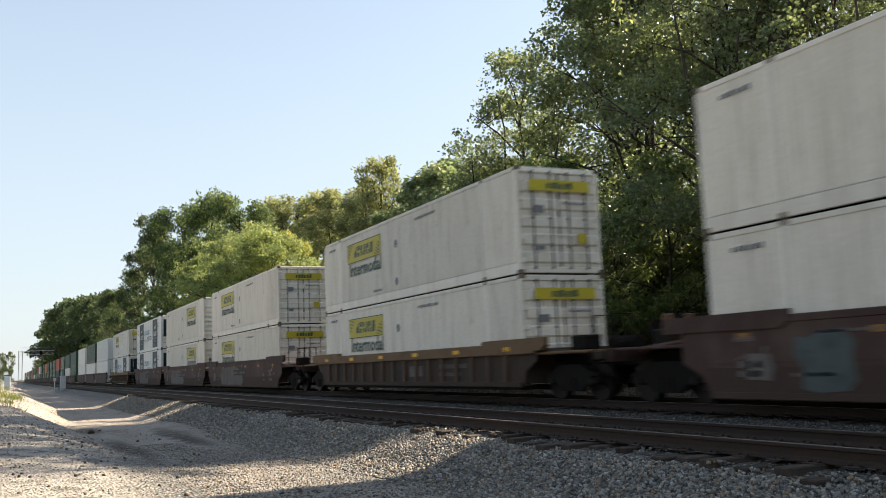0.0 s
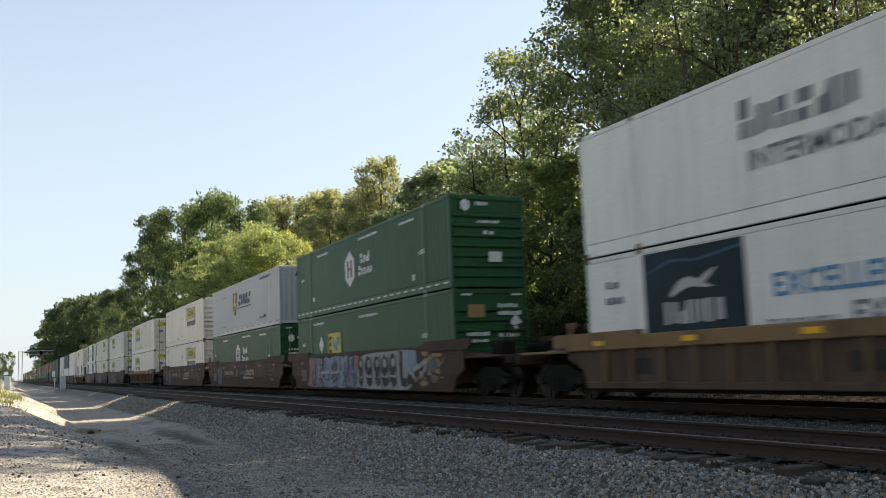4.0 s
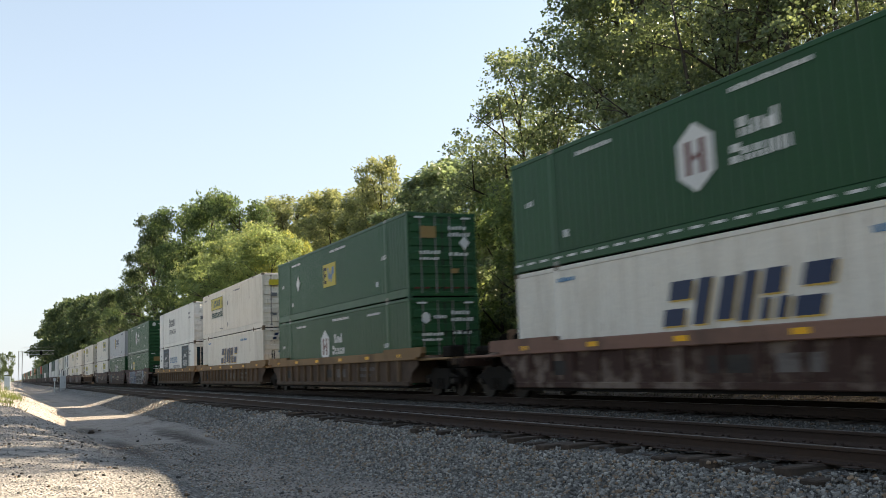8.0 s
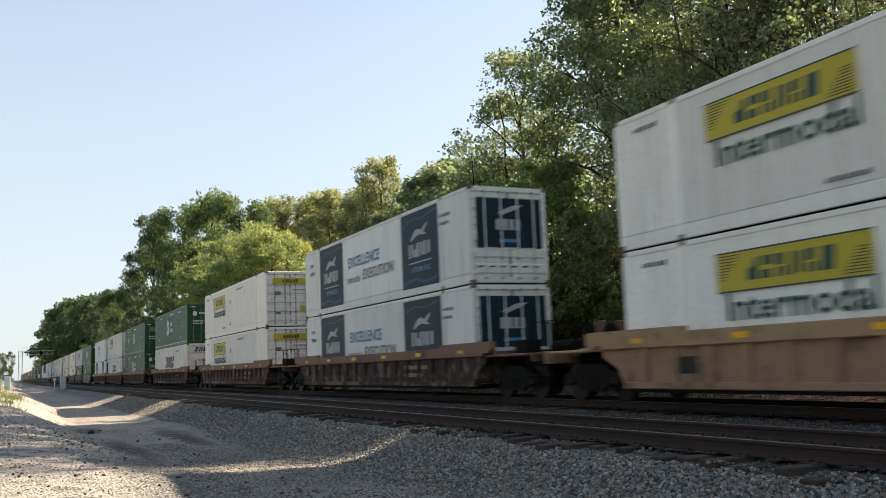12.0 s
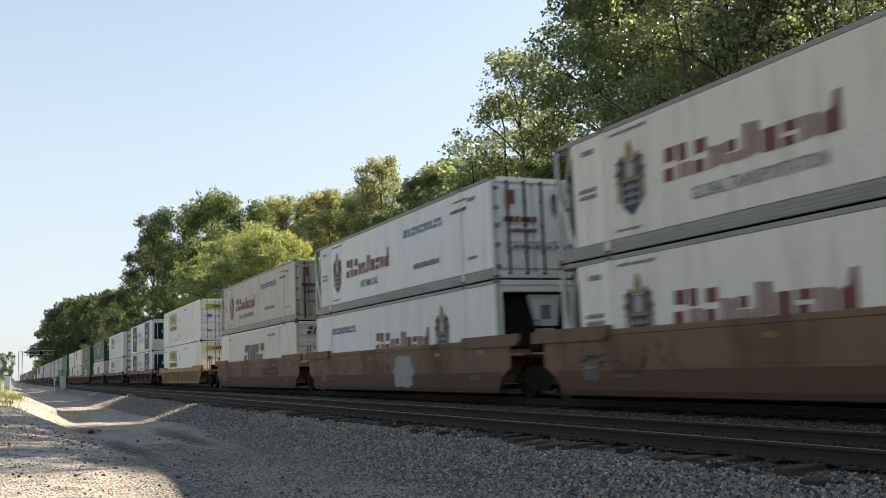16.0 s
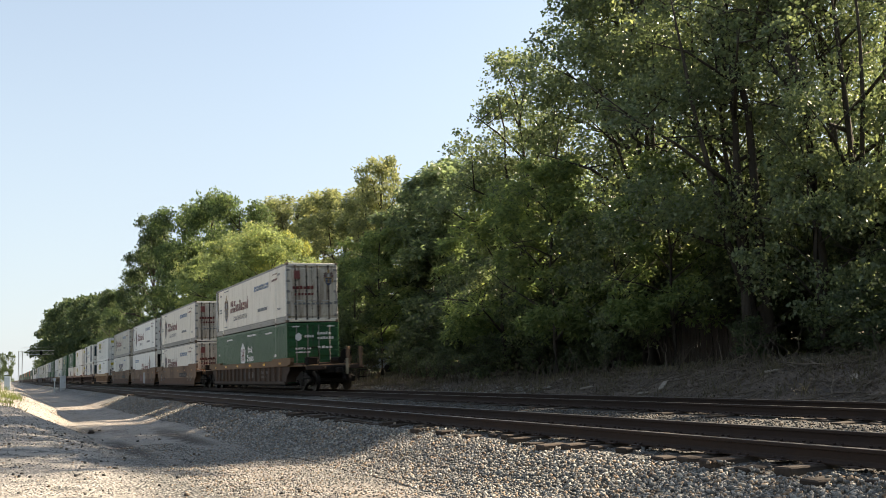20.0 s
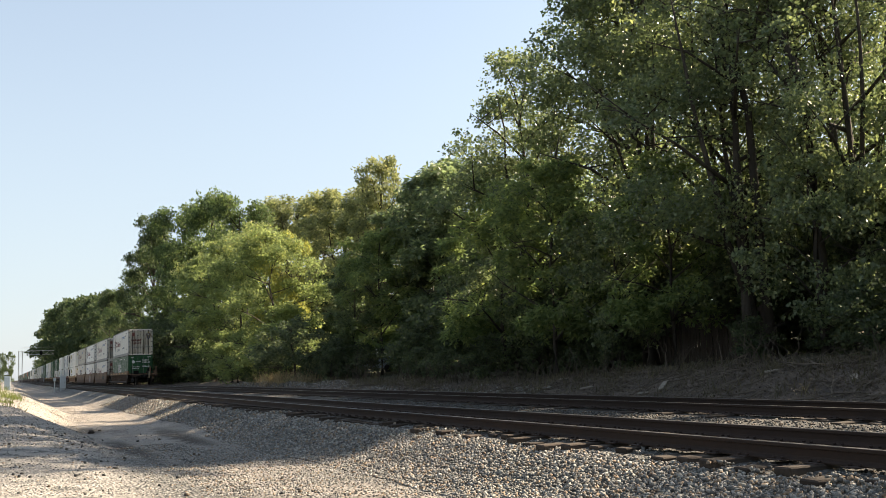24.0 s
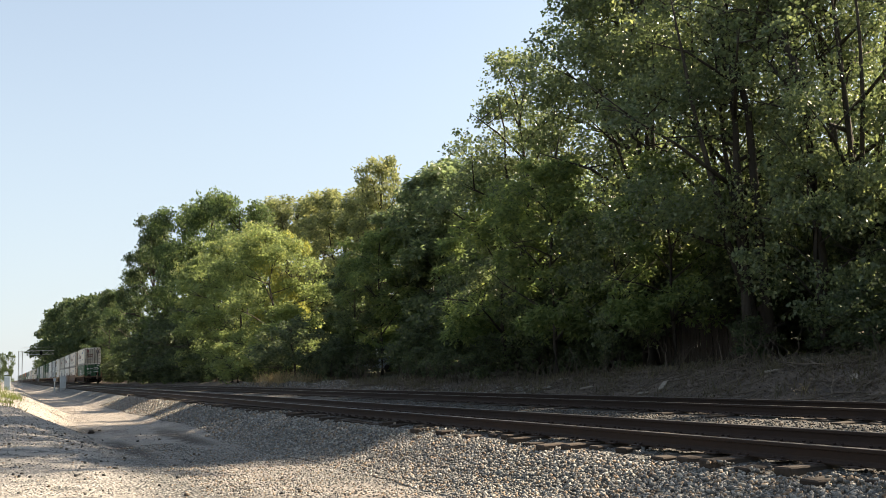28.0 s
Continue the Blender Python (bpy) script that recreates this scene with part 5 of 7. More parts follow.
                if art == "" and paint == "car_brown":
                    part("worn_patch", flat([(3.3, 0.22), (8.5, 0.2), (8.9, 0.5), (8.6, 0.95), (7.4, 1.25), (5.2, 1.3), (3.4, 1.22), (3.0, 0.8)]), "worn", c, "large worn grey patch", m @ pose(0, 0, -0.002))
    part("well_floor", Geo().box(-1.36, 1.36, 0.1, LONG - 0.1, 0.24, 0.34), "dark_steel", c)
    for y0, y1, reach in ((-trail, 0.1, trail), (LONG - 0.1, LONG + lead, lead)):
        if reach <= 0:
            continue
        long_end = reach > 2
        g = Geo().box(-0.42, 0.42, y0, y1, 0.78, 1.12, 0.05)
        part("end_beam", g, "dark_steel", c)
        part("platform", Geo().box(-1.38, 1.38, min(y0 + (0.5 if long_end and y0 < 0 else 0.2), y1 - 0.2), y1 - (0.5 if long_end and y0 > 0 else 0.2), 1.12, 1.19, 0.02), paint if ribbed else body_paint, c)
        tip = y0 if y0 < 0 else y1
        inward = 1 if y0 < 0 else -1
        part("bulkhead", Geo().box(-1.36, 1.36, min(y0, y1) + (reach - 0.12 if y0 < 0 else 0.02), min(y0, y1) + (reach + 0.02 if y0 < 0 else 0.14), 0.4, 1.3, 0.02), body_paint, c)
        for sx in (-1, 1):
            part("side_brace", Geo().tube([(sx * 1.35, (0.1 if y0 < 0 else LONG - 0.1), 1.3), (sx * 1.2, tip + inward * (reach * 0.45), 1.16), (sx * 0.5, tip + inward * 0.25, 1.05)], [0.07, 0.06, 0.06], 6), body_paint, c)
        if long_end:
            part("coupler", Geo().box(-0.11, 0.11, tip - 0.28 * inward - 0.2, tip - 0.28 * inward + 0.35, 0.78, 1.02, 0.04), "dark_steel", c, "rusty knuckle coupler")
            for sx in (-1, 1):
                part("grab_post", Geo().tube([(sx * 1.3, tip + inward * 0.35, 0.75), (sx * 1.3, tip + inward * 0.35, 1.95), (sx * 0.75, tip + inward * 0.35, 1.95), (sx * 0.75, tip + inward * 0.35, 1.1)], [0.025] * 4, 6), "dark_steel", c)
                part("end_ladder", Geo().box(sx * 1.3 - 0.2, sx * 1.3 + 0.2, tip + inward * 0.3, tip + inward * 0.34, 0.55, 0.59).box(sx * 1.3 - 0.2, sx * 1.3 + 0.2, tip + inward * 0.3, tip + inward * 0.34, 0.85, 0.89).box(sx * 1.3 - 0.2, sx * 1.3 - 0.17, tip + inward * 0.3, tip + inward * 0.34, 0.4, 1.2), "dark_steel", c)
                part("stop_post", Geo().box(sx * 0.3 + 0.85 - 0.07, sx * 0.3 + 0.85 + 0.07, tip + inward * 0.12 - 0.06, tip + inward * 0.12 + 0.06, 1.0, 1.95, 0.02), "car_tan", c)
            part("end_sign", Geo().box(0.38, 0.5, tip - 0.06, tip - 0.03, 0.72, 1.42, 0.01), "tan_lettering" if ribbed else "car_tan", c, "dull cream end plate")
            part("brake_box", Geo().box(-0.95, -0.45, tip + inward * 1.6 - 0.3, tip + inward * 1.6 + 0.3, 1.19, 1.55, 0.04), "dark_steel", c)
            part("air_tank", Geo().tube([(0.6, tip + inward * 1.2, 1.36), (0.6, tip + inward * 2.3, 1.36)], [0.17, 0.17], 10), "dark_steel", c)
            part("cross_bar", Geo().box(-1.35, 1.35, tip + inward * 0.3, tip + inward * 0.42, 0.95, 1.14, 0.02), body_paint, c)
            part("brake_wheel", Geo().prism([(0.55 + 0.26 * math.cos(a), 1.6 + 0.26 * math.sin(a)) for a in (i * math.pi / 6 for i in range(12))], "y", tip + inward * 0.42, tip + inward * 0.46), "dark_steel", c)
            part("air_hose", Geo().tube([(0.25, tip, 0.8), (0.3, tip - 0.15 * inward, 0.5), (0.28, tip - 0.3 * inward, 0.42), (0.2, tip - 0.45 * inward, 0.55)], [0.028] * 4, 6), "rubber", c)
            bogie(c, -1.72 if y0 < 0 else LONG + 1.72)
        elif y0 < 0:
            bogie(c, -trail)
            part("walkway_grate", Geo().box(-0.9, 0.9, -trail - 0.45, -trail + 0.45, 1.2, 1.23), "dark_steel", c)
            part("brake_cylinder", Geo().tube([(-0.9, -trail - 0.2, 1.32), (-0.9, -trail + 0.4, 1.32)], [0.14, 0.14], 10), "dark_steel", c)
            part("grab_post", Geo().tube([(-1.25, -trail - 0.5, 0.9), (-1.25, -trail - 0.5, 2.0), (-1.25, -trail - 0.1, 2.0), (-1.25, -trail - 0.1, 0.9)], [0.025] * 4, 6), "dark_steel", c)
    if art == "graffiti":
        m = Matrix(((0, 0, -1, -out + 0.092), (-1, 0, 0, LONG), (0, 1, 0, 0), (0, 0, 0, 1)))
        rng = random.Random(7)

        def stroke(points, w):
            """A brush stroke along the points, as one outline."""
            left, right = [], []
            for k, (u, v) in enumerate(points):
                a, b = points[max(k - 1, 0)], points[min(k + 1, len(points) - 1)]
                d = math.hypot(b[0] - a[0], b[1] - a[1]) or 1.0
                nx, ny = -(b[1] - a[1]) / d * w / 2, (b[0] - a[0]) / d * w / 2
                left.append((u + nx, v + ny))
                right.append((u - nx, v - ny))
            return left + right[::-1]

        def spray(name, mat, shape, d, label=""):
            part(name, flat(shape), mat, c, label, m @ pose(0, 0, d))

        def cloud(u0, u1, v0, v1, n):
            lower = [(u0 + (u1 - u0) * k / n, v0 + rng.uniform(0, 0.1)) for k in range(n + 1)]
            upper = [(u1 - (u1 - u0) * k / n, v1 - rng.uniform(0, 0.14)) for k in range(n + 1)]
            return lower + upper
        def blob(u, v, w, h, n=14, rough=0.12):
            return [(u + w / 2 * math.cos(k * 2 * math.pi / n) * rng.uniform(1 - rough, 1 + rough), v + h / 2 * math.sin(k * 2 * math.pi / n) * rng.uniform(1 - rough, 1 + rough)) for k in range(n)]

        spray("graffiti_field", "graffiti_pale", cloud(2.6, 8.2, 0.2, 1.49, 16), 0.0, "pale blue graffiti field")
        spray("graffiti_field", "graffiti_pink", [(1.7, 0.3), (2.7, 0.2), (2.9, 0.7), (2.75, 1.42), (1.9, 1.48), (2.1, 0.9)], 0.001, "pink graffiti field")
        spray("graffiti_field", "graffiti_white", [(8.1, 0.25), (9.2, 0.19), (10.6, 0.2), (12.0, 0.18), (12.9, 0.2), (13.1, 0.36), (13.35, 0.6), (13.2, 0.98), (13.45, 1.2), (13.0, 1.4), (12.6, 1.5), (10.2, 1.5), (8.9, 1.46), (8.15, 1.3), (7.85, 0.8)], 0.004, "white graffiti field")
        spray("graffiti_field", "graffiti_pink", blob(7.9, 1.2, 0.9, 0.5), 0.008, "pink graffiti patch")
        spray("graffiti_field", "graffiti_pale", [(12.6, 1.5), (12.75, 0.95), (13.2, 0.75), (13.6, 1.0), (13.5, 1.46)], 0.006, "pale blue graffiti patch")
        for u, v, w, h in ((14.2, 1.35, 0.5, 0.2), (14.35, 1.12, 0.4, 0.16), (14.0, 0.4, 0.5, 0.2), (14.5, 0.72, 0.35, 0.15), (14.9, 1.28, 0.5, 0.1)):
            spray("graffiti_field", "crest_gold", blob(u, v, w, h), 0.0, "dull yellow graffiti patch")
        spray("graffiti_field", "worn", blob(14.75, 1.0, 1.1, 0.42), -0.002, "grey worn patch")
        # dark blue and black strokes crowding the blue field
        for k in range(64):
            u, v = 2.7 + 5.1 * rng.random(), rng.uniform(0.35, 1.3)
            swing, tall = rng.uniform(-0.4, 0.4), rng.uniform(0.15, 0.45)
            pts = [(u, max(0.24, v - tall)), (u + swing * 0.8, v - tall * 0.4), (u + swing, v + tall * 0.2), (u + swing * 0.3, min(1.44, v + tall))]
            spray("graffiti_stroke", ("lettering_blue", "graffiti_black", "graffiti_white", "lettering_blue")[k % 4], stroke(pts, rng.uniform(0.04, 0.12)), 0.009 + 0.00015 * k)
        for u in (3.7, 5.0):
            spray("graffiti_stroke", "graffiti_white", stroke([(u, 0.84), (u + 0.5, 0.82), (u + 1.1, 0.86)], 0.12), 0.022)
        for u in (3.4, 7.2):
            spray("graffiti_stroke", "graffiti_pink", stroke([(u, 0.22), (u + 0.15, 0.5), (u + 0.05, 0.8)], 0.14), 0.022)
        # black shapes with grey hearts on the white field
        for u, w in ((8.35, 0.45), (9.2, 0.62), (10.05, 0.55), (10.75, 0.62), (11.5, 0.6)):
            spray("graffiti_stroke", "graffiti_black", blob(u, 1.0, w, 0.78, 12, 0.16), 0.010)
            spray("graffiti_stroke", "graffiti_white", blob(u + 0.06, 1.1, w * 0.5, 0.32, 10, 0.2), 0.014)
            spray("graffiti_stroke", "graffiti_black", [(u - w * 0.45, 0.62), (u + w * 0.5, 0.58), (u + w * 0.55, 0.36), (u + w * 0.1, 0.26), (u - w * 0.3, 0.4)], 0.012)
            spray("graffiti_stroke", "worn", stroke([(u + w * 0.55, 1.35), (u + w * 0.62, 0.9), (u + w * 0.58, 0.4)], 0.1), 0.016)
        spray("graffiti_stroke", "graffiti_black", stroke([(12.3, 1.48), (12.25, 1.0), (12.3, 0.55)], 0.26), 0.012)
        spray("graffiti_stroke", "graffiti_black", [(12.2, 0.62), (12.6, 0.55), (13.0, 0.72), (13.35, 0.5), (13.45, 0.3), (13.0, 0.38), (12.6, 0.28), (12.25, 0.33)], 0.013)
        spray("graffiti_stroke", "graffiti_white", stroke([(13.3, 0.85), (13.9, 0.98), (14.3, 1.12)], 0.16), 0.017)
        spray("graffiti_stroke", "graffiti_white", stroke([(13.8, 0.6), (14.2, 0.85), (14.32, 1.1)], 0.1), 0.018)
        # drips, outlines and overspray on the white field
        for k in range(26):
            u, v = 8.1 + 5.0 * rng.random(), rng.uniform(0.3, 1.35)
            pts = [(u, v), (u + rng.uniform(-0.12, 0.12), v - rng.uniform(0.05, 0.2)), (u + rng.uniform(-0.2, 0.2), max(0.2, v - rng.uniform(0.15, 0.4)))]
            spray("graffiti_stroke", ("worn", "graffiti_black", "graffiti_pale", "worn")[k % 4], stroke(pts, rng.uniform(0.03, 0.09)), 0.019 + 0.0002 * k)
        for k in range(16):
            spray("graffiti_field", ("crest_gold", "graffiti_pink", "worn", "car_red")[k % 4], blob(13.4 + 1.9 * rng.random(), rng.uniform(0.3, 1.4), rng.uniform(0.12, 0.4), rng.uniform(0.08, 0.2)), 0.0 + 0.0002 * k, "small spray patch")
    elif art == "patch":
        part("paint_patch", flat([(8.95, 0.42), (9.1, 0.27), (9.6, 0.31), (10.1, 0.24), (10.45, 0.36), (10.4, 0.58), (10.62, 0.74), (10.55, 0.98), (10.33, 1.08), (10.38, 1.26), (9.95, 1.31), (9.5, 1.26), (9.3, 1.33), (8.98, 1.2), (9.05, 0.98), (8.84, 0.82), (8.92, 0.62)]), "graffiti_white", c, "pale grey paint patch", Matrix(((0, 0, -1, -out + 0.092), (-1, 0, 0, LONG), (0, 1, 0, 0), (0, 0, 0, 1))))
        blocks(c, "name_block", "lettering_red", "faded red block", Matrix(((0, 0, -1, -out + 0.088), (-1, 0, 0, LONG), (0, 1, 0, 0), (0, 0, 0, 1))), 7.0, 0.5, 1.7, 0.55, 3, 0, 0.25)
    elif art == "lettered":
        m = Matrix(((0, 0, -1, -out + 0.092), (-1, 0, 0, LONG), (0, 1, 0, 0), (0, 0, 0, 1)))
        cut_blocks(c, "name_block", "tan_lettering", "faded tan lettering block", m, 9.0, 0.8, 2.3, 0.3, "lvsb", 0.14, 0.12)
        part("name_underline", flat([(8.85, 0.6), (11.2, 0.62), (11.2, 0.66), (8.9, 0.74)]), "tan_lettering", c, "", m)
        cut_blocks(c, "number_block", "tan_lettering", "", m, 4.0, 0.86, 2.3, 0.2, "bvsl" + "vbsvbl", 0, 0.3)
        part("round_mark", flat([(7.2 + 0.2 * math.cos(a), 0.95 + 0.17 * math.sin(a)) for a in (i * math.pi / 6 for i in range(12))]), "tan_lettering", c, "faded round mark", m)
        cut_blocks(c, "number_block", "worn", "", m, 0.75, 0.55, 0.6, 0.28, "sbs", 0, 0.2)
        part("paint_patch", flat([(2.2, 0.35), (2.5, 0.28), (3.1, 0.32), (3.3, 0.5), (3.22, 0.85), (3.3, 1.1), (3.1, 1.32), (2.6, 1.3), (2.4, 1.18), (2.1, 1.22), (2.05, 0.9), (2.25, 0.7)]), "teal_patch", c, "grey-teal spray patch", m)
    return c


# Wells from the leading one seen to the tail: place of the trailing end, upper box, lower box, car. Boxes are (kind, trailing end).
SINGLE, FIRST, MIDDLE, LAST = (3.52, 3.52), (3.52, 1.55), (1.55, 1.55), (1.55, 3.52)
CARS = {
    "brown": ("smooth", "car_brown", "car_brown", "grimy brown smooth-sided double-stack well car"),
    "lettered": ("smooth", "car_brown", "car_brown", "dark brown well car with faded tan lettering"),
    "graffiti": ("smooth", "car_brown", "car_brown", "dark brown well car covered in pale blue and white graffiti"),
    "tan": ("smooth", "car_tan", "car_tan", "dusty tan-brown smooth-sided double-stack well car"),
    "patch": ("smooth", "car_tan", "car_tan", "dusty tan-brown well car with a pale paint patch"),
    "ribbed": ("ribbed", "car_edge", "car_rib_shaded", "dusty brown rib-sided double-stack well car"),
    "orange": ("ribbed", "car_orange", "car_tan_side", "faded yellow-brown rib-sided double-stack well car"),
    "red": ("ribbed", "car_red", "car_mottled", "faded red-brown rib-sided well car with amber reflectors"),
    "orange_red": ("ribbed", "car_gold", "car_amber", "faded tan rib-sided well car with amber reflectors"),
}
H, K = ("dusty", "door"), ("panelled", "door")
TRAIN = [
    (108.26, H, K, "ribbed", SINGLE), (84.94, K, K, "brown", FIRST), (65.89, ("dusty", "nose"), ("dusty", "nose"), "brown", MIDDLE), (47.0, H, H, "brown", LAST),
    (23.5, H, H, "ribbed", SINGLE),
    (0.39, ("dusty", "nose"), ("dusty", "nose"), "lettered", FIRST), (-18.88, ("shield_grey", "flat"), ("hexed", "door"), "lettered", MIDDLE), (-38.12, ("hexed", "nose"), ("squared", "nose"), "graffiti", LAST),
    (-61.27, ("plain_block", "door"), K, "orange", FIRST), (-80.7, H, ("slanted", "door"), "orange", MIDDLE), (-100.01, ("squared", "door"), ("hexed", "door"), "orange", LAST),
    (-123.2, ("hexed", "door"), ("slanted", "door"), "red", SINGLE), (-146.07, ("dusty_clean", "door"), ("dusty_clean", "door"), "red", SINGLE), (-169.24, K, K, "red", SINGLE), (-192.43, ("dusty_clean", "door"), ("dusty_clean", "door"), "orange_red", SINGLE),
    (-215.49, ("crested_old", "door"), ("slanted", "door"), "tan", FIRST), (-234.74, ("crested_new", "door"), ("crested_back", "unit"), "patch", MIDDLE), (-254.09, ("crested", "door"), ("crested", "door"), "tan", LAST),
    (-277.59, ("crested", "door"), ("hexed", "door"), "ribbed", SINGLE),
]
FAR_COLOURS = ["white white", "dark_green white", "white white", "dark_green dark_green", "dark_green white", "green dark_green", "red dark_green", "hexed hexed", "hexed hexed", "dark_green hexed", "orange hexed", "hexed hexed", "hexed dark_green", "white hexed", "red hexed", "hexed hexed", "dark_green hexed", "hexed white",
               "hexed hexed", "red red", "hexed hexed", "dark_green hexed", "hexed hexed", "orange white", "hexed hexed", "hexed hexed", "white dark_green", "hexed hexed", "dark_green hexed", "hexed hexed"]
MOVERS, made = [], {}


def stock(key, builder):
    """The first of a kind is built, the others are its copies."""
    if key not in made:
        made[key] = builder()
        return made[key]
    return copy_thing(made[key], pose(0, 0, 0))


def place_well(s, upper, lower, car, ends, fine=True):
    style, paint, body_paint, label = CARS[car]
    lead, trail = ends
    art = car if car in ("graffiti", "patch", "lettered") else ""
    MOVERS.append((stock((car, ends, fine), lambda: well_car(style, paint, body_paint, lead, trail, label, art) if fine else far_car(label)), s, 0.0))
    for (kind, end), z in ((lower, WELL_FLOOR), (upper, UPPER)):
        MOVERS.append((stock((kind, end, fine), lambda: container(kind, end, fine)), s, z))


for s, upper, lower, car, ends in TRAIN:
    place_well(s, upper, lower, car, ends)
s = 108.26
for i, pair in enumerate(FAR_COLOURS):
    s += 23.2 if i % 3 == 0 else 19.25
    up, down = [("hexed" if k == "green" else k, "door") for k in pair.split()]
    place_well(s, up, down, "brown", MIDDLE, False)


def along(t):
    """How far the train has gone: it slows a little."""
    return 16.03 * t - 0.01615 * (t - 14.0) ** 2


def motions():
    for ob, s, z in MOVERS:
        walk(ob, [(2.0 * k, pose(FAR_TRACK, s + along(2.0 * k), z)) for k in range(15)])
        for axle in [o for o in ob.children_recursive if o.name.startswith("wheelset")]:
            at = axle.location.copy()
            walk(axle, [(k / 30.0, pose(at.x, at.y, at.z, -math.degrees(along(k / 30.0) / 0.457))) for k in range(841)])

# ---- trees ----


def grow(seed, height, spread, bare=0.25, limbs=12, lean=0.0, forks=0):
    """Trunk and limbs of a tree, and the points where its foliage sits."""
    r = random.Random(seed)
    g, tips = Geo(), []
    path, radii = [], []
    for k in range(8):
        f = k / 7
        path.append((lean * f * f * height + r.uniform(-0.25, 0.25) * f, r.uniform(-0.25, 0.25) * f, height * 0.93 * f))
        radii.append(0.0105 * height * (1 - 0.85 * f) + (0.07 if k == 0 else 0.015))
    g.tube(path, radii, 8)

    def on_trunk(f):
        i = min(int(f * 7), 6)
        return Vector(path[i]).lerp(Vector(path[i + 1]), f * 7 - i)
    for k in range(limbs):
        f = bare + (0.95 - bare) * (k + r.random() * 0.6) / limbs
        base = on_trunk(f)
        a = k * 2.4 + r.uniform(-0.5, 0.5)
        reach = spread * (1.0 - 0.75 * max(0.0, (f - 0.45) / 0.55) ** 1.3) * r.uniform(0.72, 1.05) * (0.75 + 0.25 * min(1.0, f / 0.4))
        rise = height * r.uniform(0.06, 0.2)
        mid = base + Vector((math.cos(a) * reach * 0.5, math.sin(a) * reach * 0.5, rise * 0.65))
        tip = base + Vector((math.cos(a) * reach, math.sin(a) * reach, rise + r.uniform(-0.4, 0.4)))
        rad = 0.008 * height * (1 - 0.7 * f)
        g.tube([tuple(base), tuple(mid), tuple(tip)], [rad, rad * 0.6, 0.015], 5)
        tips += [tip, mid.lerp(tip, 0.5)]
        for j in range(3):
            b2 = mid.lerp(tip, r.uniform(0.0, 0.7))
            t2 = b2 + Vector((r.uniform(-1, 1), r.uniform(-1, 1), r.uniform(-0.2, 0.9))) * reach * 0.42
            g.tube([tuple(b2), tuple(t2)], [rad * 0.4, 0.012], 4)
            tips.append(t2)
    for k in range(forks):
        a, f0 = r.uniform(0, 6.283), r.uniform(0.16, 0.36)
        c, reach = on_trunk(f0), spread * r.uniform(0.3, 0.6)
        rad = 0.0085 * height * (1 - 0.6 * f0)
        way, pts = Vector((math.cos(a), math.sin(a), 0)), []
        for j in range(6):
            q = j / 5
            pts.append(tuple(c + way * reach * q ** 0.7 + Vector((r.uniform(-0.2, 0.2) * q, r.uniform(-0.2, 0.2) * q, (0.9 - f0) * height * q))))
        g.tube(pts, [rad * (1 - 0.85 * j / 5) for j in range(6)], 6)
        tips += [Vector(pts[3]), Vector(pts[4]), Vector(pts[5])]
    tips.append(Vector(path[-1]))
    return g, tips


def leaf_mesh(name, centres, radii, per, size, seed, material, droop=0.4, narrow=0.55, rosette=False):
    """Folded four-cornered leaves scattered in clumps round the given points, denser in the shell of each clump."""
    r = np.random.RandomState(seed)
    c = np.repeat(np.asarray(centres, float), per, axis=0)
    rad = np.repeat(np.asarray(radii, float), per)[:, None]
    n = len(c)
    d = r.normal(size=(n, 3))
    d /= np.linalg.norm(d, axis=1, keepdims=True)
    p = c + d * rad * r.uniform(0.2, 1.0, (n, 1)) ** 0.4 * np.array([1, 1, 0.7])
    if rosette:
        p = c + d * rad * 0.18
        way = d * np.array([1, 1, 0.55]) + np.array([0, 0, -droop]) * r.uniform(0.2, 1.0, (n, 1))
    else:
        way = r.normal(size=(n, 3)) + np.array([0, 0, -droop]) + d * 0.5
    way /= np.linalg.norm(way, axis=1, keepdims=True)
    side = np.cross(way, r.normal(size=(n, 3)))
    side /= np.linalg.norm(side, axis=1, keepdims=True) + 1e-9
    up = np.cross(side, way)
    s = size * r.uniform(0.6, 1.25, (n, 1))
    a, tip = p, p + way * s
    left, right = p + way * s * 0.45 + side * s * narrow * 0.5 + up * s * 0.08, p + way * s * 0.45 - side * s * narrow * 0.5 + up * s * 0.08
    v = np.stack([a, right, tip, left], 1).reshape(-1, 3)
    return quick_mesh(name, v, 4, np.arange(4 * n), material)


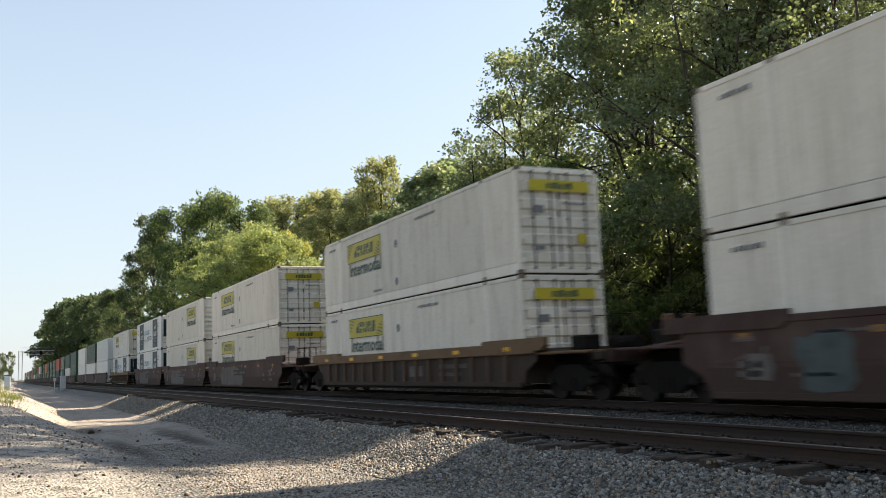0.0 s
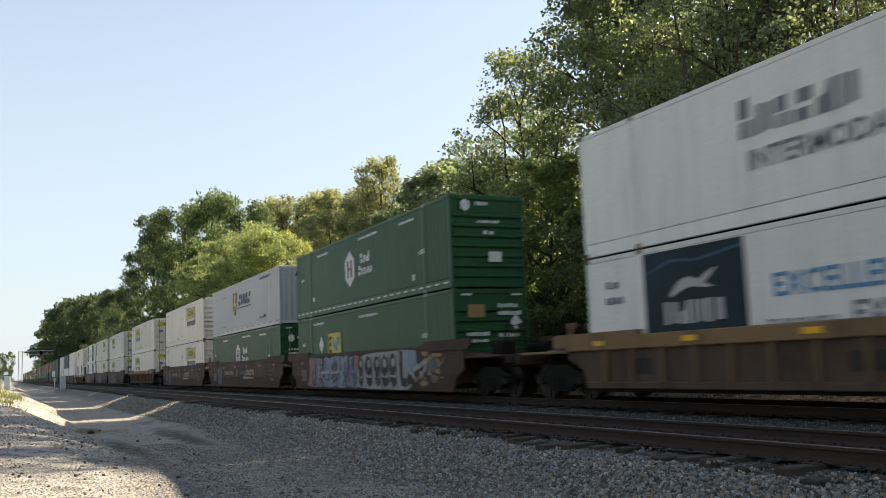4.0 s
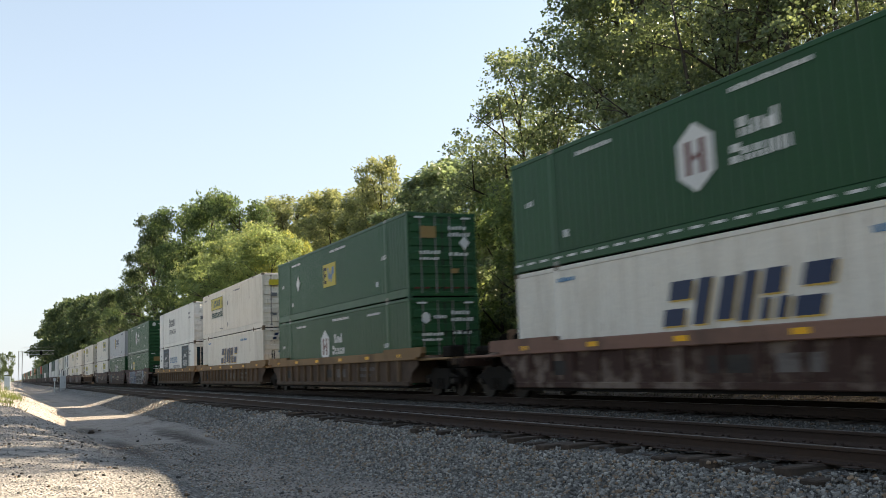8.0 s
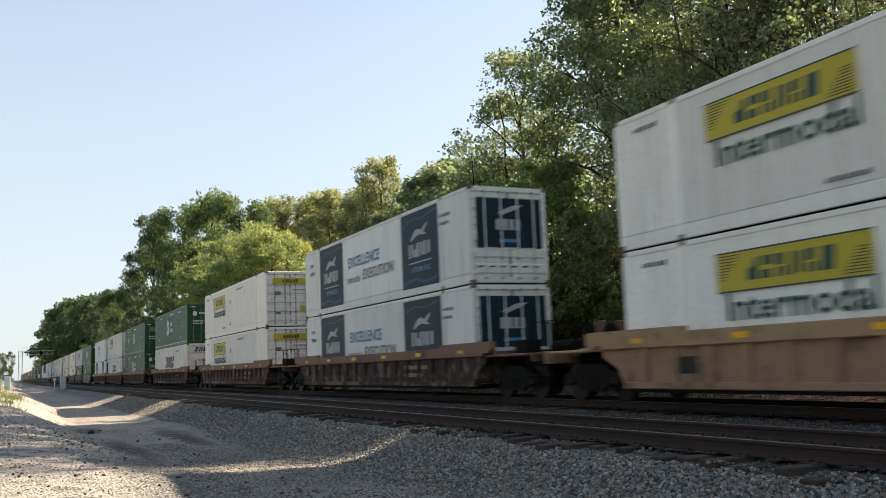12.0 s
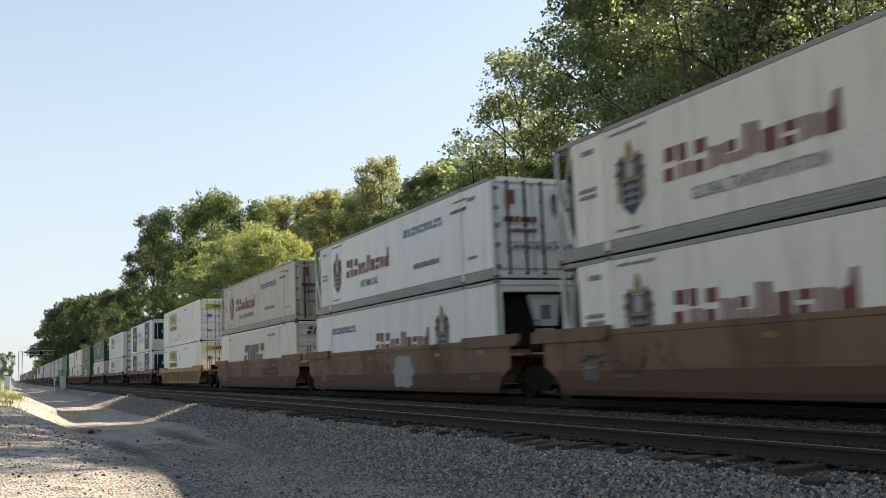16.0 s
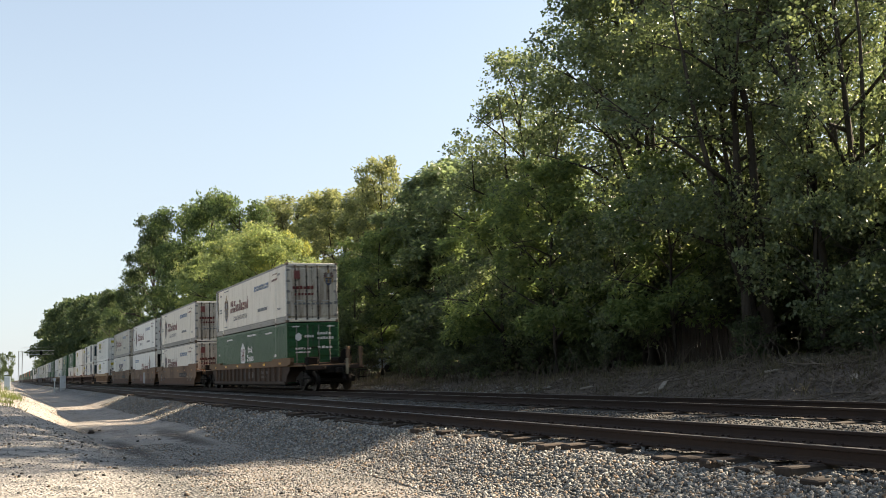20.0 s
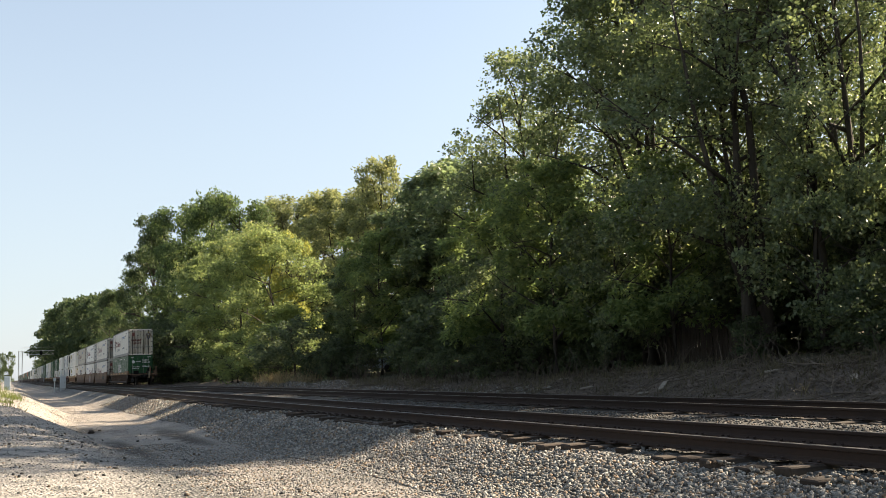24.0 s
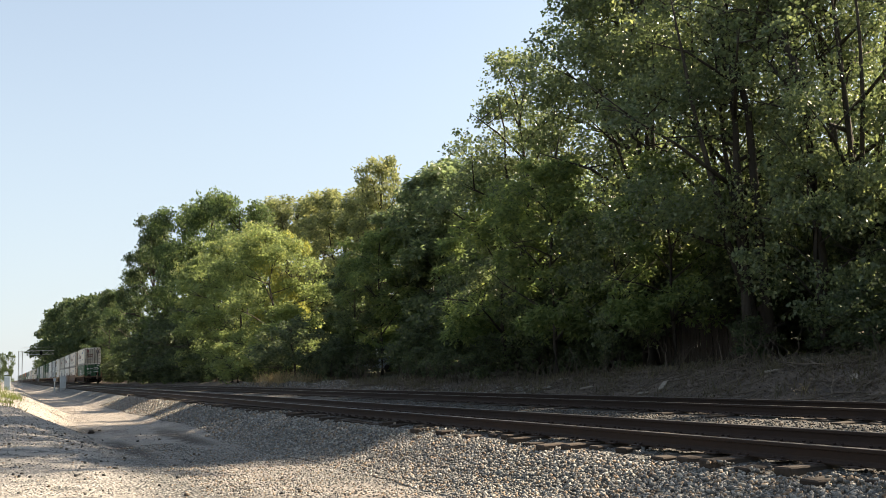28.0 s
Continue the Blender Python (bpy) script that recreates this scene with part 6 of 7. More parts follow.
def clumps(tips, seed, height, spread, lobes, per, low, size, rise):
    """Foliage points: billows round limb tips and over an uneven crown, each made of small clumps on its upper shell."""
    r = random.Random(seed)
    hearts = [Vector(t) for t in r.sample(list(tips), min(len(tips), lobes // 3))]
    while len(hearts) < lobes:
        f = low + (1 - low) * r.random()
        w = math.sin(math.pi * min(1.0, max(0.02, (f - low * 0.7) / (1.03 - low * 0.7))) ** 0.8) ** 0.6
        a, q = r.uniform(0, 6.283), math.sqrt(r.uniform(0.2, 1.0))
        bulge = 0.82 + 0.22 * math.sin(3 * a + seed) + 0.12 * math.sin(5 * a + 9 * f)
        hearts.append(Vector((math.cos(a) * spread * w * q * bulge, math.sin(a) * spread * w * q * bulge, f * height)))
    out = []
    for h in hearts:
        big = spread * r.uniform(*size)
        for k in range(per):
            d = Vector((r.gauss(0, 1), r.gauss(0, 1), r.gauss(0.35, 0.8))).normalized() * big * r.uniform(0.4, 1.0)
            out.append((h.x + d.x, h.y + d.y, max(h.z + d.z * rise, low * height * 0.6)))
    return out


TREE_KINDS = {}


def tree_kind(key, name, label, height, spread, material, leaves, size, seed, lobes=34, per=10, low=0.22, clump=(0.3, 0.6), limbs=12, droop=0.4, narrow=0.55, bare=0.25, lean=0.0, forks=0, billow=(0.16, 0.32), rosette=False, rise=0.75):
    wood, tips = grow(seed, height, spread, bare, limbs, lean, forks)
    pts = clumps(tips, seed, height, spread, lobes, per, low, billow, rise)
    r = random.Random(seed + 5)
    radii = [r.uniform(*clump) for _ in pts]
    TREE_KINDS[key] = (name, label, wood.mesh("trunk", True), leaf_mesh("crown", pts, radii, max(1, leaves // len(pts)), size, seed, material, droop, narrow, rosette), height)


tree_kind("maple", "maple_tree", "tall dark green broadleaf tree behind the bank", 18, 5.0, "leaf", 27000, 0.17, 11, 60, 24, 0.1, clump=(0.25, 0.52), narrow=0.74, limbs=14, forks=2, billow=(0.17, 0.34))
tree_kind("oak", "oak_tree", "tall leafy tree with branching limbs, backlit by the sun", 18, 5.2, "leaf", 21000, 0.165, 23, 46, 22, 0.14, clump=(0.25, 0.55), narrow=0.7, limbs=13, forks=3, billow=(0.17, 0.34))
tree_kind("locust", "locust_tree", "tall open-crowned tree out of view, added to dapple the ground", 19, 4.8, "leaf", 5200, 0.2, 37, 34, 12, 0.3, clump=(0.2, 0.45), narrow=0.7, limbs=15, forks=3)
tree_kind("young", "young_tree", "young broadleaf tree in the shade of the stand", 9, 3.4, "leaf", 9500, 0.19, 47, 34, 18, 0.1, clump=(0.25, 0.5), narrow=0.68, limbs=11, bare=0.15, billow=(0.18, 0.36), forks=1)
tree_kind("sumac", "ailanthus_tree", "low dark tree with long drooping fronds", 11, 3.8, "leaf_dark", 17000, 0.36, 41, 46, 24, 0.12, narrow=0.3, droop=0.6, limbs=12, bare=0.15, clump=(0.4, 0.7), rosette=True, billow=(0.18, 0.36))
tree_kind("ailanthus", "ailanthus_tree", "low tree with long drooping fronds, their green brightened for sun", 11, 3.8, "leaf_sun_toned", 17000, 0.3, 43, 44, 26, 0.12, narrow=0.36, droop=0.5, limbs=12, bare=0.15, clump=(0.4, 0.7), rosette=True, billow=(0.18, 0.36))
tree_kind("yellow", "yellowing_tree", "broad tree with yellow-green autumn leaves in sun", 13, 6.0, "leaf_yellow", 34000, 0.2, 53, 64, 26, 0.05, clump=(0.25, 0.55), narrow=0.7, limbs=13, bare=0.12, billow=(0.13, 0.27))
tree_kind("gold", "yellowing_tree", "tree with bright yellow autumn leaves in sun", 13, 6.0, "leaf_gold", 22000, 0.2, 57, 40, 26, 0.15, clump=(0.25, 0.55), narrow=0.7, limbs=13, bare=0.12, billow=(0.13, 0.27))
tree_kind("airy", "airy_tree", "slender olive-green tree with sparse sunlit leaves", 19, 3.6, "leaf_olive", 22000, 0.24, 61, 66, 16, 0.08, clump=(0.25, 0.55), narrow=0.7, limbs=14, billow=(0.16, 0.32), forks=3, rise=1.4)
tree_kind("tall", "tall_tree", "large mid-green broadleaf tree along the line", 22, 6.5, "leaf_mid", 26000, 0.32, 71, 58, 26, 0.04, clump=(0.35, 0.75), narrow=0.75, limbs=13, bare=0.15, billow=(0.18, 0.34), rise=0.9)
tree_kind("tall_dark", "tall_tree", "large dark green broadleaf tree along the line", 22, 6.0, "leaf_far", 24000, 0.34, 77, 56, 26, 0.03, clump=(0.35, 0.75), narrow=0.75, limbs=13, bare=0.15, billow=(0.18, 0.34), rise=0.9)
tree_kind("far", "distant_tree", "distant rounded green tree beside the tracks", 22, 7.0, "leaf_far", 5200, 0.75, 83, 40, 14, 0.03, clump=(0.5, 1.0), narrow=0.8, limbs=9, bare=0.15, billow=(0.2, 0.36))
tree_kind("bush", "bush", "dense green bush on the bank, darkened for shade", 3.2, 1.7, "leaf_shade_toned", 3800, 0.16, 97, 20, 12, 0.04, clump=(0.12, 0.28), narrow=0.7, limbs=8, bare=0.05, billow=(0.2, 0.4))
tree_kind("pale_bush", "bush", "pale green sunlit bush on the bank", 3.2, 1.5, "leaf_bush", 4200, 0.13, 101, 20, 12, 0.04, clump=(0.12, 0.28), narrow=0.7, limbs=8, bare=0.05, billow=(0.2, 0.4))
tree_kind("light_bush", "bush", "feathery yellow-green bush in the sun", 3.2, 1.5, "leaf_yellow", 3600, 0.13, 103, 20, 12, 0.04, clump=(0.14, 0.32), narrow=0.5, limbs=9, bare=0.08, billow=(0.2, 0.4))


def plant(key, x, y, height, width=1.0, turn=0.0, group="trees along the railway"):
    name, label, wood, crown, tall = TREE_KINDS[key]
    t = thing(name, label, "bush" if name == "bush" else "tree", group)
    k = height / tall
    t.matrix_basis = pose(x, y, float(ground_height(x, y)) - 0.08, 0, 0, turn) @ Matrix.Diagonal((k * width, k * width, k, 1))
    part("trunk", wood, "bark", t)
    part("crown", crown, "leaf", t)
    return t


PLANTED = [
    # the tall dark stand behind the bank
    # maple at y 41: hidden, added to keep sun off the stand's left edge
    ("maple", 21.6, 35.5, 14.8, 1.12, 20), ("maple", 22.5, 28.2, 17.0, 1.1, 80), ("oak", 20.8, 21.4, 13.8, 1.15, 150), ("maple", 23.5, 24.6, 16.6, 1.0, 10), ("maple", 24.0, 20.4, 15.6, 0.9, 220), ("oak", 27.5, 22.5, 15.4, 1.1, 20), ("oak", 25.5, 32.6, 17.2, 1.05, 70), ("maple", 26.0, 41.0, 13.2, 0.8, 130), ("maple", 23.9, 30.4, 18.4, 0.95, 200),
    # from the locusts on: out of view, added to shade the near ground
    ("oak", 22.6, 18.5, 14.2, 0.92, 300), ("locust", 23.5, 7.4, 13.6, 0.9, 33), ("locust", 24.0, 0.6, 14.0, 1.0, 133), ("maple", 22.5, -3.8, 17.0, 1.1, 33), ("oak", 22.0, -7.0, 19.0, 1.0, 130), ("maple", 23.0, -14.0, 19.0, 1.1, 230),
    # young tree at y 13.6: out of view, added to shade the bank
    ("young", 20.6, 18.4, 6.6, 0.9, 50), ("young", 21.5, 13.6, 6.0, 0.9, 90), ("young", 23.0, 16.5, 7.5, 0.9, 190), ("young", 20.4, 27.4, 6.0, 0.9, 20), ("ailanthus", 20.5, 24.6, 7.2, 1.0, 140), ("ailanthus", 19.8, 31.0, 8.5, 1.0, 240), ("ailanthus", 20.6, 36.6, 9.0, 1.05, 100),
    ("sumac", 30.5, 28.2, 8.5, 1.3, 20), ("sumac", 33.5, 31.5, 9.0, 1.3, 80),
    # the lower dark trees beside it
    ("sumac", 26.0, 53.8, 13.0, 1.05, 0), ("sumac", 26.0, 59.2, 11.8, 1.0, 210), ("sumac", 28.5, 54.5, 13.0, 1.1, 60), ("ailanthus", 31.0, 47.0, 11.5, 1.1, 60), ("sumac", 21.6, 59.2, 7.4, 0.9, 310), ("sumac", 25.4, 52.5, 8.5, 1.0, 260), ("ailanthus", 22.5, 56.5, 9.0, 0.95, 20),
    # the yellow tree and what stands round it
    ("yellow", 20.0, 75.0, 11.4, 1.1, 0), ("gold", 22.6, 78.0, 12.9, 0.55, 30), ("yellow", 20.5, 88.0, 13.2, 1.1, 130), ("yellow", 20.5, 101.0, 13.0, 1.0, 60), ("airy", 28.0, 69.5, 16.9, 0.95, 40), ("airy", 30.5, 80.0, 16.4, 1.2, 160), ("airy", 31.5, 89.0, 17.6, 1.3, 250), ("airy", 33.0, 100.0, 19.4, 1.3, 30), ("airy", 33.0, 111.0, 20.8, 1.3, 90), ("airy", 33.0, 123.0, 22.6, 1.3, 170),
    ("tall", 25.0, 108.0, 20.5, 0.9, 0), ("tall", 24.0, 119.0, 22.5, 0.95, 90), ("tall", 22.0, 130.0, 23.5, 0.9, 190), ("tall_dark", 19.5, 139.0, 22.5, 0.8, 15), ("tall_dark", 21.0, 149.0, 22.5, 0.8, 100), ("tall_dark", 20.2, 166.0, 17.3, 0.85, 200), ("tall", 20.0, 183.0, 16.2, 0.9, 280), ("tall_dark", 19.5, 203.0, 17.6, 0.95, 60),
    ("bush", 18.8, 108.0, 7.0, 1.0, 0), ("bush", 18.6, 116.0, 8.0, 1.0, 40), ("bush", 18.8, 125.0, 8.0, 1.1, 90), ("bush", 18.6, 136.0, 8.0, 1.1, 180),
]
for key, x, y, h, w, a in PLANTED:
    plant(key, x, y, h + (0.6 if y > 40 else 0.0), w, a)
rng = random.Random(5)
for k in range(24):
    f = k / 23
    y = 218 + 250 * f ** 1.2 + rng.uniform(-4, 4)
    plant("far", 19.5 + rng.uniform(-1.0, 2.5), y, float(np.interp(y, [214, 251, 330, 400, 480], [19.5, 21.5, 28, 31, 33])) + rng.uniform(-1.5, 0.8), 0.95, rng.uniform(0, 360))
for k in range(6):
    plant("far", 24 + rng.uniform(0, 6), 640 + 70 * k, 20, 0.8, rng.uniform(0, 360))
for k in range(9):
    plant("far", 42 + 3 * (k % 3), 55 + k * 30, 13 + 2 * (k % 2), 1.0, 40 * k)
for x, y, h in ((1.0, 620.0, 19.0), (-3.0, 560.0, 16.0), (-7.0, 480.0, 15.0), (-12.0, 420.0, 14.0), (-9.0, 700.0, 18.0)):
    plant("far", x, y, h, 0.7, 9 * x)
for k in range(1, 34):
    plant("light_bush" if 2 < k < 9 else "pale_bush" if k < 3 else "bush", 18.1 + rng.uniform(-0.5, 1.0), 56 + k * 4.4, rng.uniform(2.4, 4.6), 1.3, rng.uniform(0, 360), "bushes along the bank")
for k in range(22):
    plant("far", (33 if k == 1 else 27) + rng.uniform(0, 8), 60 + k * 9, 7.5 + rng.uniform(0, 2.5), 1.3, 40 * k)
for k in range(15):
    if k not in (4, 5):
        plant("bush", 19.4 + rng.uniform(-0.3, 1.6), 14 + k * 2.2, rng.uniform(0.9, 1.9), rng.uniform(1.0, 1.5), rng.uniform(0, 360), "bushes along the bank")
# far back row of darkened bushes, added to close bright gaps under the crowns
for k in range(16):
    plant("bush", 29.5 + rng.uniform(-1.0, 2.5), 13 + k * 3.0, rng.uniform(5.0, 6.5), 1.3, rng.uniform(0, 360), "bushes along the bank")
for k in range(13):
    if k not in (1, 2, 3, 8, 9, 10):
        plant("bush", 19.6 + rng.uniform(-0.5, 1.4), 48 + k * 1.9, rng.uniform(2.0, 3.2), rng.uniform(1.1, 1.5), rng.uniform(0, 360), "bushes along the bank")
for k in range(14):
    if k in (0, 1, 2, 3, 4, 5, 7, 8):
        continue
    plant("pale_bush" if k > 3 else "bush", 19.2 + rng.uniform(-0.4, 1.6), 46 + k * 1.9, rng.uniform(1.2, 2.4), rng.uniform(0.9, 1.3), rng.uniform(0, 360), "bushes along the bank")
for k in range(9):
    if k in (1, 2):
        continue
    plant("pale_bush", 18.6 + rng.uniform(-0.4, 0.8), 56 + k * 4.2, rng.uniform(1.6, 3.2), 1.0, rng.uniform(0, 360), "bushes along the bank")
# back row of darkened bushes, added to block sun and keep the hollow dark
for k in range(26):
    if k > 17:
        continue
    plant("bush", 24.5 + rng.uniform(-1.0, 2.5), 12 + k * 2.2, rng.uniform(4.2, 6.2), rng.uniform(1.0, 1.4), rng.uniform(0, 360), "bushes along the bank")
for k in range(6):
    plant("sumac", 27 + rng.uniform(0, 6), 36 + k * 5.5, rng.uniform(5.0, 7.5), 1.2, rng.uniform(0, 360))
for x, y, h in ((24.6, 58.0, 1.5), (25.2, 60.0, 1.5), (20.6, 57.4, 1.3)):
    plant("bush", x, y, h, 1.2, x * 50, "bushes along the bank")
for x, y, h in ((19.8, 64.4, 2.8), (20.3, 66.4, 3.0), (18.9, 65.4, 1.8)):
    plant("light_bush", x, y, h, 1.1, y * 31, "bushes along the bank")
# hidden behind the yellow trees, added to keep strips of sun off the bank
for x, y, h in ((22.4, 81.0, 6.6), (22.0, 95.0, 6.8), (22.6, 108.0, 6.5), (21.8, 115.0, 6.5)):
    plant("pale_bush", x, y, h, 1.1, y * 7, "bushes along the bank")


def leaning_tree(x, y, stems, leaves, seed):
    """A tree of tall bare stems that lean over the bank, with leaves from mid-height up. stems: rows of (offset along the line, height) with the radius at the foot."""
    r = random.Random(seed)
    t = thing("leaning_tree", "tall tree with bare leaning stems at the top of the bank", "tree", "trees along the railway")
    t.matrix_basis = pose(x, y, float(ground_height(x, y)) - 0.1)
    points = []
    for line, radius in stems:
        path = [(r.uniform(-0.12, 0.12), dy, z) for dy, z in line]
        part("stem", Geo().tube(path, [radius * (1 - 0.8 * (k / (len(path) - 1)) ** 1.5) for k in range(len(path))], 8).mesh("stem", True), "bark", t, "dark ridged stem")
        for k in range(26):
            i = r.randrange(len(path) // 2, len(path) - 1)
            c = Vector(path[i]).lerp(Vector(path[i + 1]), r.random())
            tip = c + Vector((r.uniform(-1.6, 1.6), r.uniform(-1.6, 1.6), r.uniform(-0.3, 1.3)))
            part("limb", Geo().tube([tuple(c), tuple(c.lerp(tip, 0.5) + Vector((0, 0, 0.15))), tuple(tip)], [0.035, 0.022, 0.008], 5), "bark", t)
            points += [tuple(tip), tuple(c.lerp(tip, 0.65)), tuple(tip + Vector((r.uniform(-0.5, 0.5), r.uniform(-0.5, 0.5), r.uniform(-0.4, 0.3))))]
    part("crown", leaf_mesh("crown", points, [r.uniform(0.25, 0.55) for _ in points], max(1, leaves // len(points)), 0.15, seed, "leaf", 0.4, 0.7), "leaf", t)
    return t


leaning_tree(20.9, 18.5, [([(0.0, 0.0), (0.1, 3.0), (0.05, 5.6), (-0.05, 7.2), (0.35, 8.8), (1.0, 10.4), (1.6, 12.2), (1.9, 14.0)], 0.2), ([(0.0, 5.0), (0.1, 7.0), (0.8, 8.3), (1.5, 9.3), (2.1, 10.6)], 0.09)], 1500, 301)
leaning_tree(21.4, 21.2, [([(0.0, 0.0), (0.05, 3.0), (0.1, 6.0), (0.1, 8.0), (0.4, 9.6), (0.8, 11.4), (1.0, 13.5)], 0.16), ([(0.45, 0.0), (0.6, 3.0), (0.75, 6.0), (0.85, 9.0), (1.0, 12.0)], 0.11)], 1300, 302)

# ---- left of the tracks: signal, cabinet, mound plants ----


def signal_mast(x, y):
    """A lattice cantilever signal: mast at the left of the tracks, arm over them with two signal heads."""
    z0 = float(ground_height(x, y))
    s = thing("signal_gantry", "galvanised lattice cantilever signal over the tracks", "railway signal")
    s.matrix_basis = pose(x, y, z0)
    tall, long = 9.6, 8.2
    part("footing", Geo().box(-0.8, 0.8, -0.8, 0.8, -0.3, 0.25, 0.05), "cabinet", s, "concrete footing")
    for sx in (-0.45, 0.45):
        for sy in (-0.45, 0.45):
            part("mast_leg", Geo().tube([(sx, sy, 0.2), (sx, sy, tall)], [0.06, 0.06], 6), "steel", s)
    for k in range(9):
        z = 0.4 + k
        part("mast_brace", Geo().tube([(-0.45, -0.45, z), (0.45, -0.45, z + 1)], [0.03, 0.03], 5), "steel", s)
    for dz in (0.0, 1.0):
        for sy in (-0.45, 0.45):
            part("arm_chord", Geo().tube([(-0.5, sy, tall - 1 + dz), (long, sy, tall - 1 + dz)], [0.055, 0.055], 6), "steel", s)
    for k in range(8):
        x0 = 0.45 + k * 0.95
        part("arm_brace", Geo().tube([(x0, -0.45, tall - 1 + (k % 2)), (x0 + 0.95, -0.45, tall - (k % 2))], [0.03, 0.03], 5), "steel", s)
    part("walkway", Geo().box(0.2, long, -0.4, 0.4, tall - 1.05, tall - 0.99), "steel", s)
    part("handrail", Geo().tube([(0.3, -0.5, tall), (0.3, -0.5, tall + 0.9), (long, -0.5, tall + 0.9), (long, -0.5, tall)], [0.025] * 4, 5), "steel", s)
    for hx in (5.0,):
        head = part("signal_head", Geo().prism([(0.38 * math.cos(a), 0.62 * math.sin(a)) for a in (i * math.pi / 8 for i in range(16))], "y", -0.7, -0.66), "dark_steel", s, "black signal head", pose(hx, 0, tall - 0.6))
        part("lens", Geo().wheel_disc(-0.1, 0.1, 0, 0, 0.1, 10), "lens", head, "", pose(0, -0.72, 0.2, 0, 0, 90))
    part("mast_ladder", Geo().box(0.5, 0.54, -0.2, -0.16, 0.3, tall).box(0.5, 0.54, 0.16, 0.2, 0.3, tall), "steel", s)
    return s


signal_mast(3.3, 268.0)


def equipment_cabinet(x, y):
    z0 = float(ground_height(x, y))
    c = thing("equipment_cabinet", "pale grey metal trackside equipment cabinet on a post base", "cabinet")
    c.matrix_basis = pose(x, y, z0)
    part("body", Geo().box(-0.34, 0.34, -0.28, 0.28, 0.25, 1.7, 0.03), "cabinet", c)
    part("roof", Geo().box(-0.4, 0.4, -0.34, 0.34, 1.7, 1.78, 0.03), "cabinet", c)
    part("base", Geo().box(-0.3, 0.3, -0.24, 0.24, -0.1, 0.25), "steel", c)
    door = part("door", Geo().box(-0.3, 0.3, -0.3, -0.28, 0.32, 1.64, 0.01), "cabinet", c)
    part("handle", Geo().box(0.2, 0.25, -0.33, -0.3, 0.9, 1.05, 0.008), "dark_steel", door)
    part("conduit", Geo().tube([(-0.2, 0.2, 1.7), (-0.2, 0.2, 2.35)], [0.05, 0.05], 8), "cabinet", c, "short vent pipe")
    return c


equipment_cabinet(6.44, 125.0)


def marker_post(x, y, h):
    c = thing("marker_post", "short weathered white trackside post", "post")
    c.matrix_basis = pose(x, y, float(ground_height(x, y)) - 0.05)
    part("post", Geo().box(-0.07, 0.07, -0.07, 0.07, 0, h, 0.01), "shed", c)
    part("plate", Geo().box(-0.16, 0.16, -0.09, -0.07, h - 0.4, h, 0.01), "cabinet", c)


marker_post(5.75, 131.0, 1.9)


def box_trailer(x, y):
    c = thing("utility_box", "pale blue-grey utility box half hidden by grass", "utility box")
    c.matrix_basis = pose(x, y, float(ground_height(x, y)))
    part("body", Geo().box(-0.26, 0.26, -0.25, 0.25, 0, 1.25, 0.04), "car_paint", c)
    part("lid", Geo().box(-0.29, 0.29, -0.28, 0.28, 1.25, 1.31, 0.03), "car_paint", c)


box_trailer(0.1, 95.0)


def blades(name, material, spots, per, tall, seed, label, category="plants", spread=0.5):
    """Tufts of narrow upright leaves."""
    r = np.random.RandomState(seed)
    c = np.repeat(np.asarray(spots, float), per, axis=0)
    n = len(c)
    c[:, :2] += r.normal(size=(n, 2)) * spread
    c[:, 2] = ground_height(c[:, 0], c[:, 1]) - 0.02
    h = tall * r.uniform(0.4, 1.1, (n, 1))
    a = r.uniform(0, 6.283, n)
    side = np.stack([np.cos(a), np.sin(a), np.zeros(n)], -1) * 0.012
    bend = np.concatenate([r.normal(size=(n, 2)) * 0.35 * h, h], 1)
    v = np.stack([c - side, c + side, c + bend * 0.55 + side * 0.8, c + bend], 1).reshape(-1, 3)
    ob = new(name, quick_mesh(name, v, 4, np.arange(4 * n), material))
    return tagged(ob, label, category, kind="stuff")


rng = random.Random(31)
blades("grass_tufts", "grass", [(rng.uniform(-4.0, -0.5), rng.uniform(40, 85), 0) for _ in range(60)], 45, 0.55, 3, "yellow-green grass tufts on the gravel mound", "grass")
blades("mound_weeds", "grass", [(0.35 + rng.uniform(-0.6, 0.3), 42 + rng.uniform(-9, 9), 0) for _ in range(9)], 40, 0.38, 4, "green weeds on the gravel mound", "weeds", 0.2)
for x, y, h in ((-0.9, 70.0, 1.5), (-1.4, 66.0, 1.3), (-1.0, 84.0, 1.2)):
    t = plant("bush", x, y, h, 0.8, x * 90, "shrubs on the mound")
    t.children[1].data = t.children[1].data.copy()
    t.children[1].data.materials[0] = M["orange_leaf"] if y < 80 else M["leaf_mid"]
    tagged(t, "rust-orange shrub on the gravel mound" if y < 80 else "green shrub on the gravel mound")

# ---- behind the bank ----


def plank_fence(x, y0, y1):
    f = thing("plank_fence", "dark weathered vertical board fence behind the trees", "fence")
    n = int((y1 - y0) / 0.16)
    z = float(ground_height(x, (y0 + y1) / 2))
    board = Geo().box(-0.012, 0.012, -0.07, 0.07, 0, 1.8, 0.006).mesh("board")
    board.materials.append(M["fence_wood"])
    r = random.Random(8)
    for k in range(n):
        part("board", board, "fence_wood", f, "", pose(x + r.uniform(-0.01, 0.01), y0 + k * 0.16, z + r.uniform(-0.04, 0.04), r.uniform(-1, 1), 0, 0))
    for zz in (0.4, 1.45):
        part("fence_rail", Geo().box(x + 0.02, x + 0.06, y0, y1, z + zz, z + zz + 0.09), "fence_wood", f)
    return f


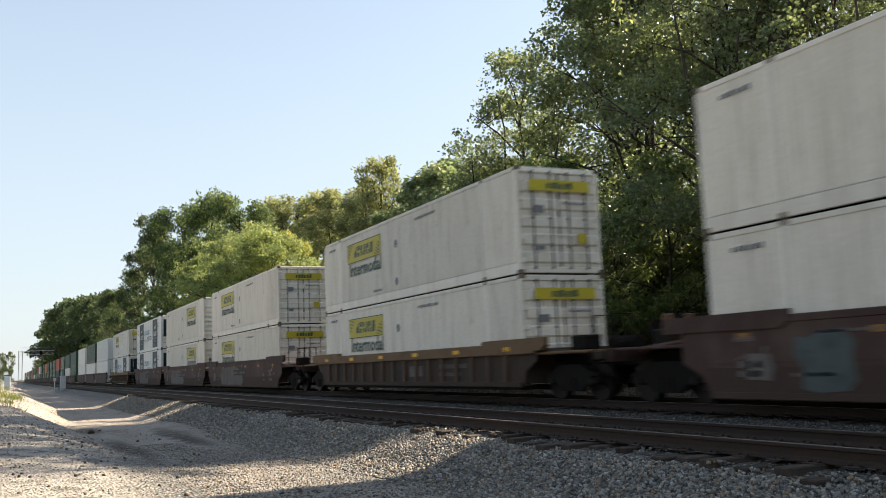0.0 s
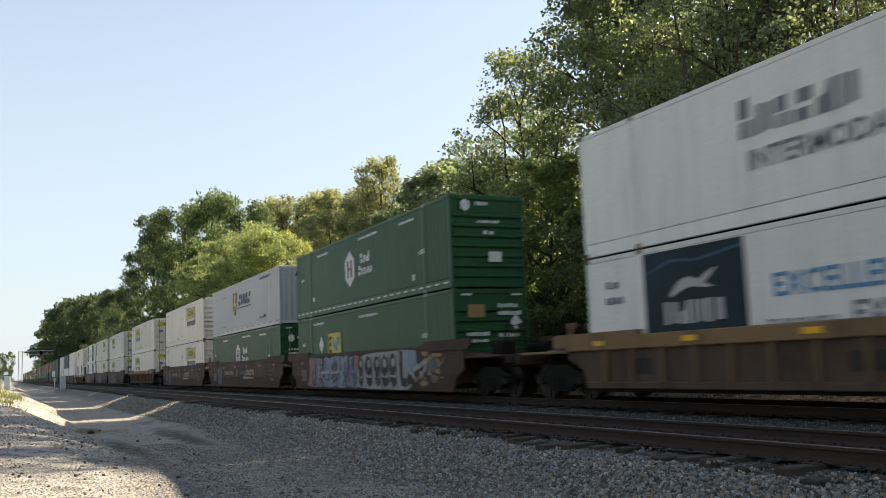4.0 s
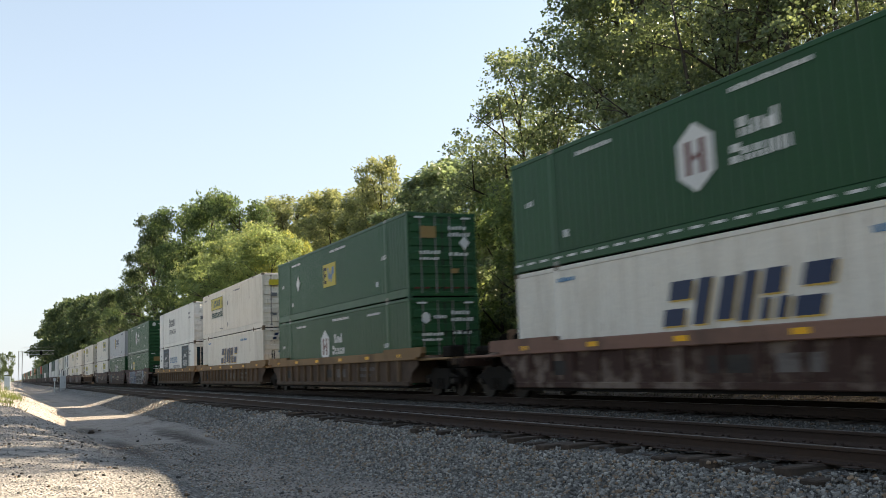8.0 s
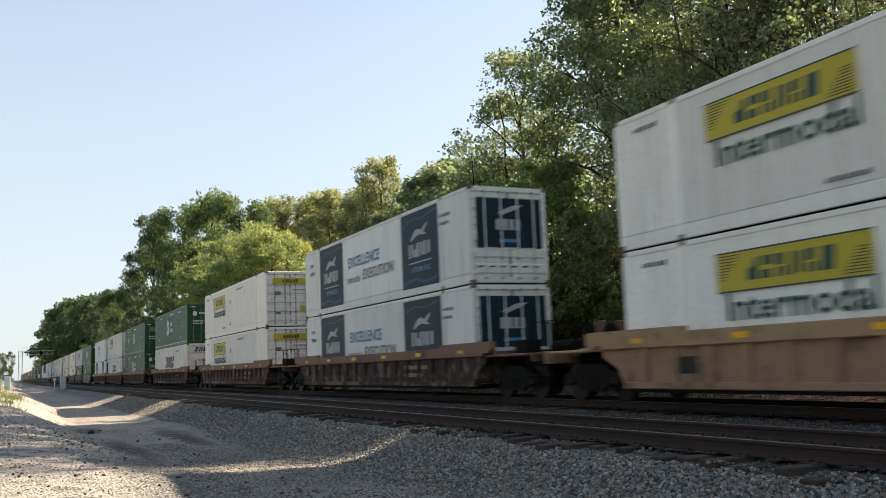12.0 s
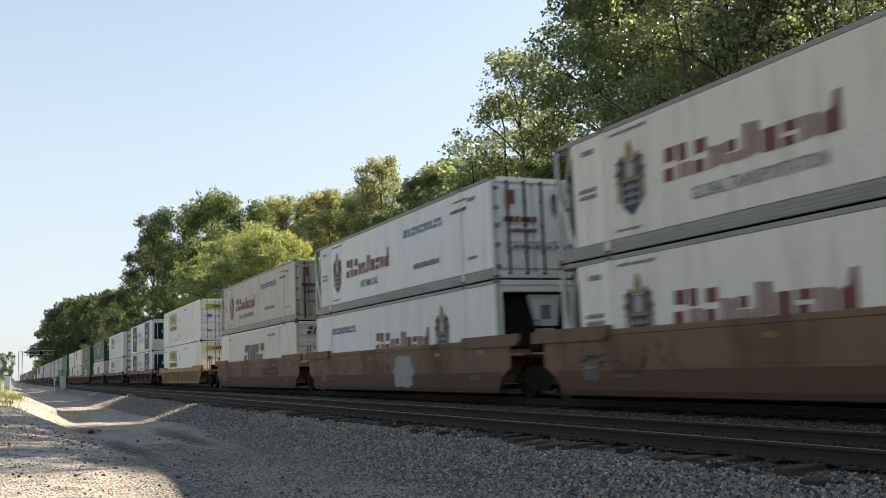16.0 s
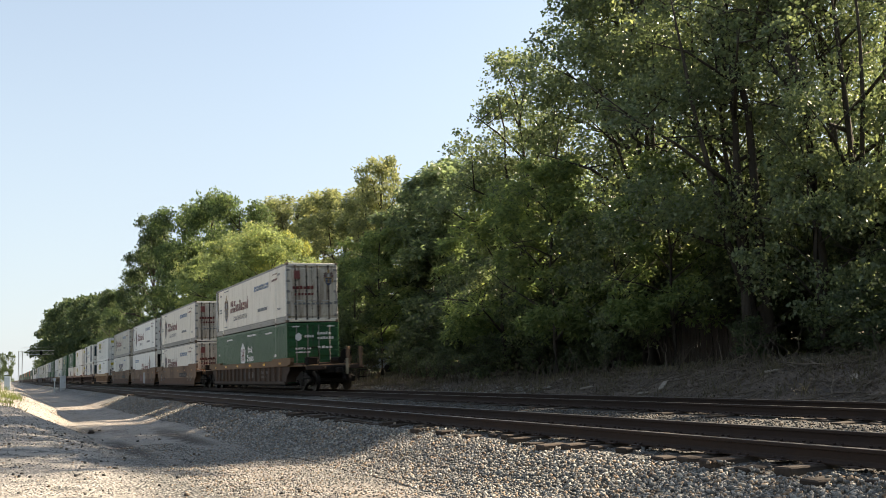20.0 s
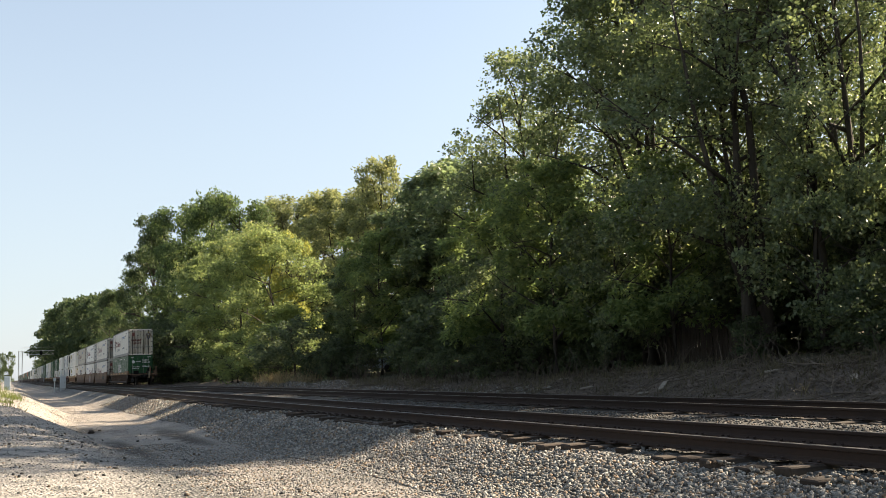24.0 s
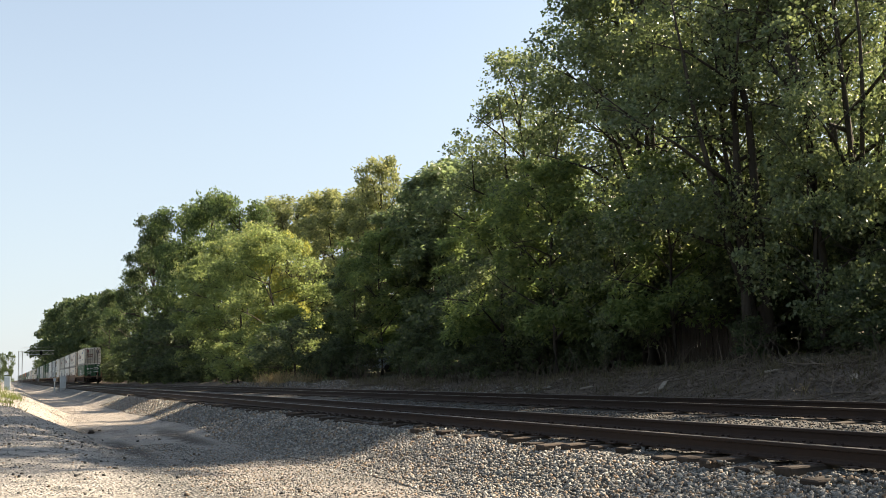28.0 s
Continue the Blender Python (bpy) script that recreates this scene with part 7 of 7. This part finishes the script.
plank_fence(22.6, 22.6, 29.0)


def parked_car(x, y):
    c = thing("parked_car", "pale blue parked car glimpsed through the bushes", "car")
    c.matrix_basis = pose(x, y, float(ground_height(x, y)), 0, 0, 68)
    body = [(-2.2, 0.35), (2.15, 0.35), (2.25, 0.6), (2.1, 0.85), (1.1, 0.98), (-1.9, 1.0), (-2.2, 0.85)]
    part("body", Geo().prism(body, "x", -0.87, 0.87), "car_paint", c)
    part("cabin", Geo().prism([(-1.75, 0.99), (1.05, 0.97), (0.35, 1.42), (-1.2, 1.45)], "x", -0.74, 0.74), "car_paint", c)
    part("windscreen", Geo().prism([(0.98, 1.0), (1.04, 1.0), (0.42, 1.39), (0.36, 1.39)], "x", -0.7, 0.7), "dark_glass", c)
    for sx in (-0.745, 0.735):
        part("side_window", Geo().prism([(-1.55, 1.04), (0.8, 1.03), (0.3, 1.37), (-1.1, 1.39)], "x", sx, sx + 0.012), "dark_glass", c)
    for sy in (-1.35, 1.35):
        for sx in (-0.88, 0.68):
            part("wheel", Geo().wheel_disc(sx, sx + 0.2, sy, 0.32, 0.32, 16), "rubber", c)
    for sx in (-0.7, 0.45):
        part("headlight", Geo().box(sx, sx + 0.25, 2.12, 2.22, 0.62, 0.76, 0.03), "lettering_white", c)


parked_car(24.5, 64.0)


def shed(x, y):
    c = thing("shed", "pale shed with a low roof behind the trees", "shed")
    c.matrix_basis = pose(x, y, float(ground_height(x, y)), 0, 0, 10)
    for k in range(10):
        part("siding_board", Geo().box(-2.0, 2.0, -1.53, -1.5, 0.21 * k, 0.21 * k + 0.2, 0.004), "shed", c)
        part("siding_board", Geo().box(-2.03, -2.0, -1.5, 1.5, 0.21 * k, 0.21 * k + 0.2, 0.004), "shed", c)
    part("frame", Geo().box(-1.98, 1.98, -1.48, 1.5, 0, 2.1), "fence_wood", c)
    part("roof", Geo().prism([(-1.8, 2.05), (1.8, 2.05), (0, 2.9)], "x", -2.2, 2.2), "shed", c)


shed(29.5, 37.0)
marker_post(19.0, 61.7, 1.6)


blades("dry_brush", "dry_grass", [(17.6 + rng.uniform(-0.5, 0.9), 62 + rng.uniform(-6, 6), 0) for _ in range(22)], 60, 0.95, 14, "pale dry brush stems above the gravel heap", "dry brush", 0.6)

blades("bank_weeds", "bank_weed", [(16.3 + rng.random() ** 0.8 * 3.2, 11 + rng.random() ** 1.3 * 45, 0) for _ in range(240)], 26, 0.34, 21, "brown and dull green weeds on the littered bank", "weeds", 0.22)

# ---- dead branches on the bank ----


def branch(x, y, length, turn, seed):
    r = random.Random(seed)
    g = Geo()
    pts, h = [], 0.0
    for k in range(5):
        pts.append((k / 4 * length, r.uniform(-0.06, 0.06) * length, 0.05 + r.uniform(0.0, 0.12) * length * (k / 4)))
    g.tube(pts, [0.022, 0.019, 0.015, 0.01, 0.005], 5)
    for k in range(5):
        b = Vector(pts[1 + k % 3])
        g.tube([tuple(b), tuple(b + Vector((r.uniform(0.1, 0.5), r.uniform(-0.4, 0.4), r.uniform(0.05, 0.35))) * length * 0.45)], [0.012, 0.004], 4)
    ob = new("dead_branch", g.mesh("dead_branch"))
    ob.data.materials.append(M["twig"])
    z = float(ground_height(x, y))
    slope = math.degrees(math.atan2(float(ground_height(x + 0.3, y)) - z, 0.3))
    ob.matrix_basis = pose(x, y, z, 0, -slope, 0) @ pose(0, 0, 0, 0, 0, turn)
    return tagged(ob, "dry grey fallen branch lying on the bank", "branch", "branches on the bank")


rng = random.Random(17)
for k in range(120):
    branch(16.2 + rng.random() ** 0.8 * 2.6, 12.5 + rng.random() ** 1.4 * 38, rng.uniform(0.5, 1.9), rng.uniform(0, 360), k)


for k in range(70):
    branch(16.3 + rng.random() * 2.2, 12.5 + rng.random() ** 1.2 * 12, rng.uniform(0.3, 1.1), rng.uniform(0, 360), 300 + k)
for x, y, length, turn in ((18.9, 39.2, 2.6, 160), (18.7, 40.4, 2.2, 200), (18.8, 41.2, 2.9, 120), (18.5, 40.0, 1.8, 240), (18.4, 22.0, 2.2, 100), (17.8, 16.4, 2.0, 70), (18.0, 15.2, 1.7, 130)):
    branch(x, y, length, turn, int(y * 50))


def thicket(x, y, tall, count, seed):
    """A clump of thin, mostly bare stems that rise and arch from the bank."""
    r = random.Random(seed)
    t = thing("brush_thicket", "thicket of thin bare brown stems on the bank", "brush", "thickets on the bank")
    t.matrix_basis = pose(x, y, float(ground_height(x, y)) - 0.05)
    for k in range(count):
        a, out, h = r.uniform(0, 6.283), r.uniform(0.05, 0.9), tall * r.uniform(0.3, 1.0)
        rx, ry = r.gauss(0, 0.3), r.gauss(0, 0.9)
        path = [(rx, ry, -0.1)]
        for i in range(1, 6):
            f = i / 5
            path.append((rx + math.cos(a) * out * h * f ** 1.4 + r.uniform(-0.06, 0.06), ry + math.sin(a) * out * h * f ** 1.4 + r.uniform(-0.06, 0.06), h * (f - 0.3 * out * f ** 3)))
        g = Geo().tube(path, [r.uniform(0.6, 1.0) * q for q in (0.022, 0.019, 0.015, 0.011, 0.007, 0.003)], 5)
        part("stem", g, "brush_stem", t)
    return t


for k in range(16):
    thicket(18.9 + rng.uniform(-0.4, 0.5), 13.5 + k * 2.05 + rng.uniform(-0.6, 0.6), rng.uniform(0.8, 2.0), rng.randrange(12, 20), 700 + k)
for k in range(9):
    thicket(18.6 + rng.uniform(-0.3, 0.9), 47.5 + k * 2.4 + rng.uniform(-0.6, 0.6), rng.uniform(1.8, 3.6), rng.randrange(10, 16), 800 + k)


def scrap_board(x, y, length, turn, tip):
    """A short weathered length of board."""
    z = float(ground_height(x, y))
    slope = math.degrees(math.atan2(float(ground_height(x + 0.3, y)) - z, 0.3))
    ob = new("scrap_board", Geo().prism([(-0.07, -length / 2), (0.075, -length / 2 + 0.03), (0.065, length / 2), (-0.04, length / 2 + 0.05), (-0.075, length / 2 - 0.06)], "z", 0.0, 0.035).mesh("scrap_board"))
    ob.data.materials.append(M["twig_pale"])
    ob.matrix_basis = pose(x, y, z + 0.03, 0, -slope, 0) @ pose(0, 0, 0, tip, 0, turn)
    return tagged(ob, "weathered grey scrap of board on the bank", "board", "scrap boards on the bank")


for x, y, length, turn, tip in ((16.9, 20.9, 0.6, -60, 4), (16.5, 21.3, 0.3, 20, 6), (17.6, 17.4, 0.45, 80, 5), (17.2, 14.6, 0.35, 130, 8), (16.8, 24.6, 0.4, 40, 3), (17.9, 27.5, 0.5, 100, 5)):
    scrap_board(x, y, length, turn, tip)


def litter():
    """Loose twigs and stems, too many to count."""
    r = np.random.RandomState(9)
    n = 14000
    x, y = 15.9 + r.rand(n) ** 0.9 * 3.0, 11 + r.rand(n) ** 1.3 * 52
    z = ground_height(x, y) + 0.012
    a, l = r.uniform(0, 6.283, n), r.uniform(0.05, 0.26, n)
    way = np.stack([np.cos(a) * l, np.sin(a) * l, r.uniform(-0.02, 0.35, n) * l], -1)
    side = np.stack([-np.sin(a), np.cos(a), np.zeros(n)], -1) * r.uniform(0.002, 0.006, (n, 1))
    up = np.array([0, 0, 0.012])
    c = np.stack([x, y, z], -1)
    v = np.stack([c - side, c + side, c + up, c + way - side * 0.5, c + way + side * 0.5, c + way + up * 0.5], 1).reshape(-1, 3)
    q = (np.arange(n)[:, None] * 6 + np.array([[0, 1, 4, 3, 1, 2, 5, 4, 2, 0, 3, 5]])).ravel()
    return tagged(new("twig_litter", quick_mesh("twig_litter", v, 4, q, "twig")), "dry twigs and stems littering the bank", "twigs", kind="stuff")


litter()
r = np.random.RandomState(19)
n = 15000
lx, ly = 15.8 + r.rand(n) ** 0.8 * 3.6, 11 + r.rand(n) ** 1.3 * 52
fallen = np.stack([lx, ly, ground_height(lx, ly) + r.uniform(0.005, 0.03, n)], -1)
tagged(new("leaf_litter", leaf_mesh("leaf_litter", fallen, np.full(n, 0.02), 1, 0.07, 5, "fallen_leaf", 0.0, 0.6)), "brown and pale dead leaves covering the bank", "leaves", kind="stuff")

# ---- ballast stones and ties ----


def stones(name, label, spots, sizes, seed, material="stone"):
    """Angular stones: eight-cornered lumps, squashed and turned at random."""
    r = np.random.RandomState(seed)
    base = np.array([(x, y, z) for z in (-0.62, 0.62) for y in (-0.62, 0.62) for x in (-0.62, 0.62)])
    tri = np.array([(0, 2, 3), (0, 3, 1), (4, 5, 7), (4, 7, 6), (0, 1, 5), (0, 5, 4), (2, 6, 7), (2, 7, 3), (0, 4, 6), (0, 6, 2), (1, 3, 7), (1, 7, 5)])
    n = len(spots)
    k = len(base)
    lump = base[None] * r.uniform(0.5, 1.3, (n, k, 3))
    lump = lump * r.uniform(0.55, 1.1, (n, 1, 3))
    a, b = r.uniform(0, 6.283, n), r.uniform(0, 3.1416, n)
    ca, sa, cb, sb = np.cos(a), np.sin(a), np.cos(b), np.sin(b)
    rot = np.zeros((n, 3, 3))
    rot[:, 0, 0], rot[:, 0, 1], rot[:, 1, 0], rot[:, 1, 1], rot[:, 2, 2] = ca, -sa, sa, ca, 1
    tip = np.zeros((n, 3, 3))
    tip[:, 1, 1], tip[:, 1, 2], tip[:, 2, 1], tip[:, 2, 2], tip[:, 0, 0] = cb, -sb, sb, cb, 1
    v = np.einsum("nij,nkj->nki", rot @ tip, lump) * np.asarray(sizes)[:, None, None] + np.asarray(spots)[:, None, :]
    idx = (np.arange(n)[:, None, None] * k + tri[None]).ravel()
    return tagged(new(name, quick_mesh(name, v.reshape(-1, 3), 3, idx, material)), label, "gravel", kind="stuff")


r = np.random.RandomState(12)


def scatter(n, x0, x1, y0, y1, lift, power=1.0):
    x, y = r.uniform(x0, x1, n), y0 + (y1 - y0) * r.rand(n) ** power
    worn = (np.abs(x - 4.6) < 0.5) & (np.abs(y - 27.5) < 5.5) | (np.abs(x - 2.7) < 0.5) & (np.abs(y - 25.0) < 6.5)
    keep = ~(worn & (r.rand(n) < 0.8))
    x, y = x[keep], y[keep]
    return np.stack([x, y, ground_height(x, y) + lift], -1)


bed = np.concatenate([scatter(26000, 5.2, 7.1, 4.5, 27, 0.008, 1.3), scatter(13000, 2.6, 5.4, 8, 25, 0.0, 1.2), scatter(7000, 5.4, 7.1, 25, 62, 0.012)])
spill = np.stack([6.95 + r.rand(2600) * 0.62, 4.5 + 22 * r.rand(2600) ** 1.2, r.uniform(-0.25, -0.19, 2600)], -1)
spill = spill[wave(spill[:, 0] * 3, spill[:, 1] * 2.2, 9) > 0.45]
bed = np.concatenate([bed, spill])
crib = np.concatenate([scatter(9000, 7.0, 9.8, 4.5, 30, -0.005, 1.2), scatter(5500, 9.8, 12.0, 6, 34, 0.008), scatter(3000, 12.0, 14.7, 8, 34, -0.005), scatter(2500, 14.5, 16.0, 9, 40, 0.01)])
stones("ballast_stones", "grey angular ballast stones along the track", bed, r.uniform(0.019, 0.043, len(bed)) * (1 + 0.2 * (bed[:, 1] > 25)) * np.where(bed[:, 0] < 5.2, 0.7, 1.0), 3)
stones("fouled_ballast", "grimy ballast between the rails and tracks, darkened further for shade", crib, r.uniform(0.018, 0.04, len(crib)), 6, "stone_fouled_shaded")
lot = np.concatenate([scatter(8000, -1.5, 3.2, 10, 30, -0.006, 1.3), scatter(6000, -0.5, 6.0, 18, 62, -0.004), scatter(9000, -3.5, 2.4, 22, 66, 0.0)])
cobbles = scatter(230, -4.0, 4.0, 12.5, 30, 0.008, 1.2)
stones("loose_stones", "scattered larger dark stones on the dirt lot", cobbles, r.uniform(0.022, 0.055, len(cobbles)), 8, "stone_fouled_shaded")
stones("lot_gravel", "coarse pale gravel strewn over the dirt lot", lot, r.uniform(0.010, 0.03, len(lot)) * r.choice([0.6, 1.0, 1.3], len(lot)), 4)
heap = np.stack([r.normal(16.5, 0.45, 5000), r.uniform(27, 76, 5000), np.zeros(5000)], -1)
heap[:, 2] = ground_height(heap[:, 0], heap[:, 1]) + 0.02
stones("gravel_windrow", "long heap of grey gravel at the foot of the bank", heap, r.uniform(0.025, 0.06, 5000), 5)

tie_shape = Geo().box(-1.3, 1.3, -0.115, 0.115, -0.18, 0.0, 0.015).mesh("tie")
tie_shape.materials.append(M["tie"])
plate_shape = Geo().box(-0.17, 0.17, -0.1, 0.1, 0.0, 0.014, 0.004)
for sx, sy in ((-0.095, -0.06), (0.095, 0.06), (-0.095, 0.06), (0.095, -0.06)):
    plate_shape.box(sx - 0.02, sx + 0.02, sy - 0.018, sy + 0.018, 0.014, 0.04, 0.008)
plate_shape = plate_shape.mesh("tie_plate")
plate_shape.materials.append(M["rail_side"])
rt = random.Random(4)
for t, cx in ((near_track, NEAR_TRACK), (far_track, FAR_TRACK)):
    y = 3.0 if cx < 10 else 7.0
    stop = 62 if cx < 10 else 60
    while y < stop:
        part("tie", tie_shape, "tie", t, "", pose(cx + rt.choice((-0.16, -0.06, 0.0, 0.1, 0.18)) + rt.uniform(-0.05, 0.05), y, -RAIL - 0.003 + rt.choice((0.0, -0.01, -0.03, -0.05)), rt.uniform(-2, 2), rt.uniform(-0.8, 0.8), rt.uniform(-3.0, 3.0)))
        if y < 26:
            for side in (-0.755, 0.755):
                part("tie_plate", plate_shape, "rail_side", t, "", pose(cx + side, y, -RAIL - 0.004))
        y += 0.5 + rt.uniform(-0.03, 0.03)
    g = Geo()
    while y < 320:
        g.box(cx - 1.3, cx + 1.3, y - 0.115, y + 0.115, -RAIL - 0.1, -RAIL - 0.003)
        y += 0.5
    tagged(part("far_ties", g, "tie", t, "row of wooden ties running into the distance"), kind="stuff")


def rock(x, y, size, seed):
    r = random.Random(seed)
    bm = bmesh.new()
    bmesh.ops.create_icosphere(bm, subdivisions=2, radius=size)
    for v in bm.verts:
        v.co *= 0.75 + 0.4 * noise.noise(v.co * 5 / size * 0.4 + Vector((seed, 0, 0)))
        v.co.z *= 0.7
    me = bpy.data.meshes.new("rock")
    bm.to_mesh(me)
    bm.free()
    me.materials.append(M["tie"])
    ob = new("rock", me)
    ob.matrix_basis = pose(x, y, float(ground_height(x, y)) + size * 0.3, 0, 0, r.uniform(0, 360))
    return tagged(ob, "dark brown rock lying on the dirt road", "rock")


rock(2.5, 31.8, 0.14, 2)
rock(2.9, 33.5, 0.06, 3)

motions()
